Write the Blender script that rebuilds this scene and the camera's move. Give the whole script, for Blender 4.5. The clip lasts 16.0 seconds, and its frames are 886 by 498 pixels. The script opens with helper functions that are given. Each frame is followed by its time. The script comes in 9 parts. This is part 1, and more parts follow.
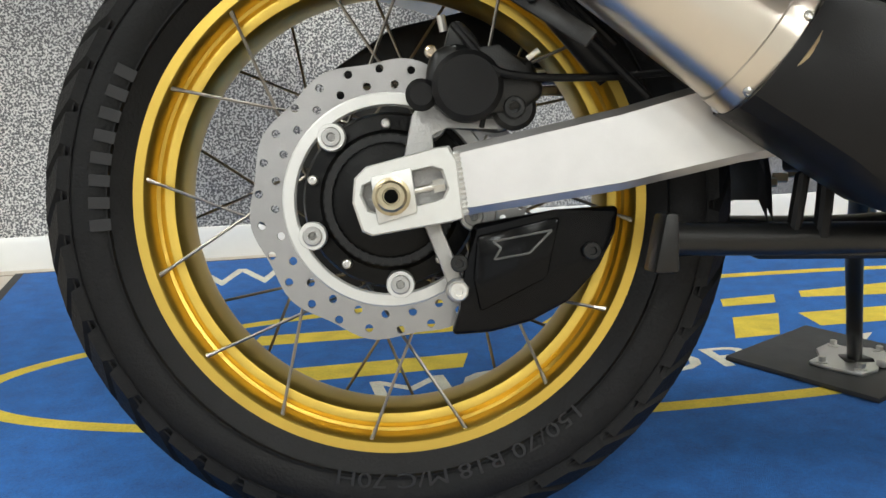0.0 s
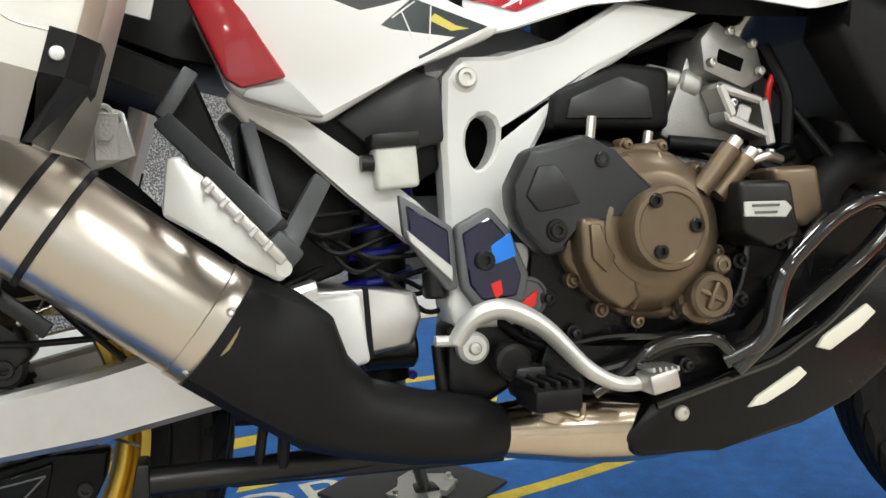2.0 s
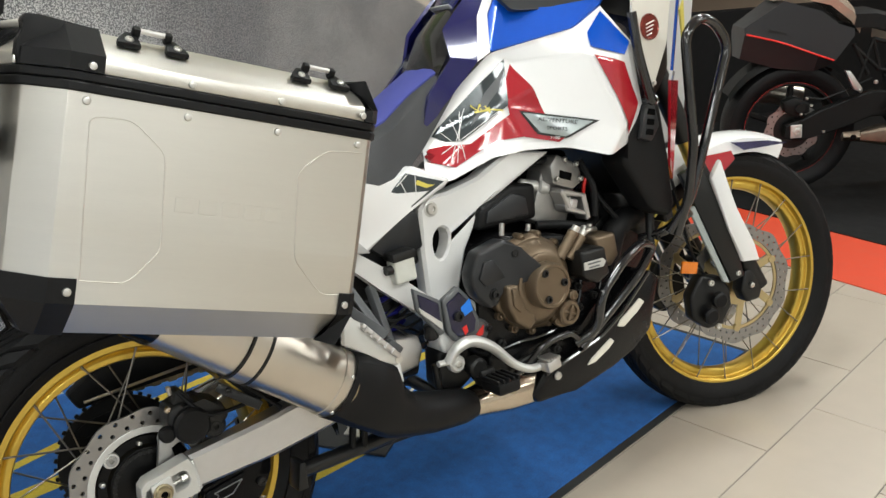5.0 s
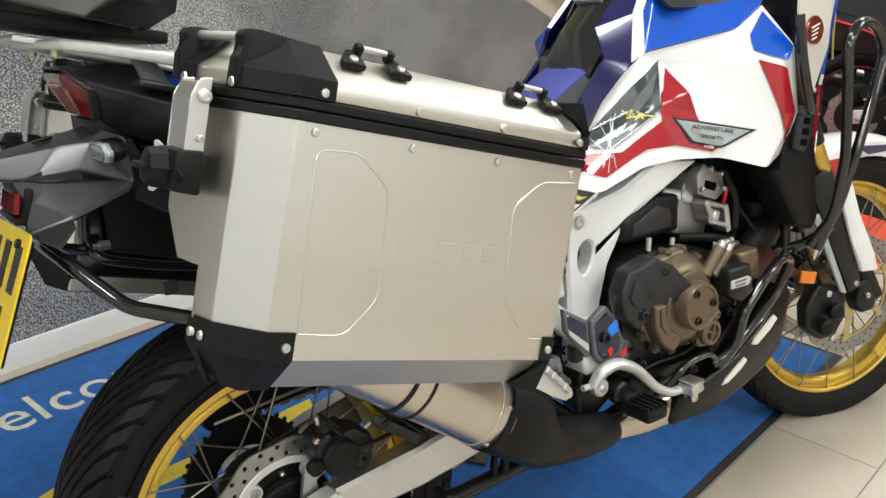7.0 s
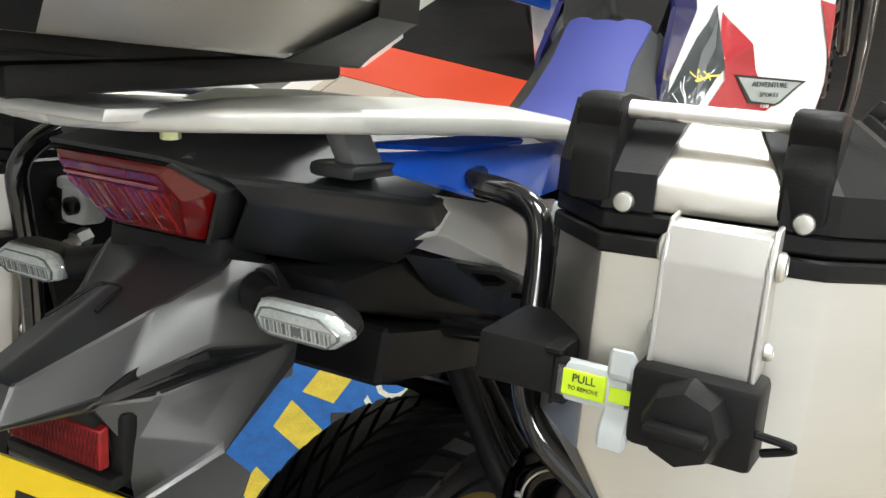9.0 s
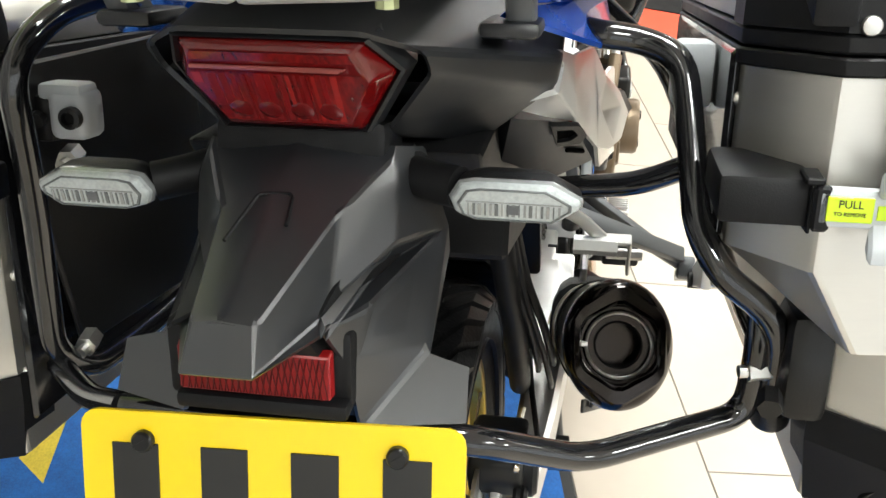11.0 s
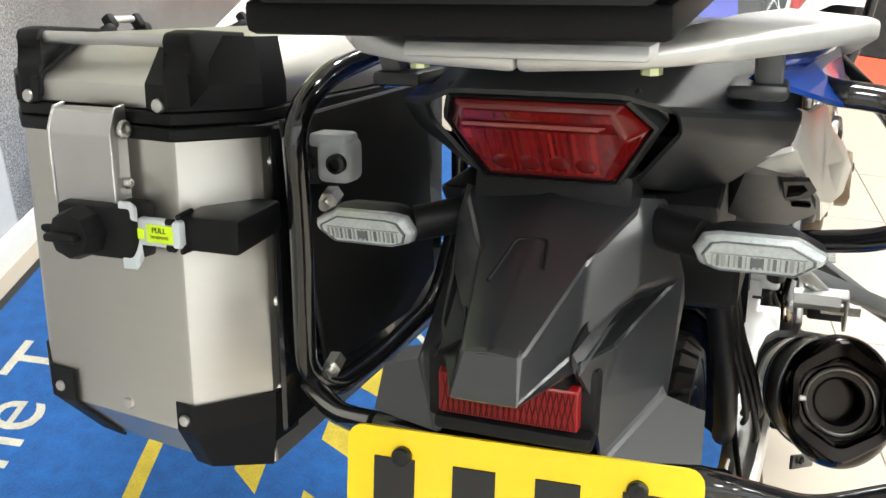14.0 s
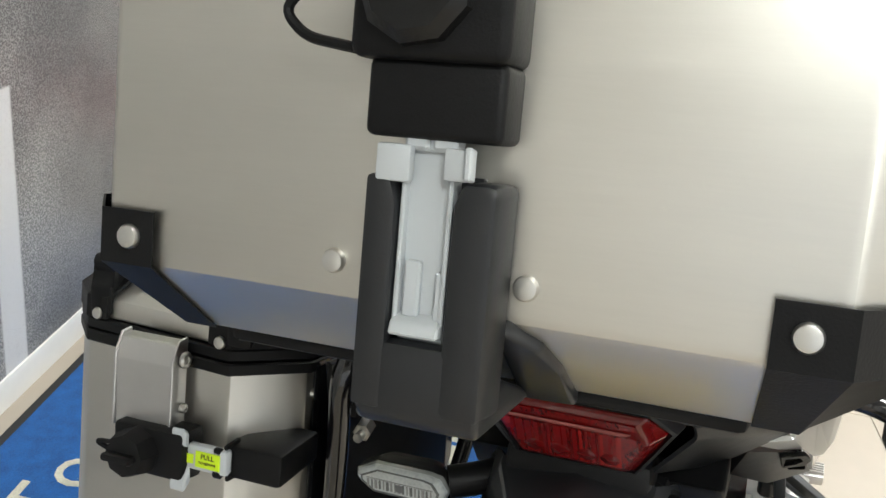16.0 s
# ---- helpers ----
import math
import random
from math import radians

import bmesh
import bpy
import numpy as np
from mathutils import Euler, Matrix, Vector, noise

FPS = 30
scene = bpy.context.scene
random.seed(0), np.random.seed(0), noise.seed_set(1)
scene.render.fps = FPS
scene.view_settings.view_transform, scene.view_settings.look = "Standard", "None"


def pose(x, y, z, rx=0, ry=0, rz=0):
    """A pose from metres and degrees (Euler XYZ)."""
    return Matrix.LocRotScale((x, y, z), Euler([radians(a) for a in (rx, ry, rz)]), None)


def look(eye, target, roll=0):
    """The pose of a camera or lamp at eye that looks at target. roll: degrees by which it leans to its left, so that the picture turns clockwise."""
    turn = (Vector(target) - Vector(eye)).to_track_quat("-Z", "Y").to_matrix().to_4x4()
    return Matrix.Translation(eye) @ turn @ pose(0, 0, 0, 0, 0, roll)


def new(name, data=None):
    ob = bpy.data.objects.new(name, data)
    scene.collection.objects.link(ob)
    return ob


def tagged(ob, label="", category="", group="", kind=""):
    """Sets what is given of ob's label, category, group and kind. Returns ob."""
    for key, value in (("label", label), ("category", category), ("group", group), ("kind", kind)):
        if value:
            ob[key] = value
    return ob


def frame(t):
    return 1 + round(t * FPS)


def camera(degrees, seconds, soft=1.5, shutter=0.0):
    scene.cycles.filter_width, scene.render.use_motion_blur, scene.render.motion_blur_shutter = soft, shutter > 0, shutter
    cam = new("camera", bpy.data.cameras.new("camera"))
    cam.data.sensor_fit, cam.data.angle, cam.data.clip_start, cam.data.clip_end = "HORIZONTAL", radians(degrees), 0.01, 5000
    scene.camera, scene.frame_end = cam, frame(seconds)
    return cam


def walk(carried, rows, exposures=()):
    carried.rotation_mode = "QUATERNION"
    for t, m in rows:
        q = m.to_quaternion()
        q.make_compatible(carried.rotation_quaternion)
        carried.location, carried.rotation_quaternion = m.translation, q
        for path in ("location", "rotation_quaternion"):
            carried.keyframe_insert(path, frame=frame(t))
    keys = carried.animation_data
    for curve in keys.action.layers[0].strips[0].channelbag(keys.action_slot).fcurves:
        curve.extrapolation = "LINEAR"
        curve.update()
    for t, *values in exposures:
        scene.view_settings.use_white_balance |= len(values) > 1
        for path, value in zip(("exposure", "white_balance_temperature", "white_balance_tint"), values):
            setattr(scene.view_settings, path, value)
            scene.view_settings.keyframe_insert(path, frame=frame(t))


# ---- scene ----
cam = camera(52.2, 16.0)
LEAN = 9.23  # degrees by which the motorcycle leans on its side stand
BIKE = Matrix.Rotation(radians(-LEAN), 4, "X")
PATH = [
    (0, (0.034, -0.914, 0.333), (0.068, 1.082, 0.223), -1.0),
    (0.5, (0.064, -0.931, 0.349), (0.187, 1.063, 0.26), -0.6),
    (1, (0.147, -0.959, 0.381), (0.48, 1.012, 0.332), -0.2),
    (1.5, (0.22, -0.997, 0.421), (0.727, 0.937, 0.401), -0.6),
    (2, (0.282, -1.077, 0.545), (0.837, 0.844, 0.477), -1.9),
    (2.5, (0.266, -1.174, 0.69), (0.873, 0.726, 0.546), -2.4),
    (3, (0.174, -1.288, 0.797), (0.917, 0.552, 0.547), -1.6),
    (3.2, (0.077, -1.303, 0.817), (0.94, 0.473, 0.498), -1.1),
    (5.3, (-0.404, -1.564, 0.986), (0.709, 0.046, 0.575), -5.6),
    (5.5, (-0.456, -1.545, 0.994), (0.691, 0.039, 0.575), -5.0),
    (6, (-0.517, -1.504, 1.004), (0.65, 0.051, 0.536), -4.0),
    (6.5, (-0.539, -1.435, 1.023), (0.598, 0.126, 0.504), -3.6),
    (7, (-0.493, -1.271, 1.079), (0.597, 0.327, 0.571), -4.0),
    (7.5, (-0.475, -1.049, 1.145), (0.683, 0.504, 0.645), -2.9),
    (8, (-0.523, -0.796, 1.175), (0.818, 0.558, 0.568), -2.3),
    (8.2, (-0.533, -0.712, 1.183), (0.839, 0.589, 0.532), -2.4),
    (10.3, (-0.639, -0.229, 1.21), (1.032, 0.071, 0.152), -2.0),
    (10.5, (-0.641, -0.211, 1.207), (1.02, 0.077, 0.131), -2.0),
    (11, (-0.647, -0.166, 1.2), (0.996, 0.132, 0.1), -1.8),
    (11.5, (-0.658, -0.139, 1.197), (0.956, 0.236, 0.078), -2.8),
    (12, (-0.677, -0.121, 1.197), (0.906, 0.342, 0.066), -4.1),
    (12.5, (-0.689, -0.119, 1.2), (0.878, 0.43, 0.085), -5.3),
    (13, (-0.688, -0.119, 1.201), (0.866, 0.493, 0.1), -6.2),
    (13.5, (-0.692, -0.121, 1.207), (0.862, 0.539, 0.135), -6.7),
    (14, (-0.693, -0.132, 1.227), (0.904, 0.538, 0.225), -5.9),
    (14.5, (-0.694, -0.141, 1.252), (0.953, 0.529, 0.337), -4.9),
    (15, (-0.698, -0.141, 1.274), (0.974, 0.547, 0.418), -3.6),
    (15.5, (-0.709, -0.126, 1.311), (0.998, 0.579, 0.545), -2.1),
    (16, (-0.72, -0.109, 1.353), (1.003, 0.568, 0.595), -0.7),
]
walk(cam, [(t, BIKE @ look(eye, target, roll)) for t, eye, target, roll in PATH],
     [(0.0, 0.28), (1.0, 0.36), (1.5, 0.42), (2.0, 0.09), (2.5, -0.20), (3.2, -0.22), (5.5, -0.15), (6.5, -0.10), (7.5, 0.0), (8.2, 0.04),
      (10.3, 0.86), (11.0, 0.76), (12.0, 0.80), (13.5, 0.76), (14.5, 0.84), (15.0, 0.93), (15.5, 0.46), (16.0, 0.20)])

world = bpy.data.worlds.new("showroom_world")
scene.world = world
world.use_nodes = True
world.node_tree.nodes["Background"].inputs["Color"].default_value = (0.9, 0.95, 1.0, 1)
world.node_tree.nodes["Background"].inputs["Strength"].default_value = 0.3
LAMP = 36.0
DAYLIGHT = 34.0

# ---------------------------------------------------------------- materials
MATS = {}


def material(name, color, rough=0.5, metal=0.0, vary=0.12, scale=40.0, bump=0.0, bscale=300.0, coat=0.0,
             stretch=None, rvary=0.1, alpha=None, trans=0.0, spec=0.5):
    """A surface with colour and gloss varied at two scales, and fine relief."""
    m = bpy.data.materials.new(name)
    m.use_nodes = True
    nt = m.node_tree
    b = nt.nodes["Principled BSDF"]
    tc = nt.nodes.new("ShaderNodeTexCoord")
    src = tc.outputs["Object"]
    if stretch:
        mp = nt.nodes.new("ShaderNodeMapping")
        mp.inputs["Scale"].default_value = stretch
        nt.links.new(src, mp.inputs["Vector"])
        src = mp.outputs["Vector"]
    n1 = nt.nodes.new("ShaderNodeTexNoise")
    n1.inputs["Scale"].default_value, n1.inputs["Detail"].default_value = scale, 6
    n2 = nt.nodes.new("ShaderNodeTexNoise")
    n2.inputs["Scale"].default_value, n2.inputs["Detail"].default_value = scale / 9, 3
    for n in (n1, n2):
        nt.links.new(src, n.inputs["Vector"])
    add = nt.nodes.new("ShaderNodeMath")
    add.operation = "ADD"
    nt.links.new(n1.outputs["Fac"], add.inputs[0])
    nt.links.new(n2.outputs["Fac"], add.inputs[1])
    mr = nt.nodes.new("ShaderNodeMapRange")
    mr.inputs["From Min"].default_value, mr.inputs["From Max"].default_value = 0.6, 1.4
    mr.inputs["To Min"].default_value, mr.inputs["To Max"].default_value = 1 - vary, 1 + vary
    nt.links.new(add.outputs[0], mr.inputs["Value"])
    mul = nt.nodes.new("ShaderNodeVectorMath")
    mul.operation = "SCALE"
    mul.inputs[0].default_value = color
    nt.links.new(mr.outputs["Result"], mul.inputs["Scale"])
    nt.links.new(mul.outputs["Vector"], b.inputs["Base Color"])
    rr = nt.nodes.new("ShaderNodeMapRange")
    rr.inputs["From Min"].default_value, rr.inputs["From Max"].default_value = 0.6, 1.4
    rr.inputs["To Min"].default_value, rr.inputs["To Max"].default_value = max(0.02, rough * (1 - rvary)), min(1, rough * (1 + rvary))
    nt.links.new(add.outputs[0], rr.inputs["Value"])
    nt.links.new(rr.outputs["Result"], b.inputs["Roughness"])
    b.inputs["Metallic"].default_value = metal
    b.inputs["Specular IOR Level"].default_value = spec
    b.inputs["Coat Weight"].default_value = coat
    b.inputs["Coat Roughness"].default_value = 0.04
    b.inputs["Transmission Weight"].default_value = trans
    if bump:
        n3 = nt.nodes.new("ShaderNodeTexNoise")
        n3.inputs["Scale"].default_value, n3.inputs["Detail"].default_value = bscale, 4
        nt.links.new(src, n3.inputs["Vector"])
        bp = nt.nodes.new("ShaderNodeBump")
        bp.inputs["Strength"].default_value, bp.inputs["Distance"].default_value = bump, 0.002
        nt.links.new(n3.outputs["Fac"], bp.inputs["Height"])
        nt.links.new(bp.outputs["Normal"], b.inputs["Normal"])
    MATS[name] = m
    return m


ALU = material("brushed_aluminium", (0.66, 0.64, 0.59), 0.40, 1.0, 0.025, 60, 0.02, 90, stretch=(1, 1, 14), rvary=0.12)
ALU_SAT = material("satin_aluminium", (0.62, 0.61, 0.60), 0.42, 1.0, 0.05, 60, 0.04, 400)
SILVER = material("silver_paint", (0.62, 0.62, 0.60), 0.42, 0.55, 0.05, 60, 0.03, 500)
CAST = material("cast_aluminium", (0.40, 0.395, 0.385), 0.46, 0.9, 0.1, 70, 0.25, 350)
STEEL = material("stainless_steel", (0.62, 0.57, 0.50), 0.30, 1.0, 0.03, 25, rvary=0.1)
BOLT = material("bright_bolt", (0.66, 0.65, 0.62), 0.36, 1.0, 0.06, 200)
DISC = material("ground_steel", (0.33, 0.325, 0.32), 0.36, 1.0, 0.08, 60, 0.08, 500)
SPOKE = material("spoke_steel", (0.24, 0.22, 0.19), 0.3, 1.0, 0.15, 90)
GOLD = material("gold_anodised", (0.66, 0.46, 0.095), 0.36, 1.0, 0.05, 40, 0.02, 300)
BRONZE = material("bronze_paint", (0.165, 0.122, 0.080), 0.36, 0.6, 0.08, 60, 0.05, 500)
BLACK = material("black_plastic", (0.0070, 0.0070, 0.0075), 0.46, 0, 0.2, 60, 0.12, 900, spec=0.19)
GREYBLACK = material("charcoal_plastic", (0.016, 0.017, 0.019), 0.36, 0, 0.15, 60, 0.06, 1100, spec=0.45)
GREY = material("grey_plastic", (0.10, 0.105, 0.11), 0.45, 0, 0.1, 60, 0.1, 900)
HUBBLACK = material("black_hub_enamel", (0.004, 0.004, 0.004), 0.30, 0, 0.3, 60, 0.2, 260, spec=0.16)
GUARDBLACK = material("black_guard_gloss", (0.003, 0.003, 0.0035), 0.16, 0, 0.2, 60, spec=0.14)
GLOSSBLACK = material("gloss_black_paint", (0.008, 0.008, 0.009), 0.13, 0, 0.1, 40, coat=0.6)
SATINBLACK = material("satin_black_metal", (0.008, 0.008, 0.008), 0.34, 0, 0.2, 50, 0.1, 500, spec=0.35)
CASEBLACK = material("black_engine_enamel", (0.006, 0.006, 0.0065), 0.26, 0, 0.25, 40, 0.18, 260, spec=0.22)
RUBBER = material("tyre_rubber", (0.0045, 0.0045, 0.005), 0.52, 0, 0.5, 45, 0.35, 320, spec=0.2)
WHITE = material("white_gloss_paint", (0.82, 0.82, 0.82), 0.16, 0, 0.015, 20, coat=0.7)
WHITEFRAME = material("white_frame_paint", (0.76, 0.76, 0.75), 0.3, 0, 0.02, 30, 0.03, 300)
RED = material("red_gloss_paint", (0.38, 0.012, 0.022), 0.14, 0, 0.03, 30, coat=0.7)
BLUE = material("metallic_blue_paint", (0.004, 0.09, 0.58), 0.2, 0.25, 0.05, 400, coat=0.8)
NAVY = material("navy_gloss_paint", (0.007, 0.008, 0.085), 0.12, 0.1, 0.04, 60, coat=0.8)
SEATBLUE = material("blue_seat_vinyl", (0.055, 0.065, 0.29), 0.6, 0, 0.06, 60, 0.3, 900)
SEATBLACK = material("black_seat_vinyl", (0.028, 0.029, 0.031), 0.62, 0, 0.1, 60, 0.3, 900)
DECAL = material("dark_grey_decal", (0.035, 0.045, 0.05), 0.2, 0.2, 0.3, 25, coat=0.5)
PALEDECAL = material("pale_silver_decal", (0.42, 0.47, 0.47), 0.25, 0.5, 0.1, 40, coat=0.4)
REDLENS = material("red_lens", (0.20, 0.006, 0.007), 0.30, 0, 0.25, 160, 0.1, 500, spec=0.3)
REDHATCH = material("red_lens_hatching", (0.07, 0.002, 0.002), 0.5, 0, 0.2, 160, spec=0.2)
DARKRED = material("dark_red_lens", (0.13, 0.0025, 0.003), 0.10, 0, 0.2, 120, spec=0.4, coat=0.5)
REDLED = material("red_led_panel", (0.16, 0.004, 0.004), 0.16, 0, 0.9, 420, stretch=(1, 1, 0.10), spec=0.4, coat=0.7)
REDBAR = material("bright_red_bar", (0.34, 0.014, 0.012), 0.25, 0, 0.2, 200, coat=0.5)
REDBAND = material("pale_red_band", (0.40, 0.10, 0.09), 0.14, 0.2, 0.15, 120, coat=0.8)
SMOKECLEAR = material("clear_lens_edge", (0.28, 0.29, 0.29), 0.08, 0.2, 0.2, 120, coat=1.0)
INDICATOR = material("frosted_clear_lens", (0.40, 0.43, 0.43), 0.14, 0, 0.22, 420, coat=0.9, rvary=0.2)
FLUTE = material("lens_flute_shadow", (0.15, 0.16, 0.16), 0.25, 0.2, 0.3, 300)
AMBER = material("amber_reflector", (0.75, 0.2, 0.01), 0.2, 0, 0.08, 200, coat=0.6)
PLATE = material("yellow_reflective_plate", (0.85, 0.60, 0.005), 0.3, 0, 0.02, 30, coat=0.3)
INK = material("black_lettering", (0.012, 0.012, 0.012), 0.4, 0, 0.05, 50)
LIME = material("lime_label", (0.62, 0.85, 0.02), 0.35, 0, 0.05, 90)
GREYLEVER = material("grey_lever_plastic", (0.50, 0.53, 0.55), 0.38, 0, 0.04, 60, 0.05, 600)
FRESHBLUE = material("bright_blue_tape", (0.01, 0.20, 0.80), 0.3, 0, 0.05, 60)
SIGNALRED = material("signal_red_paint", (0.70, 0.02, 0.015), 0.3, 0, 0.05, 60)
BRASS = material("dark_brass_steel", (0.42, 0.36, 0.24), 0.3, 1.0, 0.15, 60)
HEATED = material("heated_steel", (0.60, 0.52, 0.42), 0.16, 1.0, 0.15, 20)
CREAM = material("cream_guard", (0.78, 0.76, 0.66), 0.4, 0, 0.05, 60)
TYREPRINT = material("faded_sidewall_print", (0.019, 0.019, 0.020), 0.6, 0, 0.3, 90, spec=0.3)
# HOLLOW: the shade inside bores, slots and gaps, put into the colour
HOLLOW = material("hollow_black", (0.003, 0.003, 0.003), 0.95, 0, 0.2, 60, spec=0.05)
BRAKEFLUID = material("milky_reservoir", (0.62, 0.63, 0.58), 0.3, 0, 0.08, 60, coat=0.4)

# ---------------------------------------------------------------- mesh helpers
BASE = {}


def thing(name, base=(0, 0, 0), label="", category="", group="", frame_of=None):
    """A top-level Empty at its base, in the leaning frame of the motorcycle unless another frame is given."""
    e = new(name)
    e.empty_display_size = 0.05
    e.matrix_world = (BIKE if frame_of is None else frame_of) @ Matrix.Translation(base)
    BASE[e.name] = Vector(base)
    return tagged(e, label, category, group)


def finish(bm, angle=0.55):
    bmesh.ops.recalc_face_normals(bm, faces=bm.faces)
    for f in bm.faces:
        f.smooth = True
    for e in bm.edges:
        if len(e.link_faces) == 2 and e.calc_face_angle(0) > angle:
            e.smooth = False


def part(name, bm, mat, parent, label="", angle=0.55):
    """Links a bmesh as one mesh under a thing or a part."""
    finish(bm, angle)
    base = BASE[parent.name]
    bmesh.ops.translate(bm, verts=bm.verts, vec=-base)
    me = bpy.data.meshes.new(name)
    bm.to_mesh(me)
    bm.free()
    me.materials.append(mat)
    ob = new(name, me)
    ob.parent = parent
    BASE[ob.name] = base
    if label:
        tagged(ob, label)
    return ob


def solid(name, bm, mat, label="", category="", kind="", group="", angle=0.55, frame_of=None):
    """Links a bmesh as a thing of its own."""
    finish(bm, angle)
    me = bpy.data.meshes.new(name)
    bm.to_mesh(me)
    bm.free()
    me.materials.append(mat)
    ob = new(name, me)
    if frame_of is not None:
        ob.matrix_world = frame_of
    BASE[ob.name] = Vector((0, 0, 0))
    return tagged(ob, label, category, group, kind)


def bevel(bm, w, seg=2, edges=None):
    if w > 0:
        bmesh.ops.bevel(bm, geom=list(edges or bm.edges), offset=w, segments=seg, profile=0.5, affect="EDGES", clamp_overlap=True)
    return bm


def join(*bms):
    out = bms[0]
    for b in bms[1:]:
        me = bpy.data.meshes.new("tmp")
        b.to_mesh(me)
        b.free()
        out.from_mesh(me)
        bpy.data.meshes.remove(me)
    return out


def moved(bm, m):
    bmesh.ops.transform(bm, matrix=m, verts=bm.verts)
    return bm


def box(c, s, bev=0.0, seg=2, rot=(0, 0, 0)):
    bm = bmesh.new()
    bmesh.ops.create_cube(bm, size=1.0)
    bmesh.ops.scale(bm, vec=s, verts=bm.verts)
    bevel(bm, bev, seg)
    return moved(bm, pose(*c, *rot))


def prism(pts, y0, y1, bev=0.0, seg=2, inset=0.0):
    """A side profile of (x, z) corners, run through from y0 to y1; inset draws the y1 face in."""
    bm = bmesh.new()
    cx, cz = sum(p[0] for p in pts) / len(pts), sum(p[1] for p in pts) / len(pts)
    a = [bm.verts.new((x, y0, z)) for x, z in pts]
    k = 1 - inset
    b = [bm.verts.new((cx + (x - cx) * k, y1, cz + (z - cz) * k)) for x, z in pts]
    bm.faces.new(a)
    bm.faces.new(b[::-1])
    for i in range(len(pts)):
        j = (i + 1) % len(pts)
        bm.faces.new((a[i], b[i], b[j], a[j]))
    return bevel(bm, bev, seg)


def loft(rings, caps=True):
    """A skin over rings of equal point counts."""
    bm = bmesh.new()
    vs = [[bm.verts.new(p) for p in r] for r in rings]
    n = len(rings[0])
    for r0, r1 in zip(vs, vs[1:]):
        for i in range(n):
            j = (i + 1) % n
            bm.faces.new((r0[i], r0[j], r1[j], r1[i]))
    if caps:
        bm.faces.new(vs[0][::-1])
        bm.faces.new(vs[-1])
    return bm


def axes(d):
    d = Vector(d).normalized()
    up = Vector((0, 0, 1)) if abs(d.z) < 0.9 else Vector((1, 0, 0))
    s = d.cross(up).normalized()
    return d, s, s.cross(d).normalized()


def rod(a, b, r0, r1=None, n=16, bev=0.0):
    a, b = Vector(a), Vector(b)
    r1 = r0 if r1 is None else r1
    d, s, u = axes(b - a)
    ring = lambda c, r: [c + s * (r * math.cos(2 * math.pi * k / n)) + u * (r * math.sin(2 * math.pi * k / n)) for k in range(n)]
    L = (b - a).length
    if bev:
        bev = min(bev, L / 2.1, min(r0, r1) * 0.8)
        return loft([ring(a, r0 - bev), ring(a + d * bev, r0), ring(b - d * bev, r1), ring(b, r1 - bev)])
    return loft([ring(a, r0), ring(b, r1)])


def lathe(profile, o, d, n=48, closed=False):
    """Turns (radius, distance along d) about the axis through o."""
    o = Vector(o)
    d, s, u = axes(d)
    bm = bmesh.new()
    rings = []
    for r, h in profile:
        rings.append([bm.verts.new(o + d * h + s * (r * math.cos(2 * math.pi * k / n)) + u * (r * math.sin(2 * math.pi * k / n))) for k in range(n)])
    pairs = list(zip(rings, rings[1:])) + ([(rings[-1], rings[0])] if closed else [])
    for r0, r1 in pairs:
        for k in range(n):
            j = (k + 1) % n
            bm.faces.new((r0[k], r0[j], r1[j], r1[k]))
    if not closed:
        for r in (rings[0], rings[-1]):
            bm.faces.new(r)
    return bm


def fillet(pts, rad, steps=5):
    """A path of straight runs with rounded bends."""
    pts = [Vector(p) for p in pts]
    out = [pts[0]]
    for p, q, r in zip(pts, pts[1:], pts[2:]):
        a, b = (p - q), (r - q)
        k = min(rad, a.length * 0.48, b.length * 0.48)
        a, b = q + a.normalized() * k, q + b.normalized() * k
        for i in range(steps + 1):
            t = i / steps
            out.append(a * (1 - t) ** 2 + q * (2 * t * (1 - t)) + b * t**2)
    return out + [pts[-1]]


def tube(pts, r, rad=0.03, n=12, steps=5, flat=1.0):
    """A pipe along a path with rounded bends; r may be a list with a radius for each corner."""
    path = fillet(pts, rad, steps) if rad else [Vector(p) for p in pts]
    L = [0.0]
    for a, b in zip(path, path[1:]):
        L.append(L[-1] + (b - a).length)
    radii = [r] * len(path) if not isinstance(r, (list, tuple)) else [float(np.interp(l / L[-1], np.linspace(0, 1, len(r)), r)) for l in L]
    rings, side = [], None
    for i, p in enumerate(path):
        d = (path[min(i + 1, len(path) - 1)] - path[max(i - 1, 0)]).normalized()
        if side is None:
            _, side, _ = axes(d)
        side = (side - d * side.dot(d)).normalized()
        up = side.cross(d)
        rings.append([p + side * (radii[i] * math.cos(2 * math.pi * k / n)) + up * (radii[i] * flat * math.sin(2 * math.pi * k / n)) for k in range(n)])
    return loft(rings)


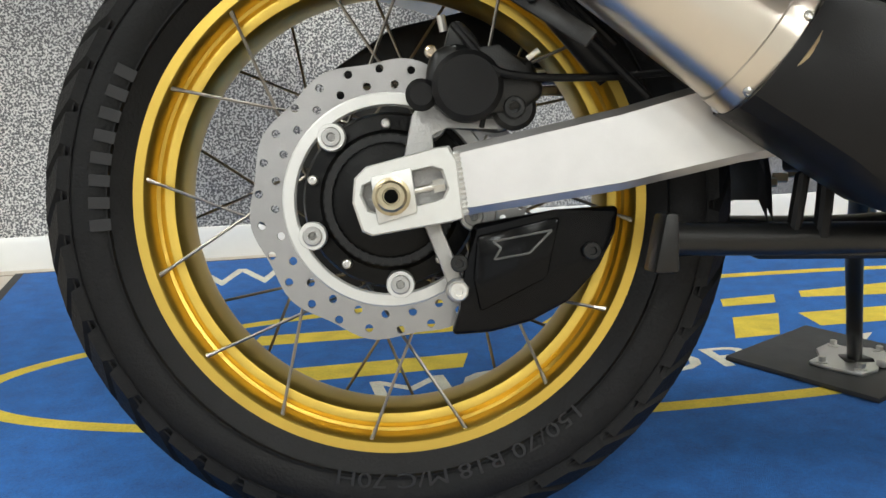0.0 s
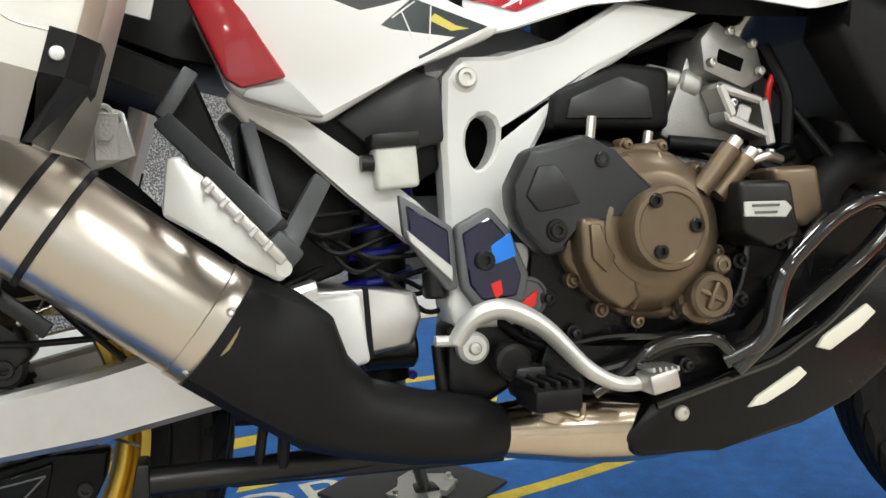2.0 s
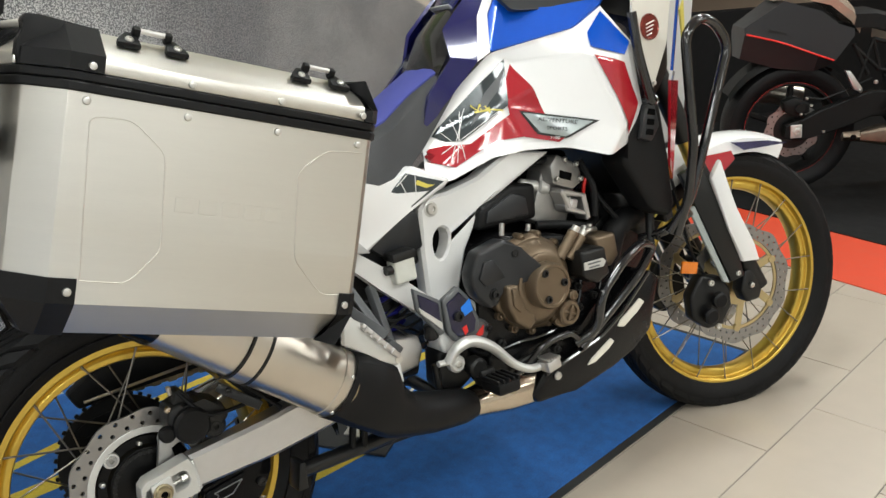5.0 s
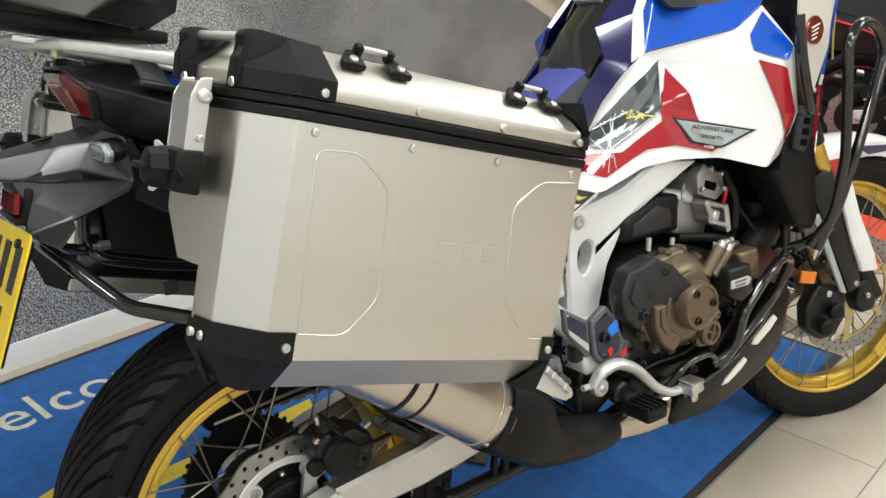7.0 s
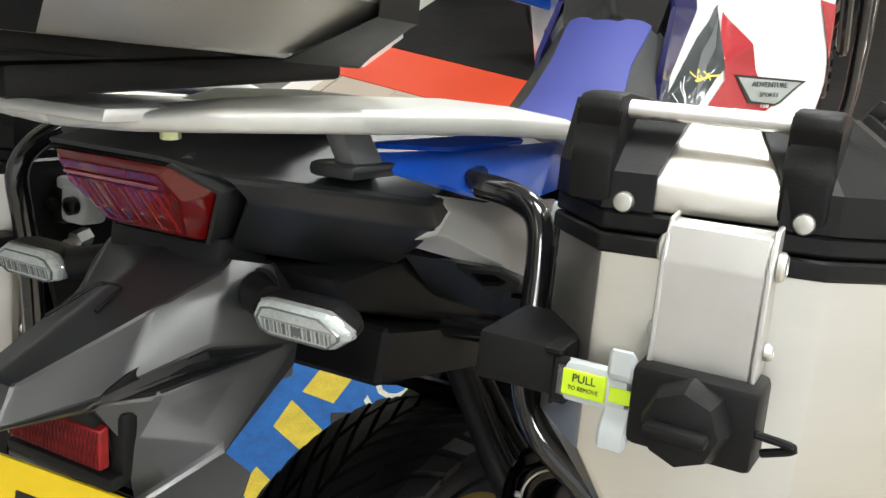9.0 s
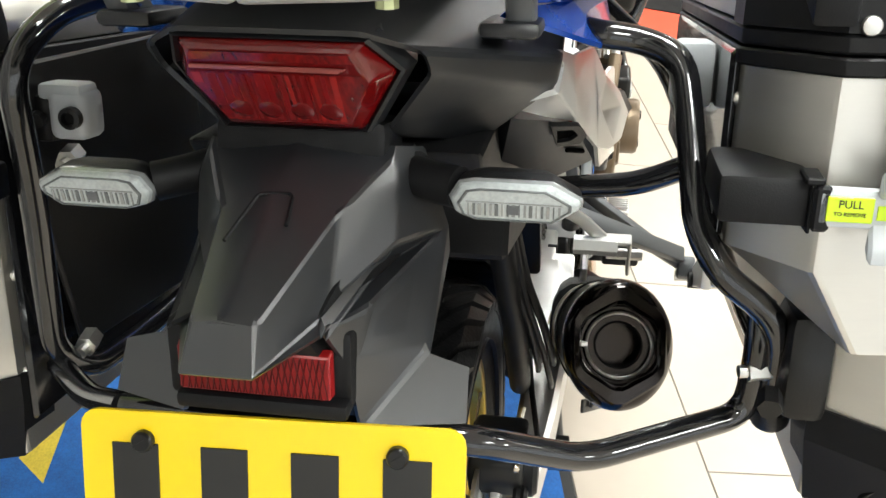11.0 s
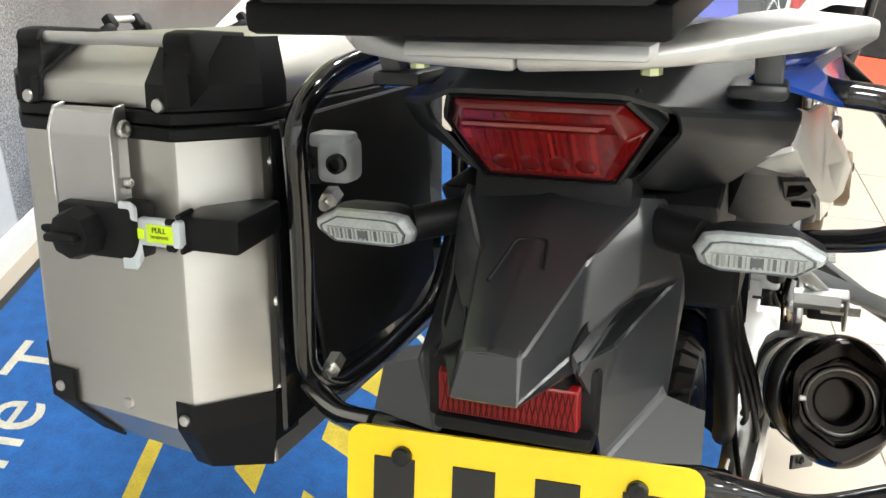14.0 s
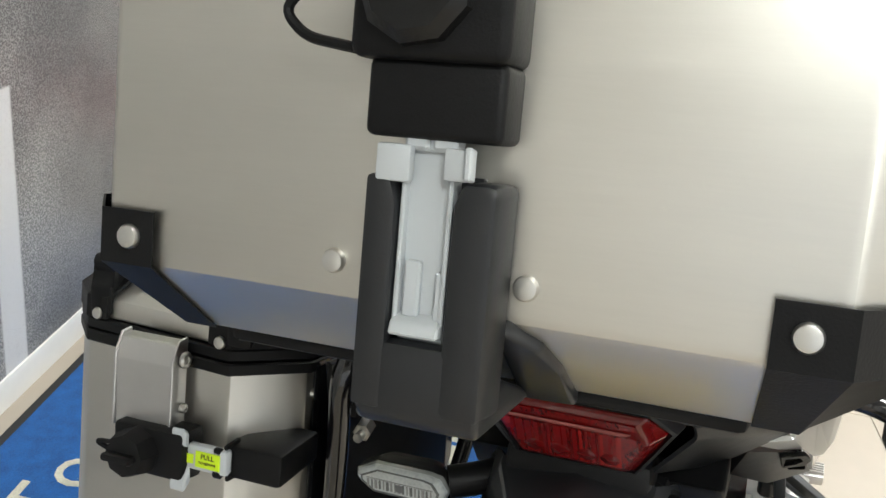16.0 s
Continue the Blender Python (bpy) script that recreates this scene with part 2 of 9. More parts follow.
def shell(verts, faces, thick, bev=0.0, seg=2, inward=None):
    """Facets between named corners, given a thickness away from their outside."""
    bm = bmesh.new()
    vs = {k: bm.verts.new(p) for k, p in verts.items()}
    for f in faces:
        bm.faces.new([vs[k] for k in f])
    bmesh.ops.recalc_face_normals(bm, faces=bm.faces)
    if inward is not None:
        mid = sum((f.normal * f.calc_area() for f in bm.faces), Vector())
        if mid.dot(Vector(inward)) > 0:
            bmesh.ops.reverse_faces(bm, faces=bm.faces)
    if bev:
        inner = [e for e in bm.edges if len(e.link_faces) == 2]
        if inner:
            bmesh.ops.bevel(bm, geom=inner, offset=bev, segments=seg, profile=0.5, affect="EDGES", clamp_overlap=True)
    geom = bm.faces[:]
    bm.normal_update()
    off = {v: v.co - v.normal * thick for v in bm.verts}
    edge = [e for e in bm.edges if len(e.link_faces) == 1]
    back = {v: bm.verts.new(c) for v, c in off.items()}
    for e in edge:
        a, b = e.verts
        bm.faces.new((a, b, back[b], back[a]))
    for f in geom:
        bm.faces.new([back[v] for v in reversed(f.verts)])
    return bm


def text(body, size, depth=0.0006, shear=0.0, width=1.0, align="LEFT"):
    """Flat lettering in the x-y plane, with a slight thickness."""
    c = bpy.data.curves.new("lettering", "FONT")
    c.body, c.size, c.extrude, c.shear, c.align_x = body, size, depth, shear, align
    c.resolution_u = 3
    ob = bpy.data.objects.new("lettering", c)
    scene.collection.objects.link(ob)
    me = bpy.data.meshes.new_from_object(ob.evaluated_get(bpy.context.evaluated_depsgraph_get()))
    bm = bmesh.new()
    bm.from_mesh(me)
    bpy.data.objects.remove(ob)
    bpy.data.curves.remove(c)
    bpy.data.meshes.remove(me)
    bmesh.ops.scale(bm, vec=(width, 1, 1), verts=bm.verts)
    return bm


def on_plane(o, right, up):
    """The frame in which x runs along right and y along up."""
    r = Vector(right).normalized()
    n = r.cross(Vector(up)).normalized()
    u = n.cross(r)
    m = Matrix((r, u, n)).transposed().to_4x4()
    m.translation = Vector(o)
    return m


def bolt(p, d, r=0.006, h=0.004, n=14):
    """A domed screw head standing on p, facing d."""
    d = Vector(d).normalized()
    return lathe([(r, 0), (r, h * 0.5), (r * 0.8, h * 0.9), (r * 0.45, h), (r * 0.4, h * 0.55)], p, d, n)


def rivet(p, d, r=0.005, h=0.003, n=18):
    """A smooth flat-domed rivet head."""
    return lathe([(r, 0), (r, h * 0.45), (r * 0.86, h * 0.88), (r * 0.6, h), (r * 0.1, h * 1.02)], p, Vector(d).normalized(), n)


def socket_bolt(p, d, r=0.008, h=0.007):
    return lathe([(r, 0), (r, h * 0.85), (r * 0.88, h), (r * 0.5, h), (r * 0.45, h * 0.4)], p, d, 14)

# ---------------------------------------------------------------- the showroom
PHI = radians(12.556)
PLAN = Matrix.Rotation(PHI, 4, "Z")  # u along the wall, v towards it


def floor_tiles():
    m = material("beige_porcelain", (0.42, 0.365, 0.30), 0.36, 0, 0.05, 14, 0.04, 90)
    grout = material("grey_grout", (0.20, 0.19, 0.175), 0.8, 0, 0.1, 60)
    bm = bmesh.new()
    bmesh.ops.create_grid(bm, x_segments=1, y_segments=1, size=9.0)
    bmesh.ops.translate(bm, verts=bm.verts, vec=(1.0, -4.0, -0.003))
    base = solid("floor", bm, grout, "grey grout bed under the beige porcelain floor tiles", "floor", "structure", frame_of=PLAN)
    L, W, g = 0.5735, 0.262, 0.0028
    rows = []
    # courses to the near side of the mat, and the strip between mat and wall
    for r in range(-26, 7):
        v0 = -0.546 + 0.0 + W * r
        off = 1.6135 - (0 if r % 2 == 1 else 0.287)
        for c in range(-11, 11):
            rows.append((off + L * c, v0))
    me = None
    count = 0
    rest = bmesh.new()
    for u0, v0 in rows:
        if v0 > 1.2 or -0.25 < v0 < 1.0 and u0 + L < 1.7 and u0 > -0.50:
            continue
        near = -0.4 < u0 < 2.6 and -1.4 < v0 < 0.6
        if near and count < 290:
            if me is None:
                b = box((L / 2, W / 2, -0.004), (L - g, W - g, 0.008), 0.0012, 1)
                finish(b)
                me = bpy.data.meshes.new("floor_tile")
                b.to_mesh(me)
                b.free()
                me.materials.append(m)
            ob = new("floor_tile", me)
            ob.parent = base
            ob.location = (u0, v0, 0)
            count += 1
        else:
            vs = [rest.verts.new((u0 + a * L + (g if a == 0 else -g) / 2, v0 + b_ * W + (g if b_ == 0 else -g) / 2, z)) for z in (-0.008, 0.0) for a, b_ in ((0, 0), (1, 0), (1, 1), (0, 1))]
            rest.faces.new(vs[4:])
            for k in range(4):
                rest.faces.new((vs[k], vs[(k + 1) % 4], vs[4 + (k + 1) % 4], vs[4 + k]))
    far = part("floor_tiles_beyond", rest, m, base)
    tagged(far, kind="stuff")
    b = box((0.0, 1.322, -0.004), (12, 0.052, 0.008))
    part("edge_tile", b, m, base)
    return base


def carpet_material():
    m = material("blue_loop_carpet", (0.016, 0.112, 0.37), 0.9, 0, 0.35, 260, 0.9, 700)
    return m


def welcome_mat():
    e = thing("entrance_mat", (0.4, 0.5, 0), "large blue entrance mat with yellow oval logo and white lettering", "mat", frame_of=PLAN)
    blue = carpet_material()
    yellow = material("yellow_carpet_print", (0.62, 0.47, 0.05), 0.9, 0, 0.25, 260, 0.8, 700)
    white = material("white_carpet_print", (0.60, 0.58, 0.48), 0.9, 0, 0.25, 260, 0.8, 700)
    edge = material("black_rubber_edge", (0.02, 0.02, 0.02), 0.7, 0, 0.2, 60, 0.2, 300)
    u0, u1, v0, v1 = -0.62, 1.83, -0.283, 1.294
    part("border", box(((u0 + u1) / 2, (v0 + v1) / 2, 0.0015), (u1 - u0, v1 - v0, 0.003), 0.001, 1), edge, e, "black rubber border")
    part("carpet_field", box(((u0 + u1) / 2, (v0 + v1) / 2, 0.004), (u1 - u0 - 0.044, v1 - v0 - 0.044, 0.005), 0.002, 2), blue, e, "blue loop pile")
    z = 0.0068
    # oval ring
    ring = bmesh.new()
    n, vs = 120, []
    for k in range(n):
        t = 2 * math.pi * k / n
        c, s = math.cos(t), math.sin(t)
        vs.append([ring.verts.new((0.67 + a * c, 0.5 + b * s, z)) for a, b in ((1.205, 0.326), (1.173, 0.297))])
    for k in range(n):
        a, b = vs[k], vs[(k + 1) % n]
        ring.faces.new((a[0], b[0], b[1], a[1]))
    part("oval_ring", ring, yellow, e, "yellow oval outline")
    t = text("Welcome To", 0.20, 0.0003, 0, 0.93)
    part("welcome_lettering", moved(t, pose(-0.225, 1.035, z)), white, e, "white words Welcome To")
    t = text("MOTORCYCLES", 0.118, 0.0003, 0, 1.47)
    part("motorcycles_lettering", moved(t, pose(0.02, 0.315, z)), white, e, "white word MOTORCYCLES")
    # slanted logo shapes in two storeys, and the outlined wheels at the end of the logo
    def quad(*pts):
        bm = bmesh.new()
        bm.faces.new([bm.verts.new((u, v, z)) for u, v in pts])
        part("logo_block", bm, yellow, e, "yellow slanted logo shape")

    quad((-0.130, 0.610), (0.240, 0.596), (0.298, 0.598), (0.296, 0.645), (-0.110, 0.662))
    quad((0.368, 0.596), (0.560, 0.598), (0.585, 0.646), (0.417, 0.648))
    quad((0.725, 0.603), (0.833, 0.601), (0.862, 0.652), (0.747, 0.650))
    quad((0.900, 0.620), (1.090, 0.590), (1.150, 0.668), (0.923, 0.660))
    quad((-0.110, 0.425), (0.180, 0.420), (0.205, 0.482), (-0.087, 0.485))
    quad((0.253, 0.415), (0.335, 0.415), (0.392, 0.516), (0.316, 0.513))
    quad((0.455, 0.415), (0.530, 0.415), (0.585, 0.512), (0.516, 0.514))
    quad((0.646, 0.430), (0.728, 0.430), (0.797, 0.538), (0.704, 0.536))
    quad((0.822, 0.452), (0.963, 0.446), (1.026, 0.524), (0.832, 0.530))
    quad((1.00, 0.425), (1.38, 0.425), (1.36, 0.462), (1.02, 0.462))
    quad((1.34, 0.455), (1.60, 0.470), (1.66, 0.520), (1.50, 0.545), (1.36, 0.520))
    for cu, cv, rad in ((1.39, 0.455, 0.055), (1.67, 0.535, 0.060)):
        for k in (1.0, 0.62):
            w = bmesh.new()
            rim = [[w.verts.new((cu + r * math.cos(t * math.pi / 16), cv + r * math.sin(t * math.pi / 16), z + 0.0004)) for r in (rad * k, rad * (k - 0.24))] for t in range(32)]
            for t in range(32):
                a, b = rim[t], rim[(t + 1) % 32]
                w.faces.new((a[0], b[0], b[1], a[1]))
            part("logo_ring", w, yellow, e, "yellow outlined logo ring")
    return e


def mural_material():
    """A printed road: coarse asphalt close by, a dashed centre line, a cream edge line, gravel and grass beyond it."""
    m = bpy.data.materials.new("printed_road_mural")
    m.use_nodes = True
    nt = m.node_tree
    b = nt.nodes["Principled BSDF"]
    b.inputs["Roughness"].default_value = 0.35
    L = nt.links.new
    tc = nt.nodes.new("ShaderNodeTexCoord")
    sep = nt.nodes.new("ShaderNodeSeparateXYZ")
    L(tc.outputs["Object"], sep.inputs[0])

    def math_(op, a, c=None, clamp=False):
        n = nt.nodes.new("ShaderNodeMath")
        n.operation, n.use_clamp = op, clamp
        for i, v in enumerate((a, c)):
            if v is None:
                continue
            if isinstance(v, (int, float)):
                n.inputs[i].default_value = v
            else:
                L(v, n.inputs[i])
        return n.outputs[0]

    def noise_(scale, detail, src=None):
        n = nt.nodes.new("ShaderNodeTexNoise")
        n.inputs["Scale"].default_value, n.inputs["Detail"].default_value = scale, detail
        L(src or tc.outputs["Object"], n.inputs["Vector"])
        return n.outputs["Fac"]

    def mix_(f, a, c):
        n = nt.nodes.new("ShaderNodeMix")
        n.data_type = "RGBA"
        for s, v in ((0, f), (6, a), (7, c)):
            if isinstance(v, (int, float)):
                n.inputs[s].default_value = v
            elif isinstance(v, tuple):
                n.inputs[s].default_value = (*v, 1)
            else:
                L(v, n.inputs[s])
        return n.outputs[2]

    def step_(v, at, soft):
        n = nt.nodes.new("ShaderNodeMapRange")
        n.interpolation_type = "SMOOTHSTEP"
        n.inputs["From Min"].default_value, n.inputs["From Max"].default_value = at - soft, at + soft
        L(v, n.inputs["Value"])
        return n.outputs["Result"]

    u, z = sep.outputs["X"], sep.outputs["Z"]
    coarse, fine, broad = noise_(215, 3), noise_(420, 2), noise_(2.2, 4)
    speck = step_(coarse, 0.52, 0.09)
    speck2 = step_(fine, 0.5, 0.12)
    near = mix_(speck, (0.085, 0.085, 0.09), (0.58, 0.575, 0.56))
    far = mix_(speck2, (0.085, 0.085, 0.09), (0.29, 0.288, 0.285))
    grey = mix_(step_(u, 0.9, 0.9), near, far)
    shade = mix_(step_(broad, 0.5, 0.16), (0.72, 0.72, 0.73), (1.28, 1.27, 1.24))
    mu = nt.nodes.new("ShaderNodeMix")
    mu.data_type, mu.blend_type = "RGBA", "MULTIPLY"
    mu.inputs[0].default_value = 1
    L(grey, mu.inputs[6])
    L(shade, mu.inputs[7])
    col = mu.outputs[2]
    # centre-line dash, at u 0.90 to 1.0 up to 0.735 m
    dash = math_("MULTIPLY", math_("MULTIPLY", step_(u, 0.905, 0.004), math_("SUBTRACT", 1.0, step_(u, 0.992, 0.005))), math_("SUBTRACT", 1.0, step_(z, 0.735, 0.004)))
    col = mix_(math_("MULTIPLY", dash, math_("SUBTRACT", 1.0, math_("MULTIPLY", step_(fine, 0.63, 0.04), 0.6))), col, (0.66, 0.66, 0.66))
    # the edge line runs down to the far side
    h = math_("ADD", z, math_("MULTIPLY", u, 0.472))
    col = mix_(step_(h, 1.93, 0.006), col, (0.44, 0.40, 0.33))
    col = mix_(step_(h, 1.985, 0.02), col, mix_(speck2, (0.20, 0.16, 0.12), (0.33, 0.28, 0.22)))
    col = mix_(step_(h, 2.10, 0.03), col, mix_(speck, (0.10, 0.16, 0.04), (0.30, 0.36, 0.12)))
    L(col, b.inputs["Base Color"])
    return m


def room():
    plaster = material("white_wall_paint", (0.74, 0.73, 0.70), 0.8, 0, 0.03, 8, 0.05, 120)
    tan = material("tan_wall_paint", (0.42, 0.33, 0.25), 0.75, 0, 0.05, 6, 0.05, 120)
    ceil = material("ceiling_board", (0.78, 0.78, 0.77), 0.85, 0, 0.04, 9, 0.06, 150)
    vinyl = material("white_skirting_plastic", (0.76, 0.755, 0.73), 0.35, 0, 0.03, 30, 0.02, 90)
    solid("wall_mural_side", box((-0.2, 1.43, 1.5), (9.2, 0.16, 3.0)), plaster, "plain white painted showroom wall behind the mural", "wall", "structure", frame_of=PLAN)
    solid("wall_mural", box((0.35, 1.3475, 1.21), (5.3, 0.005, 2.30)), mural_material(), "printed wall mural of a grey asphalt road with verge", "mural", "structure", frame_of=PLAN)
    sk = prism([(1.3495, 0.0), (1.336, 0.0), (1.336, 0.062), (1.341, 0.074), (1.3495, 0.076)], -4.6, 3.0)
    sk = moved(sk, Matrix(((0, 1, 0, 0), (1, 0, 0, 0), (0, 0, 1, 0), (0, 0, 0, 1))))
    solid("baseboard", sk, vinyl, "white plastic skirting along the mural wall", "skirting", "structure", frame_of=PLAN)
    solid("wall_pillar", box((3.26, 1.40, 1.5), (0.52, 0.30, 3.0), 0.004, 1), plaster, "square white pillar at the end of the mural", "pillar", "structure", frame_of=PLAN)
    solid("wall_far", box((7.6, -1.5, 1.5), (0.16, 12.0, 3.0)), tan, "tan painted far wall of the showroom", "wall", "structure", frame_of=PLAN)
    solid("wall_beyond_pillar", box((5.6, 4.4, 1.5), (4.2, 0.16, 3.0)), tan, "tan painted wall beyond the pillar", "wall", "structure", frame_of=PLAN)
    solid("wall_return", box((3.56, 2.95, 1.5), (0.12, 2.8, 3.0)), plaster, "white wall returning behind the pillar", "wall", "structure", frame_of=PLAN)
    glass = material("window_glass", (1, 1, 1), 0.02, 0, 0.0, 5, trans=1.0)

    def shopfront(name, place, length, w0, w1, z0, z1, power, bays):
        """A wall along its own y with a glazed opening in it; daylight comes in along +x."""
        at = PLAN @ place
        bm = bmesh.new()
        for v0, v1, a, b in ((-length / 2, w0, 0, 3.0), (w1, length / 2, 0, 3.0), (w0, w1, 0, z0), (w0, w1, z1, 3.0)):
            bm = join(bm, box((0, (v0 + v1) / 2, (a + b) / 2), (0.16, v1 - v0, b - a)))
        solid("wall_" + name, bm, plaster, "white showroom wall with a wide shop window, assumed out of view", "wall", "structure", frame_of=at)
        win = thing("window_" + name, (0, (w0 + w1) / 2, z0), "wide shop window with a grey metal frame, assumed out of view", "window", frame_of=at)
        tagged(win, "wide shop window with a grey metal frame, assumed out of view", "window", "", "structure")
        for k in range(bays + 1):
            part("mullion", box((0, w0 + (w1 - w0) * k / bays, (z0 + z1) / 2), (0.07, 0.06, z1 - z0), 0.004, 1), ALU_SAT, win)
        for z in (z0 + 0.03, z1 - 0.03):
            part("window_frame", box((0, (w0 + w1) / 2, z), (0.066, w1 - w0, 0.06), 0.004, 1), ALU_SAT, win)
        for k in range(bays):
            v = w0 + (w1 - w0) * (k + 0.5) / bays
            pane = part("pane", box((0, v, (z0 + z1) / 2), (0.006, (w1 - w0) / bays - 0.062, z1 - z0 - 0.122)), glass, win)
            pane.visible_shadow = False
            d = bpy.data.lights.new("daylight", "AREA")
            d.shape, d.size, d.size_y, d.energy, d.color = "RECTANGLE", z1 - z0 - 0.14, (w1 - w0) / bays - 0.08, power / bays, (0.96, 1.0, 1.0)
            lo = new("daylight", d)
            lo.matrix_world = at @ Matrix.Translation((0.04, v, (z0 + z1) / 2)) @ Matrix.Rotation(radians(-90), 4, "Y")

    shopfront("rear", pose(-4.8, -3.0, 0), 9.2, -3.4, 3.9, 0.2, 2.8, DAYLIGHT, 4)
    # unseen second window, added to brighten the facets that face right
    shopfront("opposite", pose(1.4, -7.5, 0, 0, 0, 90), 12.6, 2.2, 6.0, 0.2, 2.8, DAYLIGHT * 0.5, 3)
    solid("ceiling", box((1.4, -1.6, 3.06), (12.8, 12.4, 0.12)), ceil, "white board ceiling", "ceiling", "structure", frame_of=PLAN)


def display_mat():
    red = material("red_floor_vinyl", (0.62, 0.06, 0.02), 0.55, 0, 0.06, 20, 0.1, 200)
    black = material("black_floor_vinyl", (0.007, 0.007, 0.0075), 0.75, 0, 0.1, 20, 0.1, 200, spec=0.2)
    e = thing("display_mat", (4.2, 0, 0), "black showroom display mat with a wide red border", "mat", frame_of=Matrix.Rotation(radians(3), 4, "Z"))
    part("border", box((4.6, 0.6, 0.002), (4.0, 5.0, 0.004), 0.001, 1), red, e, "red border")
    solid("wall_plinth", box((4.9, 2.5, 0.36), (3.4, 0.10, 0.72), 0.004, 1), black, "low black display plinth behind the parked motorcycle", "plinth", "structure")
    part("field", box((5.1, 0.6, 0.006), (4.0, 4.2, 0.005), 0.001, 1), black, e, "black field")
    return e


def ceiling_lights():
    rim = material("white_light_frame", (0.7, 0.7, 0.7), 0.5, 0, 0.03, 30)
    glow = bpy.data.materials.new("lit_diffuser")
    glow.use_nodes = True
    p = glow.node_tree.nodes["Principled BSDF"]
    p.inputs["Emission Color"].default_value = (1, 0.97, 0.92, 1)
    p.inputs["Emission Strength"].default_value = 3.0
    k = 0
    for u in (-2.2, 0.2, 2.6, 5.0):
        for v in (-5.2, -2.6, -0.2):
            e = thing("ceiling_light", (u, v, 3.0), "square recessed ceiling light panel", "ceiling light", "ceiling lights", frame_of=PLAN)
            f = bmesh.new()
            for c, s in (((u, v - 0.31, 2.99), (0.64, 0.02, 0.02)), ((u, v + 0.31, 2.99), (0.64, 0.02, 0.02)), ((u - 0.31, v, 2.99), (0.02, 0.6, 0.02)), ((u + 0.31, v, 2.99), (0.02, 0.6, 0.02))):
                f = join(f, box(c, s))
            part("frame", f, rim, e)
            part("diffuser", box((u, v, 2.994), (0.6, 0.6, 0.006)), glow, e)
            d = bpy.data.lights.new("panel_lamp", "AREA")
            d.shape, d.size, d.size_y, d.energy, d.color = "RECTANGLE", 0.6, 0.6, LAMP, (0.955, 1.0, 0.975)
            lo = new("panel_lamp", d)
            lo.matrix_world = PLAN @ Matrix.Translation((u, v, 2.985))
            k += 1


floor_tiles()
welcome_mat()
room()
display_mat()
ceiling_lights()

# ---------------------------------------------------------------- wheels
def wheel_frame(c, steer=0.0):
    return Matrix.Translation(c) @ Matrix.Rotation(steer, 4, "Z")


def tyre_bm(R, W, rb, n=96):
    """The carcass, turned about the y axis: bead, sidewall, shoulder, crown."""
    h = W / 2
    prof = [(rb, -0.72 * h), (rb + 0.012, -0.82 * h), (rb + 0.36 * (R - rb), -0.97 * h), (rb + 0.56 * (R - rb), -0.99 * h), (rb + 0.74 * (R - rb), -0.90 * h),
            (R - 0.011 - 0.004, -0.55 * h), (R - 0.010, -0.2 * h), (R - 0.010, 0.2 * h), (R - 0.015, 0.55 * h), (rb + 0.74 * (R - rb), 0.90 * h),
            (rb + 0.56 * (R - rb), 0.99 * h), (rb + 0.36 * (R - rb), 0.97 * h), (rb + 0.012, 0.82 * h), (rb, 0.72 * h)]
    return lathe(prof, (0, 0, 0), (0, 1, 0), n, closed=True)


def tread_bm(R, W, rb, count, slant=0.35):
    """Chevron blocks standing on the carcass, the outer ones running down the shoulder."""
    h = W / 2
    key_y = [-1.0, -0.92, -0.55, -0.2, 0.2, 0.55, 0.92, 1.0]
    key_r = [rb + 0.62 * (R - rb), rb + 0.76 * (R - rb), R - 0.014, R - 0.009, R - 0.009, R - 0.014, rb + 0.76 * (R - rb), rb + 0.62 * (R - rb)]
    rad = lambda y: float(np.interp(y, key_y, key_r))
    bm = bmesh.new()
    step = 2 * math.pi / count

    def block(y0, y1, a0, a1, sk, rise):
        ys = np.linspace(y0, y1, 4)
        low, top = [], []
        for y in ys:
            for a in (a0, a1):
                ang = a + sk * abs(y)
                for lst, dr, inset in ((low, -0.004, 0), (top, rise, 1)):
                    yy = y + (0.02 if y == ys[0] else -0.02 if y == ys[-1] else 0) * inset
                    aa = ang + (0.012 if a == a0 else -0.012) * inset
                    r = rad(yy) + dr
                    lst.append(bm.verts.new((r * math.sin(aa), yy * h, r * math.cos(aa))))
        for i in range(3):
            k = 2 * i
            bm.faces.new((top[k], top[k + 1], top[k + 3], top[k + 2]))
            bm.faces.new((low[k], top[k], top[k + 2], low[k + 2]))
            bm.faces.new((low[k + 1], low[k + 3], top[k + 3], top[k + 1]))
        bm.faces.new((low[0], low[1], top[1], top[0]))
        bm.faces.new((low[6], top[6], top[7], low[7]))

    for k in range(count):
        a = k * step
        for sgn in (-1, 1):
            o = a + (0.5 * step if sgn > 0 else 0)
            block(sgn * 0.46, sgn * 0.99, o, o + step * 0.86, slant * 1.5, 0.0095)
            block(sgn * 0.03, sgn * 0.42, o - step * 0.10, o + step * 0.78, slant * 1.5, 0.0095)
    return bm


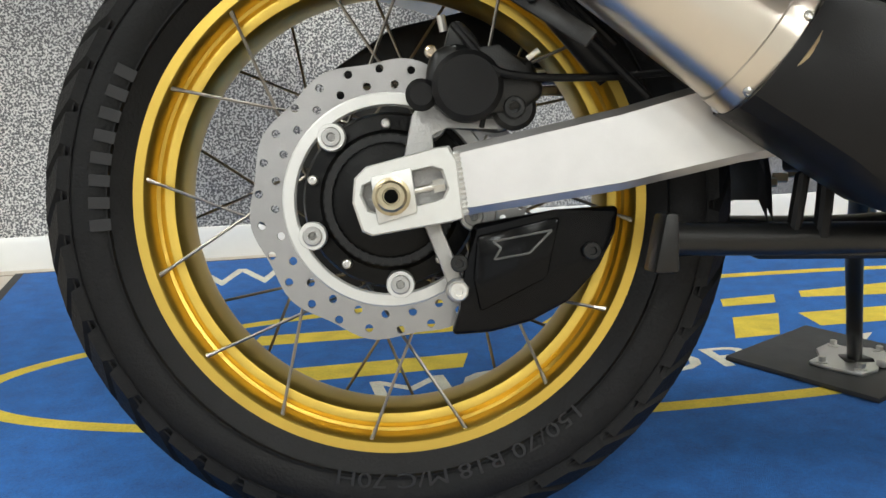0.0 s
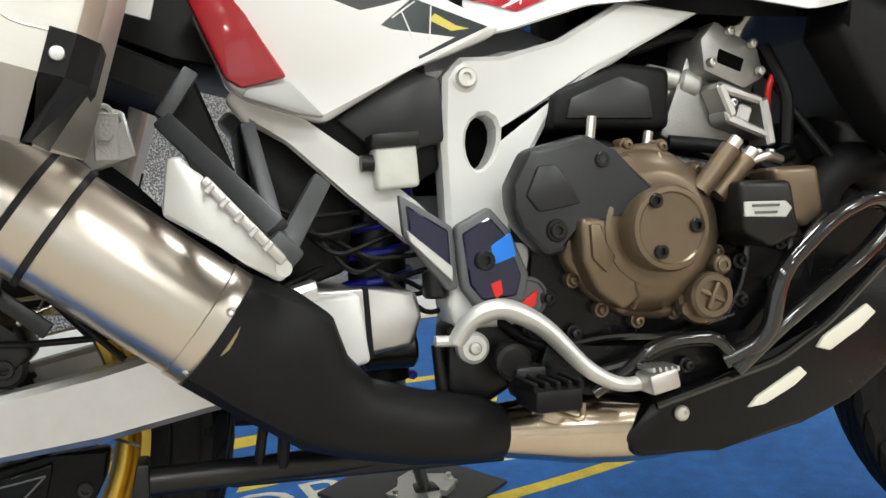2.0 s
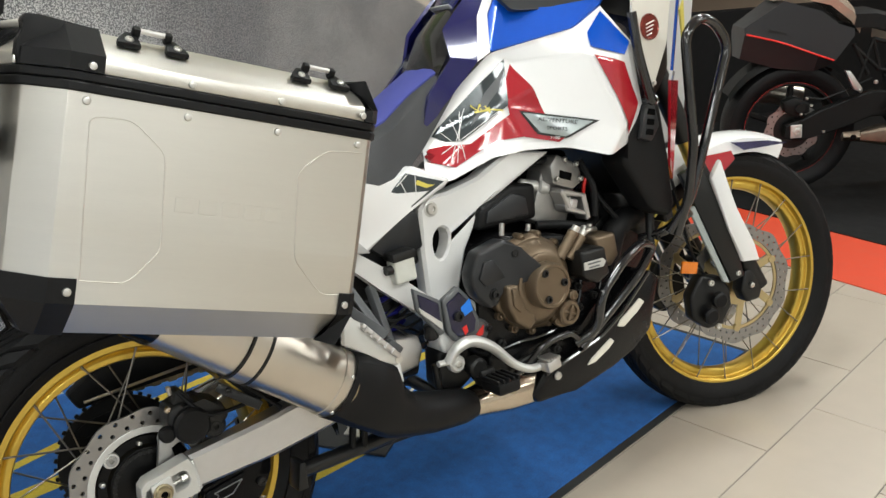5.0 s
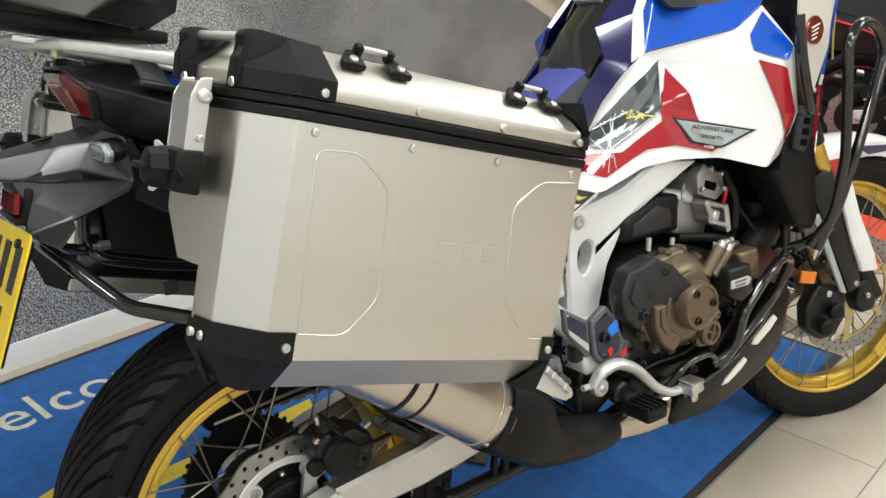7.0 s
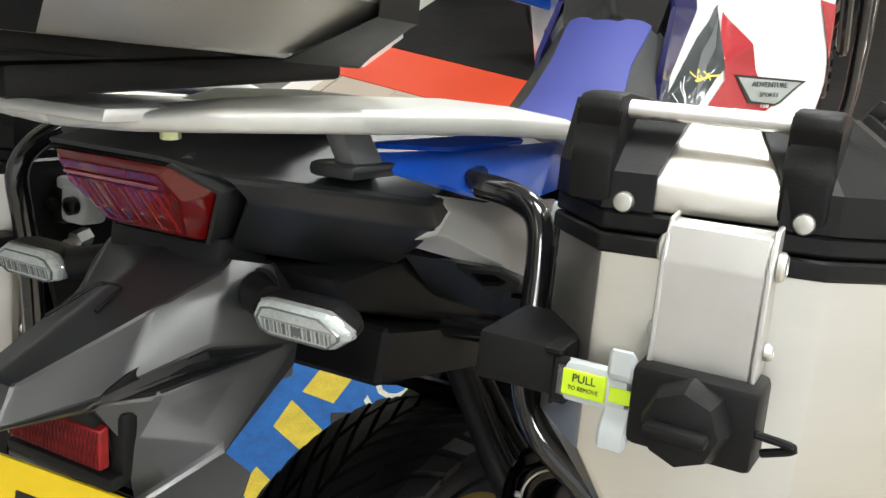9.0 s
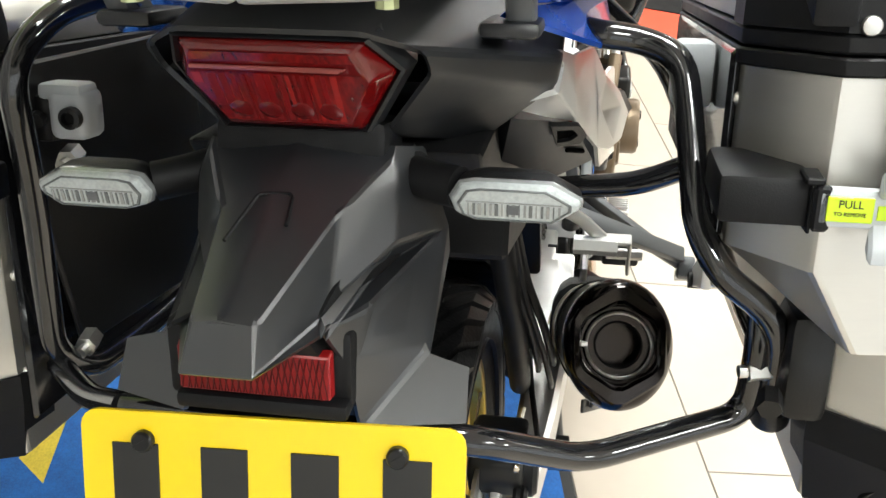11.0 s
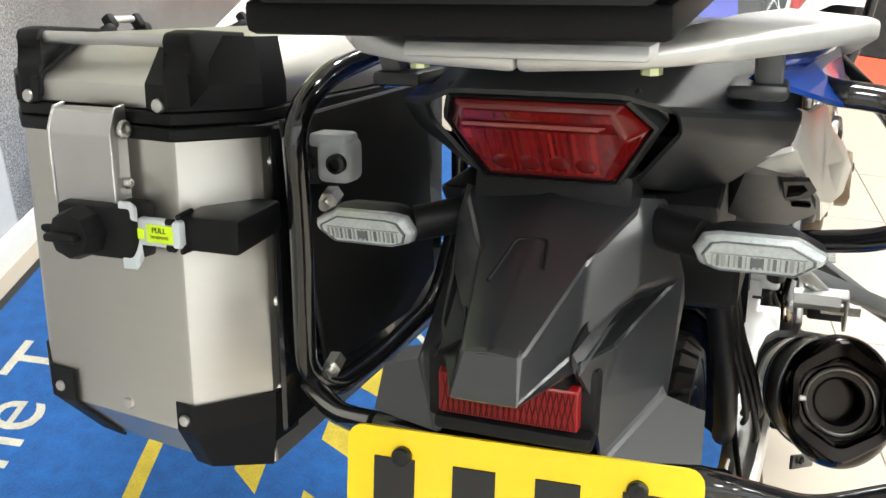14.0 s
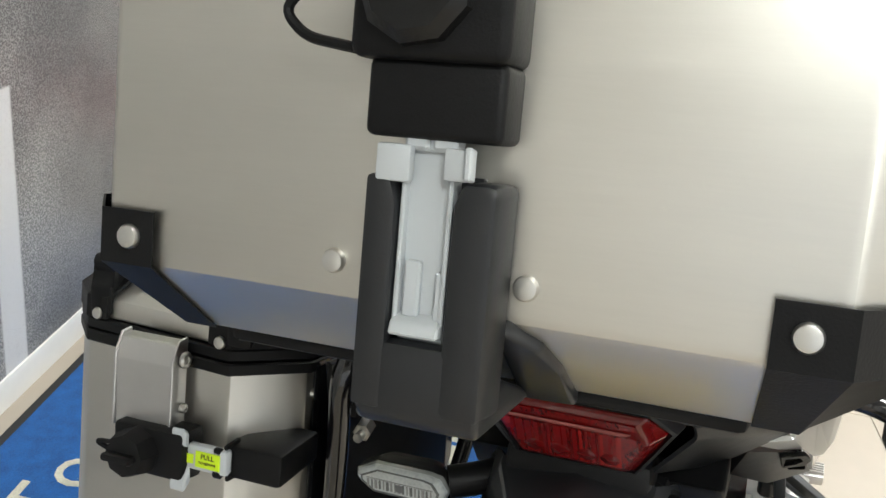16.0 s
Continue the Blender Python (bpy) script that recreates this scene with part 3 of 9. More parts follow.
def rim_bm(r, w, n=128):
    """A flat outer lip, a channel behind it, then a raised ring and the well."""
    h = w / 2
    q = h / 0.057
    side = [(r, 0.0), (r - 0.0095, 0.0), (r - 0.0115, 0.0022), (r - 0.0165, 0.0200), (r - 0.0195, 0.0222), (r - 0.0240, 0.0190), (r - 0.0258, 0.0186), (r - 0.0335, 0.0206), (r - 0.0360, 0.0250), (r - 0.0385, 0.0400)]
    prof = [(a, -h + d * q) for a, d in side] + [(r - 0.0395, 0.0)] + [(a, h - d * q) for a, d in side[::-1]]
    prof += [(r, h - 0.004), (r - 0.008, h - 0.008 * q), (r - 0.014, h * 0.5), (r - 0.030, h * 0.2), (r - 0.030, -h * 0.2), (r - 0.014, -h * 0.5), (r - 0.008, -h + 0.008 * q), (r, -h + 0.004)]
    return lathe(prof, (0, 0, 0), (0, 1, 0), n, closed=True)


def spoke_bms(r, w, hub_r, hub_w, count):
    out = []
    for k in range(count):
        sgn = -1 if k % 2 == 0 else 1
        a = 2 * math.pi * (k + 0.5) / count
        turn = radians(62) * (1 if (k // 2) % 2 else -1)
        rim = Vector(((r - 0.0135) * math.sin(a), sgn * (w / 2 - 0.005), (r - 0.0135) * math.cos(a)))
        hub = Vector((hub_r * math.sin(a + turn), sgn * hub_w / 2, hub_r * math.cos(a + turn)))
        d = (hub - rim).normalized()
        bm = rod(rim + d * 0.006, hub, 0.0017, n=6)
        bm = join(bm, rod(rim - d * 0.004, rim + d * 0.010, 0.0026, 0.0018, n=8))
        out.append(bm)
    return out


def disc_bm(ro, ri, rows, cells, hole, thick, wave=0.0):
    """A brake disc with real holes: cells of eight corners, every one of them bored."""
    bm = bmesh.new()
    cache = {}

    def v(r, a, y):
        key = (round(r, 6), round(a % (2 * math.pi), 6), y)
        if key not in cache:
            rr = r + (wave * math.sin(a * 10) if abs(r - ro) < 1e-6 else 0)
            cache[key] = bm.verts.new((rr * math.sin(a), y, rr * math.cos(a)))
        return cache[key]

    rs = np.linspace(ri, ro, rows + 1)
    da = 2 * math.pi / cells
    for i in range(rows):
        for k in range(cells):
            r0, r1, a0 = rs[i], rs[i + 1], k * da
            am, rm, a1 = a0 + da / 2, (rs[i] + rs[i + 1]) / 2, (k + 1) * da
            edge = [(r0, a0), (r0, am), (r0, a1), (rm, a1), (r1, a1), (r1, am), (r1, a0), (rm, a0)]
            bored = (k + i) % 2 == 0
            for y, flip in ((-thick / 2, False), (thick / 2, True)):
                es = [v(r, a % (2 * math.pi), y) for r, a in edge]
                if bored:
                    hs = []
                    for q in range(8):
                        t = -3 * math.pi / 4 + q * math.pi / 4
                        hs.append((rm + hole * math.sin(t), am + hole * math.cos(t) / rm))
                    hv = [v(r, a, y) for r, a in hs]
                    for q in range(8):
                        f = [es[q], es[(q + 1) % 8], hv[(q + 1) % 8], hv[q]]
                        bm.faces.new(f[::-1] if flip else f)
                else:
                    bm.faces.new(es[::-1] if flip else es)
            if bored:
                lo = [v(r, a, -thick / 2) for r, a in hs]
                hi = [v(r, a, thick / 2) for r, a in hs]
                for q in range(8):
                    bm.faces.new((lo[q], lo[(q + 1) % 8], hi[(q + 1) % 8], hi[q]))
    for r in (ri, ro):
        for k in range(cells * 2):
            a0, a1 = k * da / 2, ((k + 1) * da / 2) % (2 * math.pi)
            bm.faces.new((v(r, a0, -thick / 2), v(r, a1, -thick / 2), v(r, a1, thick / 2), v(r, a0, thick / 2)))
    return bm


def curved_text(body, size, r, a0, y, arc):
    """Sidewall lettering on the right-hand side over an arc, the tops of its letters outward."""
    bm = text(body, size, 0.0004)
    width = max(q.co.x for q in bm.verts)
    for q in bm.verts:
        a = a0 + q.co.x * arc / width
        rr = r + q.co.y
        q.co = Vector((rr * math.sin(a), y - q.co.z, rr * math.cos(a)))
    return bm


def wheel(parent, M, R, W, r, w, hub_r, hub_w, count, blocks, name):
    """Tyre, tread, rim, hub and spokes of one wire wheel."""
    tyre = part(name + "_tyre", moved(tyre_bm(R, W, r - 0.004), M), RUBBER, parent, "black road tyre with deep blocks")
    part("tread", moved(tread_bm(R, W, r - 0.004, blocks), M), RUBBER, tyre, angle=0.35)
    rim = part(name + "_rim", moved(rim_bm(r, w), M), GOLD, parent, "gold anodised rim")
    for bm in spoke_bms(r, w, hub_r, hub_w, count):
        part("spoke", moved(bm, M), SPOKE, rim)
    hub = lathe([(0.02, -hub_w / 2 - 0.012), (hub_r * 0.75, -hub_w / 2 - 0.01), (hub_r * 1.12, -hub_w / 2 - 0.004), (hub_r * 1.12, -hub_w / 2 + 0.004), (hub_r * 0.7, -hub_w / 2 + 0.014),
                 (hub_r * 0.7, hub_w / 2 - 0.014), (hub_r * 1.12, hub_w / 2 - 0.004), (hub_r * 1.12, hub_w / 2 + 0.004), (hub_r * 0.75, hub_w / 2 + 0.01), (0.02, hub_w / 2 + 0.012)], (0, 0, 0), (0, 1, 0), 40)
    part(name + "_hub", moved(hub, M), SATINBLACK, parent, "black cast wheel hub")
    return tyre, rim


bike = thing("adventure_motorcycle", (0, 0, 0), "white, red and blue adventure motorcycle leaning on its side stand", "motorcycle")
RW = wheel_frame((0, 0, 0.333))
rear_tyre, rear_rim = wheel(bike, RW, 0.333, 0.150, 0.2425, 0.114, 0.066, 0.080, 32, 46, "rear")
for r, y in ((0.262, 0.0712), (0.296, 0.0738), (0.302, 0.0735)):
    part("sidewall_ridge", moved(lathe([(r - 0.0016, y - 0.004), (r - 0.0008, y + 0.0012), (r + 0.0008, y + 0.0012), (r + 0.0016, y - 0.004)], (0, 0, 0), (0, -1, 0), 120, closed=True), RW), RUBBER, rear_tyre)
part("sidewall_lettering", moved(curved_text("150/70 R18 M/C 70H", 0.021, 0.2575, radians(138), -0.0738, radians(54)), RW), TYREPRINT, rear_tyre, "worn grey tyre size")
for k in range(8):
    a = radians(266 + k * 4.4)
    c = Vector((0.268 * math.sin(a), -0.0738, 0.268 * math.cos(a)))
    part("sidewall_bar", moved(moved(box((0, 0, 0), (0.011, 0.0008, 0.020), 0.0003, 1), Matrix.Translation(c) @ Matrix.Rotation(a, 4, "Y")), RW), TYREPRINT, rear_tyre)

# rear brake disc, its carrier and the toothed sensor ring
YD = -0.072
disc = part("rear_brake_disc", moved(disc_bm(0.1285, 0.099, 2, 52, 0.0040, 0.0045, 0.0026), RW @ Matrix.Translation((0, YD, 0))), DISC, bike, "drilled steel brake disc", angle=0.4)
ring = lathe([(0.0995, -0.0024), (0.098, -0.0036), (0.0885, -0.0040), (0.087, -0.001), (0.087, 0.003), (0.0995, 0.003)], (0, YD, 0.333), (0, 1, 0), 80, closed=True)
carrier = part("disc_carrier", ring, SILVER, disc, "silver disc carrier")
for k in range(5):
    a = radians(132 + 72 * k)
    c = Vector((0.079 * math.cos(a), YD - 0.002, 0.333 + 0.079 * math.sin(a)))
    part("carrier_lug", join(lathe([(0.0125, -0.003), (0.0135, 0.0), (0.0135, 0.006)], c, (0, 1, 0), 20),
               box(c + Vector((0.008 * math.cos(a), 0.002, 0.008 * math.sin(a))), (0.014, 0.006, 0.020), 0.001, 1, (0, -math.degrees(a), 0))), SILVER, disc)
for k in range(5):
    a = radians(132 + 72 * k)
    c = Vector((0.079 * math.cos(a), YD - 0.005, 0.333 + 0.079 * math.sin(a)))
    part("disc_bolt", lathe([(0.0092, 0), (0.0092, 0.0012), (0.0080, 0.0020), (0.0042, 0.0020), (0.0036, -0.001)], c, (0, -1, 0), 18), CAST, disc)
part("hub_cover", lathe([(0.083, 0.012), (0.080, 0.004), (0.066, 0.002), (0.062, -0.006), (0.050, -0.010), (0.02, -0.012)], (0, YD + 0.006, 0.333), (0, 1, 0), 64), HUBBLACK, disc)
teeth = bmesh.new()
for k in range(44):
    a = 2 * math.pi * k / 44
    teeth = join(teeth, box((0.057 * math.sin(a), YD - 0.006, 0.333 + 0.057 * math.cos(a)), (0.0032, 0.003, 0.008), 0, 1, (0, math.degrees(a), 0)))
part("sensor_ring", join(teeth, lathe([(0.054, -0.002), (0.060, -0.002), (0.060, 0.001), (0.054, 0.001)], (0, YD - 0.004, 0.333), (0, 1, 0), 48, closed=True)), SATINBLACK, disc)
for k in range(10):
    a = radians(20 + 36 * k)
    part("hub_bolt", bolt((0.0745 * math.cos(a), YD + 0.008, 0.333 + 0.071 * math.sin(a)), (0, -1, 0), 0.005, 0.008), BOLT, disc)

# left side: sprocket, cush drive and chain
spr = lathe([(0.112, -0.003), (0.112, 0.003), (0.06, 0.004), (0.06, -0.004)], (0, 0.088, 0.333), (0, 1, 0), 84, closed=True)
for k in range(42):
    a = 2 * math.pi * k / 42
    spr = join(spr, box((0.1135 * math.sin(a), 0.088, 0.333 + 0.1135 * math.cos(a)), (0.008, 0.005, 0.009), 0.0015, 1, (0, math.degrees(a), 0)))
part("sprocket", spr, SATINBLACK, bike, "black rear sprocket")
for za, zb in ((0.449, 0.452), (0.217, 0.380)):
    chain = bmesh.new()
    for k in range(34):
        t = k / 33
        chain = join(chain, box((0.02 + 0.50 * t, 0.088 + 0.004 * (1 if k % 2 else -1), za + (zb - za) * t), (0.019, 0.004, 0.011), 0.003, 1))
    part("drive_chain", chain, BRASS, bike, "oily drive chain")

# front wheel, turned to the right
STEER = radians(-14.0)
FW = wheel_frame((1.562, -0.004, 0.331), STEER)
front_tyre, front_rim = wheel(bike, FW, 0.348, 0.092, 0.2807, 0.066, 0.040, 0.075, 36, 40, "front")
for s in (-1, 1):
    d = part("front_brake_disc", moved(disc_bm(0.155, 0.122, 2, 80, 0.0032, 0.0045, 0.0042), FW @ Matrix.Translation((0, s * 0.068, 0))), DISC, bike, "drilled wave brake disc", angle=0.4)
    sp = lathe([(0.121, -0.002), (0.113, -0.002), (0.113, 0.002), (0.121, 0.002)], (0, s * 0.066, 0), (0, 1, 0), 60, closed=True)
    for k in range(6):
        a = 2 * math.pi * k / 6
        sp = join(sp, box((0.082 * math.sin(a), s * 0.066, 0.082 * math.cos(a)), (0.022, 0.004, 0.070), 0.002, 1, (0, math.degrees(a) + 12, 0)),
                  lathe([(0.010, -0.004), (0.010, 0.004)], (0.117 * math.sin(a + 0.1), s * 0.068, 0.117 * math.cos(a + 0.1)), (0, 1, 0), 14))
    part("disc_carrier", moved(join(sp, lathe([(0.055, -0.003), (0.055, 0.003)], (0, s * 0.066, 0), (0, 1, 0), 40)), FW), material("pale_gold_carrier", (0.55, 0.45, 0.25), 0.4, 0.9, 0.06, 60) if s < 0 else MATS["pale_gold_carrier"], d, "pale gold carrier")

# ---------------------------------------------------------------- swing arm, caliper and exhaust
# right-hand arm: a tapering box from the axle bracket to the pivot
def arm_ring(x, zt, zb, y, w, c=0.0065):
    return [(x, y - w / 2, zb + c), (x, y - w / 2, zt - c), (x, y - w / 2 + c, zt), (x, y + w / 2 - c, zt), (x, y + w / 2, zt - c), (x, y + w / 2, zb + c), (x, y + w / 2 - c, zb), (x, y - w / 2 + c, zb)]


for side in (1, -1):
    y = lambda v: -v * side
    rings = [arm_ring(x, zt, zb, (-yy) * side, w) for x, zt, zb, yy, w in
             ((0.058, 0.378, 0.317, 0.112, 0.034), (0.20, 0.408, 0.338, 0.127, 0.048), (0.30, 0.435, 0.360, 0.135, 0.052), (0.36, 0.468, 0.368, 0.127, 0.052), (0.415, 0.484, 0.386, 0.114, 0.058))]
    arm = part("swing_arm" if side == 1 else "swing_arm_left", loft(rings), ALU_SAT, bike, "satin aluminium swing arm", angle=0.5)
    # axle bracket with a slot, an adjuster block and a nut
    yo, yi = -0.136 * side, -0.104 * side
    outer = [(-0.030, 0.331), (-0.028, 0.352), (-0.018, 0.362), (0.045, 0.378), (0.054, 0.379), (0.061, 0.366), (0.066, 0.316), (0.055, 0.313), (-0.014, 0.302), (-0.022, 0.306)]
    hole = [(-0.022, 0.338), (-0.020, 0.346), (-0.010, 0.350), (0.038, 0.361), (0.047, 0.358), (0.052, 0.342), (0.048, 0.334), (0.040, 0.331), (-0.006, 0.321), (-0.016, 0.324)]
    bm = bmesh.new()
    mid = Vector((0.016, 0.340))
    draw = lambda p, k: [tuple(mid + (Vector(q) - mid) * k) for q in p]
    lay = [[bm.verts.new((x, v, z)) for x, z in p] for p, v in ((outer, yi), (outer, yo + 0.0022 * side), (draw(outer, 0.96), yo), (draw(hole, 1.05), yo), (hole, yo + 0.0022 * side), (hole, yi))]
    n = len(outer)
    for r0, r1 in zip(lay, lay[1:] + lay[:1]):
        for i in range(n):
            j = (i + 1) % n
            bm.faces.new((r0[i], r0[j], r1[j], r1[i]))
    br = part("axle_bracket", bm, SILVER, arm, "silver axle bracket with adjuster slot")
    part("bracket_floor", prism([(-0.024, 0.322), (-0.024, 0.352), (0.05, 0.366), (0.054, 0.330)], -0.112 * side, -0.100 * side), CAST, arm)
    part("adjuster_block", prism([(-0.014, 0.353), (0.021, 0.3605), (0.026, 0.322), (-0.008, 0.312)], -0.1395 * side, -0.118 * side, 0.0015, 2), SILVER, arm)
    part("axle_nut", lathe([(0.0165, 0), (0.0165, 0.003), (0.0135, 0.004), (0.0135, 0.010), (0.0115, 0.012), (0.0075, 0.012), (0.0068, 0.008)], (0.004, -0.139 * side, 0.336), (0, -side, 0), 24), BRASS, arm)
    part("axle_end", rod((0.004, -0.100 * side, 0.336), (0.004, -0.1475 * side, 0.336), 0.006, n=18), HOLLOW, arm)
    part("adjuster_bolt", join(rod((0.022, -0.126 * side, 0.340), (0.046, -0.126 * side, 0.345), 0.0032, n=10), rod((0.040, -0.126 * side, 0.3440), (0.050, -0.126 * side, 0.3458), 0.0062, n=6)), BOLT, arm)
    weld = tube([(0.059 + 0.008 * k / 26, -0.131 * side, 0.374 - 0.055 * k / 26) for k in range(27)], [0.0044 if k % 2 else 0.0030 for k in range(27)], 0, 10)
    part("weld_bead", weld, SILVER, arm)
# cast front of the arm, behind the heat shield
part("swing_arm_casting", prism([(0.400, 0.474), (0.470, 0.472), (0.523, 0.468), (0.530, 0.440), (0.518, 0.408), (0.470, 0.400), (0.412, 0.402)], -0.132, 0.118, 0.006, 3), ALU_SAT, bike, "cast aluminium swing arm front")
part("swing_arm_cap", prism([(0.396, 0.460), (0.410, 0.464), (0.456, 0.470), (0.466, 0.398), (0.434, 0.390), (0.402, 0.396)], -0.160, -0.128, 0.005, 3), WHITEFRAME, bike, "white swing arm cap")
part("cap_gap", prism([(0.4645, 0.474), (0.4705, 0.474), (0.4745, 0.398), (0.4685, 0.396)], -0.1345, -0.120, 0.001, 1), BLACK, bike)

# caliper bracket, caliper and hose
part("caliper_bracket", prism([(0.010, 0.352), (0.022, 0.410), (0.040, 0.424), (0.110, 0.412), (0.128, 0.402), (0.10, 0.392), (0.052, 0.400), (0.036, 0.392), (0.045, 0.372)], -0.098, -0.086, 0.003, 2), CAST, bike, "cast caliper bracket")
part("torque_link", join(prism([(0.028, 0.318), (0.044, 0.316), (0.069, 0.252), (0.055, 0.247)], -0.104, -0.092, 0.003, 2), rod((0.061, -0.090, 0.251), (0.061, -0.112, 0.251), 0.0115, n=20, bev=0.002)), CAST, bike)
part("torque_bolt", socket_bolt((0.061, -0.111, 0.251), (0, -1, 0), 0.0085, 0.006), BOLT, bike)
cal = part("rear_caliper", prism([(0.034, 0.440), (0.040, 0.462), (0.060, 0.470), (0.098, 0.458), (0.128, 0.455), (0.140, 0.425), (0.122, 0.408), (0.075, 0.402), (0.040, 0.414)], -0.122, -0.060, 0.008, 3), SATINBLACK, bike, "black single-piston rear brake caliper")
part("piston_cap", lathe([(0.031, 0), (0.031, 0.014), (0.026, 0.019), (0.005, 0.020)], (0.071, -0.118, 0.430), (0, -1, 0), 32), BLACK, cal)
part("caliper_ear", prism([(0.050, 0.462), (0.057, 0.488), (0.066, 0.490), (0.078, 0.478), (0.088, 0.460)], -0.112, -0.078, 0.004, 2), SATINBLACK, cal)
part("slide_pin_boot", lathe([(0.0125, 0), (0.014, 0.004), (0.0125, 0.008), (0.014, 0.012), (0.010, 0.016)], (0.031, -0.112, 0.424), (0, -1, 0), 20), BLACK, cal)
part("pin_bolt", bolt((0.040, -0.112, 0.462), (0, -1, 0), 0.006, 0.006), HEATED, cal)
part("caliper_bolt", join(lathe([(0.020, 0), (0.020, 0.006), (0.016, 0.009)], (0.112, -0.110, 0.412), (0, -1, 0), 26), socket_bolt((0.112, -0.118, 0.412), (0, -1, 0), 0.010, 0.006)), SATINBLACK, cal)
part("brake_hose", tube([(0.060, -0.11, 0.486), (0.085, -0.13, 0.452), (0.098, -0.135, 0.440), (0.13, -0.13, 0.436), (0.20, -0.118, 0.437), (0.32, -0.105, 0.448), (0.44, -0.08, 0.50)], 0.0036, 0.02, 8), BLACK, bike, "black brake hose")
part("hose_guide", tube([(0.098, -0.135, 0.440), (0.088, -0.128, 0.418), (0.083, -0.12, 0.395)], 0.0024, 0.01, 8), BLACK, bike)
for a, b, r in (((0.052, -0.10, 0.482), (0.049, -0.102, 0.496), 0.004), ((0.125, -0.112, 0.455), (0.135, -0.114, 0.462), 0.003)):
    part("bleed_nipple", rod(a, b, r, n=8), BOLT, cal)

# glossy disc guard in front of the axle
g = [(0.074, 0.310), (0.150, 0.322), (0.205, 0.325), (0.202, 0.300), (0.186, 0.268), (0.160, 0.240), (0.125, 0.222), (0.090, 0.213), (0.054, 0.211), (0.062, 0.235), (0.072, 0.268)]
guard = part("disc_guard", prism(g, -0.112, -0.088, 0.005, 3), GUARDBLACK, bike, "glossy black disc guard")
part("guard_panel", prism([(0.078, 0.300), (0.152, 0.316), (0.140, 0.262), (0.080, 0.232), (0.074, 0.262)], -0.1175, -0.108, 0.004, 2), GUARDBLACK, guard)
em = bmesh.new()
for a, b in (((0.092, 0.295), (0.144, 0.304)), ((0.144, 0.304), (0.124, 0.284)), ((0.124, 0.284), (0.093, 0.279)), ((0.093, 0.279), (0.099, 0.289)), ((0.099, 0.289), (0.092, 0.295))):
    em = join(em, rod((a[0], -0.118, a[1]), (b[0], -0.118, b[1]), 0.0011, n=6))
part("guard_emblem", em, material("faint_emblem", (0.10, 0.10, 0.10), 0.3, 0.4, 0.1, 60), guard, "outlined arrow emblem")
for x, z in ((0.180, 0.285), (0.062, 0.276)):
    part("guard_screw", socket_bolt((x, -0.112, z), (0, -1, 0), 0.008, 0.006), SATINBLACK, guard)
# hugger and inner mudguard round the front of the tyre
hug = bmesh.new()
for k in range(9):
    a0, a1 = radians(28 + 7 * k), radians(28 + 7 * (k + 1))
    ring = lambda a, r: [(r * math.sin(a), yy, 0.333 + r * math.cos(a) - 0.02 * (abs(yy) > 0.07)) for yy in (-0.088, -0.065, 0.065, 0.088)]
    o0, o1, i0, i1 = ring(a0, 0.352), ring(a1, 0.352), ring(a0, 0.347), ring(a1, 0.347)
    for q in range(3):
        for f in ((o0[q], o0[q + 1], o1[q + 1], o1[q]), (i0[q], i1[q], i1[q + 1], i0[q + 1])):
            hug.faces.new([hug.verts.new(p) for p in f])
part("hugger", hug, BLACK, bike, "black plastic rear hugger")
part("chain_guard", prism([(-0.075, 0.470), (0.0, 0.520), (0.12, 0.545), (0.30, 0.56), (0.42, 0.53), (0.42, 0.47), (0.12, 0.456), (-0.06, 0.440)], 0.078, 0.110, 0.006, 2), BLACK, bike, "black chain guard")
part("guard_rib", tube([(-0.05, 0.077, 0.452), (0.12, 0.077, 0.468), (0.34, 0.077, 0.485)], 0.003, 0, 6), BOLT, bike)
part("chain_fin", prism([(-0.085, 0.395), (-0.05, 0.415), (0.03, 0.428), (0.03, 0.412), (-0.06, 0.385)], 0.080, 0.084, 0.001, 1), BLACK, bike)

# silencer: steel canister, bands, caps and black shield
M0, M1 = Vector((0.000, -0.206, 0.676)), Vector((0.318, -0.186, 0.441))
MD = (M1 - M0).normalized()
ML = (M1 - M0).length
_, s1, u1 = axes(MD)


def oval(bm):
    """Narrows the silencer across to four fifths, its round outlet excepted."""
    for v in bm.verts:
        d = v.co - M0
        d -= MD * d.dot(MD)
        v.co -= s1 * (d.dot(s1) * 0.18 * min(1, max(0, (d.length - 0.034) / 0.016)))
    return bm


sil = part("silencer", oval(lathe([(0.0240, 0.120), (0.0240, 0.015), (0.0555, 0.015), (0.058, 0.02), (0.0595, ML - 0.028), (0.0595, ML - 0.026)], M0, MD, 64)), STEEL, bike, "brushed stainless silencer canister")
for h in (0.178, 0.212):
    part("silencer_band", oval(lathe([(0.0602, h), (0.0625, h + 0.001), (0.0625, h + 0.006), (0.0602, h + 0.007)], M0, MD, 64, closed=True)), SATINBLACK, sil)
part("silencer_strap", oval(lathe([(0.0598, 0.183), (0.0612, 0.184), (0.0612, 0.212), (0.0598, 0.213)], M0, MD, 64, closed=True)), STEEL, sil)
part("silencer_front_band", oval(lathe([(0.0600, ML - 0.030), (0.0615, ML - 0.029), (0.0615, ML), (0.0600, ML + 0.001), (0.05, ML + 0.002)], M0, MD, 64)), STEEL, sil, "polished front band")
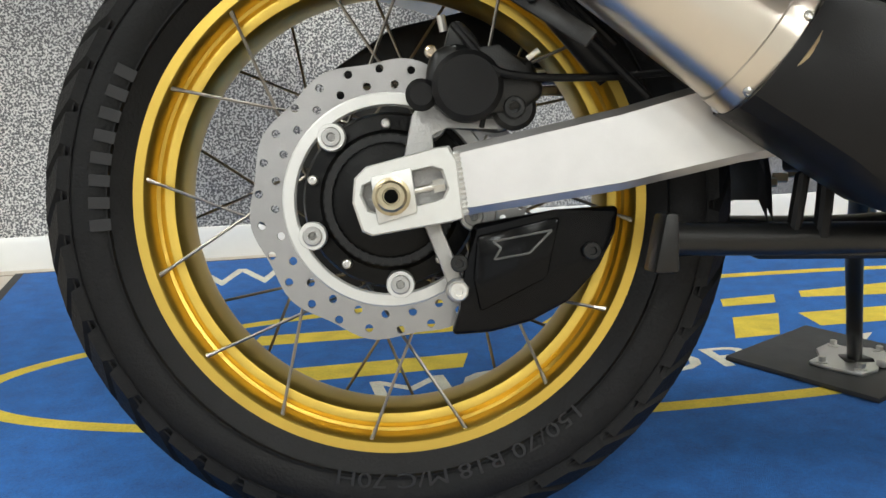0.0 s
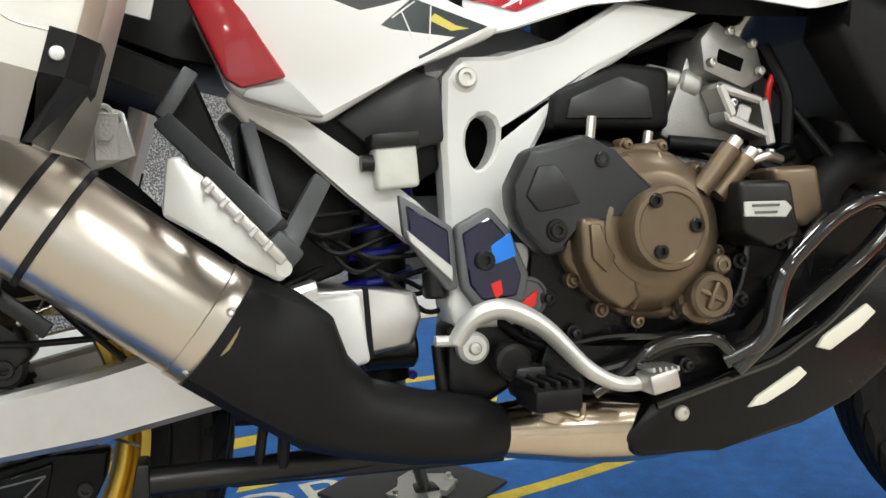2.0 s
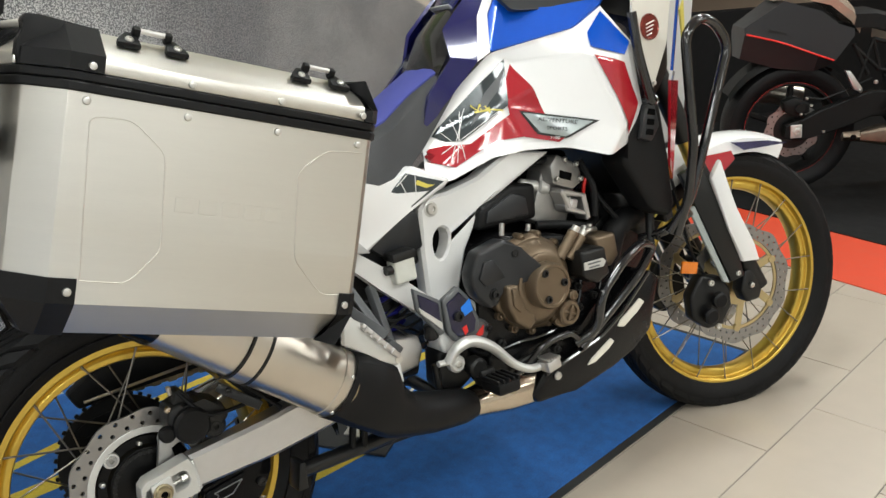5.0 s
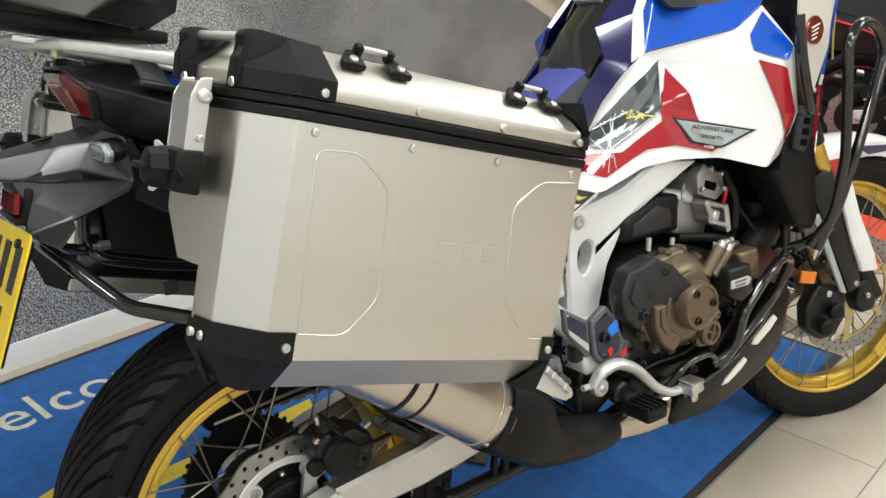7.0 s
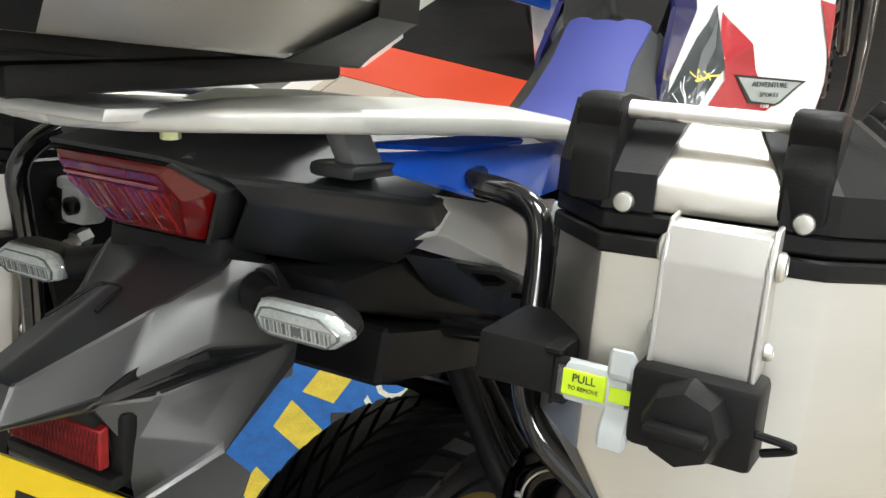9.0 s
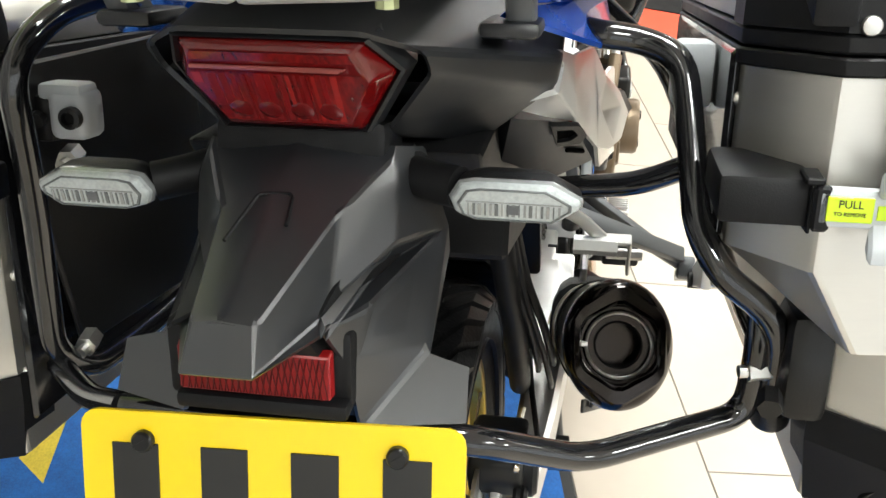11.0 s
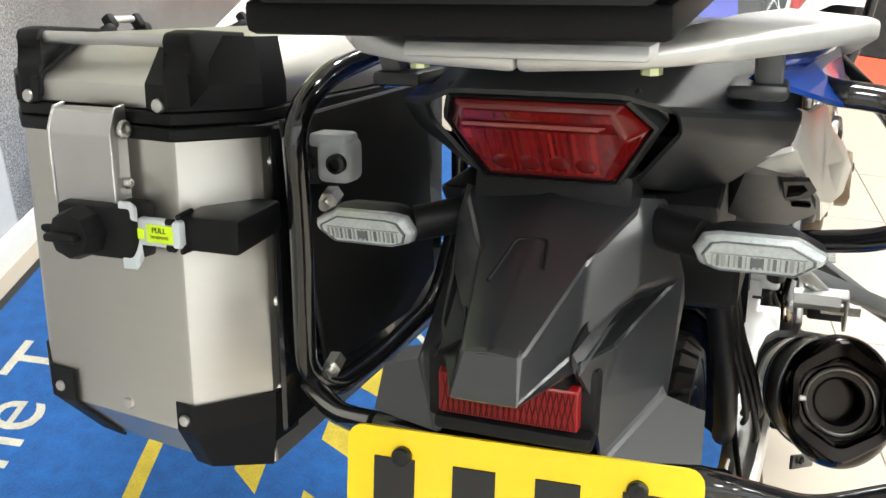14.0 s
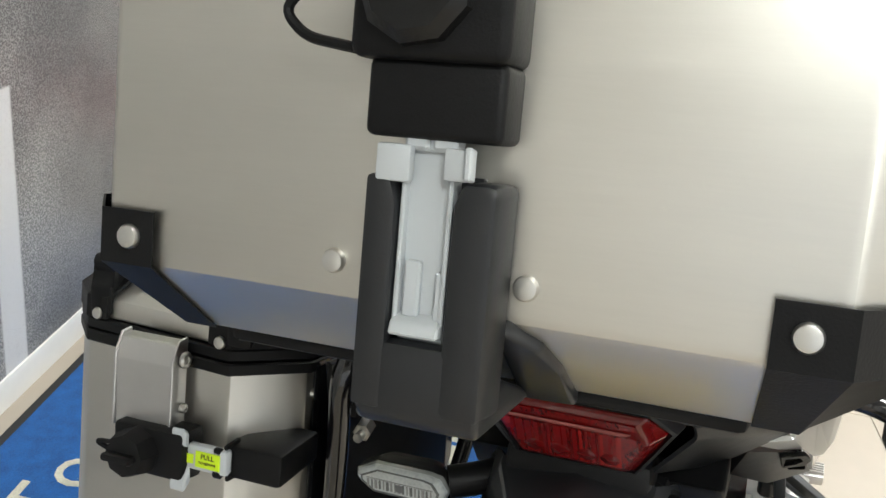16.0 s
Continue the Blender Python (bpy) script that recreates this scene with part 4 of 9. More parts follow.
for a in (200, 250, 310, 20):
    q = M0 + MD * (ML - 0.013) + (s1 * 0.82 * math.cos(radians(a)) + u1 * math.sin(radians(a))) * 0.0605
    part("silencer_rivet", bolt(q, q - (M0 + MD * (ML - 0.013)), 0.0045, 0.003), BOLT, sil)
part("silencer_cone", lathe([(0.056, ML), (0.052, ML + 0.014), (0.040, ML + 0.034), (0.024, ML + 0.05)], M0, MD, 48), BRASS, sil)
BLACKCHROME = material("black_chrome", (0.045, 0.040, 0.038), 0.17, 1.0, 0.1, 30)
part("end_cap", oval(lathe([(0.0590, 0.040), (0.0600, 0.036), (0.0600, 0.006), (0.0585, -0.002), (0.0530, -0.010), (0.0460, -0.0135), (0.040, -0.0145), (0.0375, -0.012), (0.035, -0.004), (0.0345, 0.0), (0.032, 0.0), (0.031, -0.004), (0.029, -0.006), (0.0275, 0.002), (0.021, 0.002), (0.020, 0.08)], M0, MD, 64)),
     BLACKCHROME, sil, "smoked black end cap")


def hex_ring(r, h):
    """Six rounded corners about the outlet, flat at the sides."""
    out = []
    for k in range(6):
        for da, q in ((-13, 0.965), (-4.5, 1.0), (4.5, 1.0), (13, 0.965)):
            a = radians(30 + 60 * k + da)
            out.append(M0 + MD * h + s1 * (r * q * math.cos(a) * (1 - 0.16 * min(1, max(0, (r - 0.036) / 0.014)))) + u1 * (r * q * math.sin(a)))
    return out


part("cap_plate", loft([hex_ring(0.0545, -0.0075), hex_ring(0.0535, -0.0125), hex_ring(0.0515, -0.0150), hex_ring(0.0400, -0.0160), hex_ring(0.0360, -0.0100)], False), BLACKCHROME, sil, "six-sided black end plate", angle=0.2)
part("tip_ring", lathe([(0.0305, -0.0065), (0.0290, -0.0080), (0.0275, -0.0065), (0.0290, -0.003)], M0, MD, 48, closed=True), BOLT, sil)
part("tip_bore", lathe([(0.0005, 0.070), (0.0196, 0.070), (0.0200, -0.0005), (0.0216, -0.0015), (0.0216, 0.072), (0.0005, 0.072)], M0, MD, 36, closed=True), HOLLOW, sil)
part("cap_pin", rod(M0 + s1 * -0.034 - MD * 0.006, M0 + s1 * -0.028 - MD * 0.006, 0.0028, n=10), BOLT, sil)
part("silencer_bracket", join(prism([(0.166, 0.640), (0.20, 0.665), (0.235, 0.655), (0.245, 0.612), (0.205, 0.598)], -0.176, -0.168, 0.002, 1), socket_bolt((0.217, -0.176, 0.652), (0, -1, 0), 0.010, 0.008)), CAST, bike, "grey cast silencer hanger")
part("hanger_strap", join(box((0.222, -0.196, 0.6465), (0.022, 0.054, 0.004), 0.0015, 1), box((0.222, -0.221, 0.626), (0.022, 0.004, 0.042), 0.0015, 1), rod((0.222, -0.236, 0.628), (0.222, -0.196, 0.628), 0.0065, n=6)), CAST, sil, "bent aluminium hanger strap")
part("hanger_strut", join(tube([(0.03, -0.13, 0.80), (0.06, -0.16, 0.775), (0.07, -0.185, 0.745)], 0.006, 0.02), rod((0.06, -0.20, 0.742), (0.06, -0.16, 0.742), 0.009, n=6)), SILVER, bike)

# heat shield: a faceted black cover that narrows into the round exhaust cover
def ov(c, d, a, b, n=16, sq=1.0):
    d, s, u = axes(d)
    out = []
    for k in range(n):
        t = 2 * math.pi * k / n
        cs, sn = math.cos(t), math.sin(t)
        cs, sn = math.copysign(abs(cs) ** sq, cs), math.copysign(abs(sn) ** sq, sn)
        out.append(Vector(c) + s * (a * cs) + u * (b * sn))
    return out


sh = loft([ov(M1 - MD * 0.010, (0.80, 0.05, -0.60), 0.0530, 0.0625, sq=0.70), ov((0.352, -0.190, 0.424), (0.82, 0.05, -0.57), 0.0550, 0.0660, sq=0.55), ov((0.384, -0.188, 0.402), (0.84, 0.04, -0.54), 0.0550, 0.0640, sq=0.55),
           ov((0.408, -0.186, 0.370), (0.86, 0.04, -0.50), 0.050, 0.052, sq=0.75), ov((0.445, -0.184, 0.347), (0.93, 0.03, -0.36), 0.044, 0.042), ov((0.505, -0.180, 0.332), (0.98, 0, -0.2), 0.041, 0.039), ov((0.575, -0.176, 0.322), (1, 0, -0.10), 0.037, 0.035), ov((0.602, -0.172, 0.316), (1, 0, -0.1), 0.029, 0.027)])
shield = part("exhaust_shield", sh, BLACK, bike, "matt black exhaust heat shield", angle=0.5)
part("shield_screw", socket_bolt(M1 + MD * 0.040 + Vector((0, -0.054, 0.012)), (0, -1, 0.1), 0.007, 0.005), SATINBLACK, shield)
part("shield_bolt", join(lathe([(0.013, 0), (0.013, 0.002), (0.009, 0.005)], (0.544, -0.172, 0.353), (0, -0.35, 1), 20)), BOLT, shield)
part("collector_pipe", tube([(0.575, -0.170, 0.318), (0.66, -0.160, 0.312), (0.78, -0.145, 0.30), (0.92, -0.09, 0.30), (1.02, -0.05, 0.36)], [0.026, 0.040, 0.042, 0.030, 0.026], 0.05, 20), HEATED, bike, "heat-tinted steel exhaust collector")
part("collector_flange", rod((0.582, -0.176, 0.330), (0.612, -0.174, 0.330), 0.009, n=6), BOLT, bike)

# stands
part("centre_stand", join(tube([(0.235, -0.150, 0.296), (0.33, -0.140, 0.294), (0.50, -0.120, 0.292), (0.60, -0.10, 0.300), (0.62, 0.10, 0.300), (0.50, 0.120, 0.292), (0.24, 0.150, 0.296)], 0.0145, 0.03), prism([(0.232, 0.318), (0.243, 0.318), (0.243, 0.268), (0.222, 0.268)], -0.170, -0.128, 0.003, 2),
     prism([(0.30, 0.300), (0.60, 0.300), (0.62, 0.272), (0.32, 0.276)], -0.135, -0.122, 0.003, 1)), SATINBLACK, bike, "folded black centre stand")
part("stand_buffer", join(prism([(0.346, 0.372), (0.388, 0.368), (0.388, 0.350), (0.346, 0.352)], -0.155, -0.12, 0.004, 2), prism([(0.352, 0.352), (0.362, 0.352), (0.352, 0.292), (0.342, 0.292)], -0.150, -0.135, 0.003, 1), prism([(0.372, 0.35), (0.384, 0.35), (0.378, 0.292), (0.366, 0.292)], -0.150, -0.135, 0.003, 1)), BLACK, bike)
stand = part("side_stand", join(tube([(0.555, 0.165, 0.330), (0.600, 0.274, 0.245), (0.664, 0.405, 0.082)], [0.013, 0.0115, 0.0105], 0.03), prism([(0.645, 0.090), (0.686, 0.090), (0.690, 0.074), (0.641, 0.074)], 0.388, 0.432, 0.004, 2)), SATINBLACK, bike, "black side stand leg")
part("side_stand_spring", tube([(0.565, 0.15, 0.335), (0.592, 0.235, 0.275)], 0.008, 0), BRASS, bike)

# ---------------------------------------------------------------- luggage
RAKE = BIKE @ Matrix.Rotation(radians(15.8), 4, "Y")  # along the tail: x forward and down, z up and forward


def pannier(s, dc, yo, yr1, yr0, yin, yin_low, yr0_low, label):
    """An aluminium side case; s is its side, dc lifts it, the y values are taken outward."""
    e = thing("pannier", (-0.19, s * 0.36, 0.634 + dc), label, "pannier", "side cases", frame_of=RAKE)
    ar, aq, ao, af = -0.427, -0.404, -0.362, 0.044
    c_bot, c_fold, c_top = 0.634 + dc, 0.676 + dc, 0.921 + dc

    def plan(c, yi, k=0.0, g=0.0, yq=yr0):
        """Corners of a level section, drawn in by k at the foot, grown by g."""
        pts = [(af - 0.008 + g, yi - g), (af + g, yi + 0.008), (af - k * 0.5 + g, yo - 0.012 - k), (af - 0.012 - k * 0.5, yo - k + g), (ao + k * 0.4, yo - k + g), (aq + k * 0.7 - g, yr1 - k * 0.5), (ar + (aq - ar) * (yq - yr0) / (yr1 - yr0) + k * 0.7 - g, yq), (ar + 0.05, yi - g)]
        return [(a, s * y, c) for a, y in pts]

    split = 0.757 + dc
    body = [plan(c_bot, yin_low, 0.046, 0, yr0_low), plan(c_fold, yin_low, 0, 0, yr0_low)]
    if yin_low > yin:  # the inner foot is cut away to clear the silencer
        body += [plan(split, yin_low, 0, 0, yr0_low), plan(split + 0.0008, yin_low, 0, 0, yin_low + 0.004), plan(split + 0.052, yin)]
    body = loft(body + [plan(c_top, yin)])
    bevel(body, 0.004, 2, [q for q in body.edges if abs(q.verts[0].co.z - q.verts[1].co.z) > 0.0003 and math.hypot(q.verts[0].co.x - q.verts[1].co.x, q.verts[0].co.y - q.verts[1].co.y) < 0.002 + abs(q.verts[0].co.z - q.verts[1].co.z) * 1.4])
    b = part("case_body", body, ALU, e, "brushed aluminium case", angle=0.3)
    # gasket bands
    for c0, c1, g in ((0.9215, 0.9320, 0.0045), (0.9335, 0.9440, 0.0035)):
        part("gasket", bevel(loft([plan(c0 + dc, yin, 0, g), plan(c1 + dc, yin, 0, g)]), 0.0015, 1), BLACK, e, "black rubber seal")
    # lid: upright rim, then a slope up to a narrower top
    lid = loft([plan(0.9445 + dc, yin, 0, 0), plan(0.963 + dc, yin, 0, 0), plan(0.998 + dc, yin + 0.010, 0.050, -0.002)])
    bevel(lid, 0.004, 2, [q for q in lid.edges if q.calc_face_angle(0) > 0.25])
    lp = part("lid", lid, ALU, e, "brushed aluminium lid", angle=0.3)

    def wrap(name, walk_, c_lo, c_hi, t=0.0028, roof=0.0, floor_=0.0, rise=0.0352):
        """A black corner cap: follows the case round its corner between two heights, with a sloped end above or below."""
        bm = bmesh.new()
        rows = []
        hs = [(c_lo, 0.0), (c_hi, 0.0)]
        if roof:
            hs.append((c_hi + rise, roof))
        if floor_:
            hs.insert(0, (c_lo - 0.044, floor_))
        mid = Vector((-0.19, s * (yo + yin) / 2, 0))
        for c, k in hs:
            row = []
            for i, (a, y) in enumerate(walk_):
                p = Vector((a, s * y, c))
                d = Vector((p.x - mid.x, p.y - mid.y, 0))
                d = Vector((math.copysign(min(1, abs(d.x) / 0.2), d.x), math.copysign(min(1, abs(d.y) / 0.1), d.y), 0))
                if k:
                    p = p + Vector((-k * (0.5 if a > af - 0.02 else -0.72 if a < aq + 0.005 else 0), -s * k * (1 if abs(y - yo) < 0.012 else 0.5 if abs(y - yr1) < 0.03 else -0.12), 0))
                row.append(p)
            rows.append(row)
        n = len(walk_)
        front = [[bm.verts.new(p) for p in r] for r in rows]
        for r0, r1 in zip(front, front[1:]):
            for i in range(n - 1):
                bm.faces.new((r0[i], r0[i + 1], r1[i + 1], r1[i]))
        bmesh.ops.recalc_face_normals(bm, faces=bm.faces)
        f0 = max(bm.faces, key=lambda f: f.calc_area())
        if f0.normal.dot(f0.calc_center_median() - Vector((mid.x, mid.y, f0.calc_center_median().z))) < 0:
            bmesh.ops.reverse_faces(bm, faces=bm.faces)
        bm.normal_update()
        outer = {v: v.co + v.normal * t for v in bm.verts}
        edges = [q for q in bm.edges if len(q.link_faces) == 1]
        faces = bm.faces[:]
        top = {v: bm.verts.new(c) for v, c in outer.items()}
        for q in edges:
            v0, v1 = q.verts
            bm.faces.new((v0, v1, top[v1], top[v0]))
        for f in faces:
            bm.faces.new([top[v] for v in f.verts])
        return part(name, bm, BLACK, e, "black plastic corner guard", angle=0.3)

    wrap("corner_guard", [(-0.331, yo), (ao, yo), (aq, yr1), (aq - 0.006, yr1 - 0.030)], 0.677 + dc, 0.706 + dc, floor_=0.046)
    wrap("corner_guard", [(0.016, yo), (af - 0.012, yo), (af, yo - 0.012), (af, yo - 0.05)], 0.677 + dc, 0.706 + dc, floor_=0.046)
    wrap("corner_guard", [(ar + 0.004 + (aq - ar) * (yr0_low - yr0) / (yr1 - yr0), yr0_low + 0.018), (ar + (aq - ar) * (yr0_low - yr0) / (yr1 - yr0), yr0_low), (ar + 0.05, yin_low), (ar + 0.09, yin_low)], 0.677 + dc, 0.702 + dc, floor_=0.04)
    wrap("lid_corner", [(-0.325, yo), (ao, yo), (aq, yr1), (aq - 0.005, yr1 - 0.026)], 0.9448 + dc, 0.963 + dc, 0.004, roof=0.050)
    wrap("lid_corner", [(0.022, yo), (af - 0.012, yo), (af, yo - 0.012), (af, yo - 0.06)], 0.9448 + dc, 0.963 + dc, 0.004, roof=0.050)
    wrap("lid_corner", [(ar + 0.005, yr0 + 0.024), (ar, yr0), (ar + 0.05, yin), (ar + 0.085, yin)], 0.9448 + dc, 0.963 + dc, 0.004, roof=0.050)
    # carrying bar at the rear of the lid, held by a hooked fin of each black corner
    y0, y1 = yr0 - 0.008, yr1 - 0.015
    for y in (y0, y1):
        ax = ar + (aq - ar) * (y - yr0) / (yr1 - yr0)
        fin = prism([(ax - 0.0045, 0.947 + dc), (ax - 0.0055, 0.974 + dc), (ax + 0.003, 0.987 + dc), (ax - 0.004, 0.995 + dc), (ax, 1.003 + dc), (ax + 0.014, 1.005 + dc), (ax + 0.078, 1.0015 + dc), (ax + 0.062, 0.988 + dc), (ax + 0.020, 0.962 + dc)], s * (y - 0.013), s * (y + 0.011), 0.003, 2)
        part("bar_mount", fin, BLACK, lp)
    part("carry_bar", rod((ar + 0.012, s * (y0 + 0.008), 0.9965 + dc), (aq + 0.006, s * (y1 - 0.008), 0.9965 + dc), 0.0050, n=16), ALU_SAT, lp, "round aluminium carry bar")
    # tie-down loops: two three-cornered feet on the slope of the lid, a short bar between them
    for a in (-0.264, -0.036):
        M = on_plane((a, s * (yo - 0.038), 0.9895 + dc), (-s, 0, 0), (0, -s * 0.82, 0.573)) @ Matrix.Rotation(radians(90), 4, "X")
        for q in (-0.0295, 0.0295):
            k = 1 if q > 0 else -1
            foot = prism([(q - 0.015, 0.013), (q + 0.015, 0.013), (q + 0.013, 0.004), (q - k * 0.004 + 0.004, -0.016), (q - k * 0.004 - 0.006, -0.016), (q - 0.014, 0.004)], 0.0, 0.009, 0.003, 2)
            foot = join(foot, prism([(q - k * 0.010 - 0.005, -0.006), (q - k * 0.010 + 0.005, -0.006), (q - k * 0.010 + 0.005, -0.017), (q - k * 0.010 - 0.005, -0.017)], 0.004, 0.019, 0.003, 2))
            ft = part("loop_mount", moved(foot, M), BLACK, lp)
            part("loop_screw", moved(bolt((q, 0.009, 0.005), (0, 1, 0), 0.0052, 0.003), M), BOLT, ft)
        part("tie_bar", moved(rod((-0.022, 0.0145, -0.0115), (0.022, 0.0145, -0.0115), 0.0034, n=12), M), ALU_SAT, lp)
    # rivets
    out = (0, s, 0)
    back = (-1, 0, 0)
    for a in (-0.341, -0.222, -0.103, 0.016):
        part("rivet", rivet((a, s * yo, 0.912 + dc), out, 0.0050, 0.0032), BOLT, b)
        part("rivet", rivet((a - 0.002 + (0.004 if a < -0.3 else 0.003), s * (yo + (0.004 if a in (-0.341, 0.016) else 0)), 0.9515 + dc), out, 0.0050, 0.0032), BOLT, lp)
    for a in (-0.341, 0.0245):
        part("rivet", rivet((a, s * (yo + 0.0028), 0.690 + dc), out, 0.0052, 0.0032), BOLT, b)
    for y in (yr0_low + 0.008, (yr0_low + yr1) / 2 - 0.01, yr1 - 0.012):
        part("rivet", rivet((ar + (aq - ar) * (y - yr0) / (yr1 - yr0) - (0 if abs(y - (yr0_low + yr1) / 2 + 0.01) < 1e-6 else 0.0028), s * y, 0.688 + dc), back, 0.0052, 0.0032), BOLT, b)
    for y in (yr0 + 0.010, yr1 - 0.014):
        part("rivet", rivet((ar + (aq - ar) * (y - yr0) / (yr1 - yr0) - 0.004, s * y, 0.949 + dc), back, 0.0056, 0.0034), BOLT, lp)
    for c in (0.90, 0.86, 0.78, 0.70):
        part("rivet", rivet((ar + 0.062, s * (yin if c > 0.768 else yin_low), c + dc), (0, -s, 0), 0.005, 0.003), BOLT, b)
    # pressed lines and raised badge blocks on the outer panel
    def press(pts):
        bm = tube([(a, s * (yo + 0.0001), c + dc) for a, c in pts], 0.0009, 0.012, 6, 3)
        part("pressed_line", bm, ALU, b)
    if s < 0:
        press([(-0.328, 0.704), (-0.336, 0.895), (-0.287, 0.898), (-0.244, 0.864), (-0.237, 0.745), (-0.274, 0.703), (-0.328, 0.704)])
        press([(0.024, 0.902), (-0.029, 0.897), (-0.067, 0.864), (-0.058, 0.748), (-0.012, 0.702), (0.028, 0.704)])
        for k in range(5):
            part("badge_block", box((-0.214 + 0.030 * k, s * yo, 0.804 + dc), (0.024, 0.0012, 0.018), 0.0005, 1), ALU, b, "low embossed badge block")
    else:
        press([(-0.333, 0.894), (-0.273, 0.899), (-0.243, 0.873), (-0.253, 0.751), (-0.301, 0.714), (-0.352, 0.708)])
    # latch: hinged aluminium plate, black lock body with a knob, grey lever with its lime label, black arm to the rack
    yl0, yl1 = (0.338, 0.388) if s < 0 else (0.342, 0.400)
    pl = prism([(ar - 0.006, 0.8640 + dc), (ar - 0.020, 0.8660 + dc), (ar - 0.022, 0.9260 + dc), (ar - 0.016, 0.9440 + dc), (ar - 0.002, 0.9460 + dc), (ar - 0.002, 0.9390 + dc), (ar - 0.014, 0.9340 + dc), (ar - 0.016, 0.8700 + dc)], s * yl0, s * yl1, 0.0012, 1)
    for y in (yl0, yl1):
        pl = join(pl, prism([(ar - 0.002, 0.8660 + dc), (ar - 0.022, 0.8660 + dc), (ar - 0.022, 0.9300 + dc), (ar - 0.014, 0.9470 + dc), (ar - 0.002, 0.9490 + dc)], s * y, s * (y + 0.0025), 0.0006, 1))
    lt = part("latch_plate", pl, ALU_SAT, e, "bent aluminium latch plate")
    for c in (0.930, 0.888):
        for y, d in ((yl0 - 0.001, -s), (yl1 + 0.003, s)):
            part("latch_pin", bolt((ar - 0.008, s * y, c + dc), (0, d, 0), 0.0075 if c > 0.9 else 0.0045, 0.004), BOLT, lt)
    ya, yb = (0.334, 0.396) if s < 0 else (0.322, 0.392)
    lk = part("lock_body", prism([(ar - 0.001, 0.8300 + dc), (ar - 0.030, 0.8320 + dc), (ar - 0.032, 0.8740 + dc), (ar - 0.001, 0.8760 + dc)], s * ya, s * yb, 0.004, 2), BLACK, e, "black lock housing")
    ym = s * (0.365 if s < 0 else 0.366)
    part("lock_knob", join(lathe([(0.021, 0), (0.021, 0.010), (0.018, 0.020), (0.008, 0.023)], (ar - 0.030, ym, 0.8530 + dc), (-1, 0, 0), 8), box((ar - 0.056, ym, 0.8530 + dc), (0.010, 0.030, 0.007), 0.003, 2)), BLACK, lk)
    part("key_strap", tube([(ar - 0.028, s * yb, 0.8530 + dc), (ar - 0.030, s * (yb + 0.022), 0.8520 + dc), (ar - 0.026, s * (yb + 0.003), 0.8440 + dc)], 0.0022, 0.012, 8), BLACK, lk)
    yc0, yc1 = (0.290, 0.331) if s < 0 else (0.284, 0.331)
    lv = part("release_lever", join(box((ar - 0.018, s * (yc0 + yc1) / 2, 0.8540 + dc), (0.010, yc1 - yc0, 0.022), 0.003, 2), prism([(ar - 0.022, 0.8740 + dc), (ar - 0.030, 0.8800 + dc), (ar - 0.030, 0.8640 + dc), (ar - 0.022, 0.8600 + dc)], s * (yc1 - 0.010), s * (yc1 + 0.004), 0.002, 1),
                                    prism([(ar - 0.022, 0.8480 + dc), (ar - 0.030, 0.8340 + dc), (ar - 0.030, 0.8240 + dc), (ar - 0.020, 0.8320 + dc)], s * (yc1 - 0.012), s * (yc1 + 0.004), 0.002, 1)), GREYLEVER, e, "pale grey release lever")
    part("lever_label", box((ar - 0.0236, s * (yc0 + 0.018), 0.8540 + dc), (0.0012, 0.024, 0.014), 0.0005, 1), LIME, lv, "lime warning label")
    part("lever_label_tail", box((ar - 0.0236, s * (yc0 + 0.039), 0.8530 + dc), (0.0012, 0.014, 0.008), 0.0003, 1), LIME, lv)
    t = text("PULL", 0.0062, 0.0002, 0, 0.95, "CENTER")
    part("label_word", moved(t, on_plane((ar - 0.0245, s * (yc0 + 0.018), 0.8550 + dc), (0, -1, 0), (0, 0, 1))), INK, lv)
    t = text("TO REMOVE", 0.0032, 0.0002, 0, 0.95, "CENTER")
    part("label_word", moved(t, on_plane((ar - 0.0245, s * (yc0 + 0.018), 0.8505 + dc), (0, -1, 0), (0, 0, 1))), INK, lv)
    arm = join(prism([(ar - 0.003, 0.838 + dc), (ar - 0.020, 0.838 + dc), (ar - 0.018, 0.864 + dc), (ar - 0.002, 0.866 + dc)], s * (yr0 - 0.012), s * yc0, 0.004, 2),
               prism([(ar - 0.003, 0.868 + dc), (ar - 0.023, 0.866 + dc), (ar - 0.023, 0.870 + dc), (ar - 0.003, 0.872 + dc)], s * (yr0 - 0.016), s * (yc0 + 0.004), 0.001, 1), box((ar - 0.020, s * (yr0 - 0.006), 0.853 + dc), (0.006, 0.010, 0.026), 0.002, 1),
               prism([(ar - 0.016, 0.840 + dc), (ar + 0.050, 0.846 + dc), (ar + 0.050, 0.872 + dc), (ar - 0.014, 0.868 + dc)], s * (yin - 0.016), s * (yr0 - 0.008), 0.004, 2))
    part("rack_clamp_arm", arm, BLACK, e, "black clamp arm reaching to the rack")
    part("rack_plate", prism([(-0.37, 0.66 + dc), (-0.37, 0.93 + dc), (0.02, 0.93 + dc), (0.02, 0.72 + dc), (-0.05, 0.66 + dc)], s * (yin - 0.0005), s * (yin - 0.007), 0.003, 1) if yin_low == yin else
         prism([(-0.37, 0.81 + dc), (-0.37, 0.93 + dc), (0.02, 0.93 + dc), (0.02, 0.81 + dc)], s * (yin - 0.0005), s * (yin - 0.007), 0.003, 1), GLOSSBLACK, e, "black inner mounting plate")
    return e


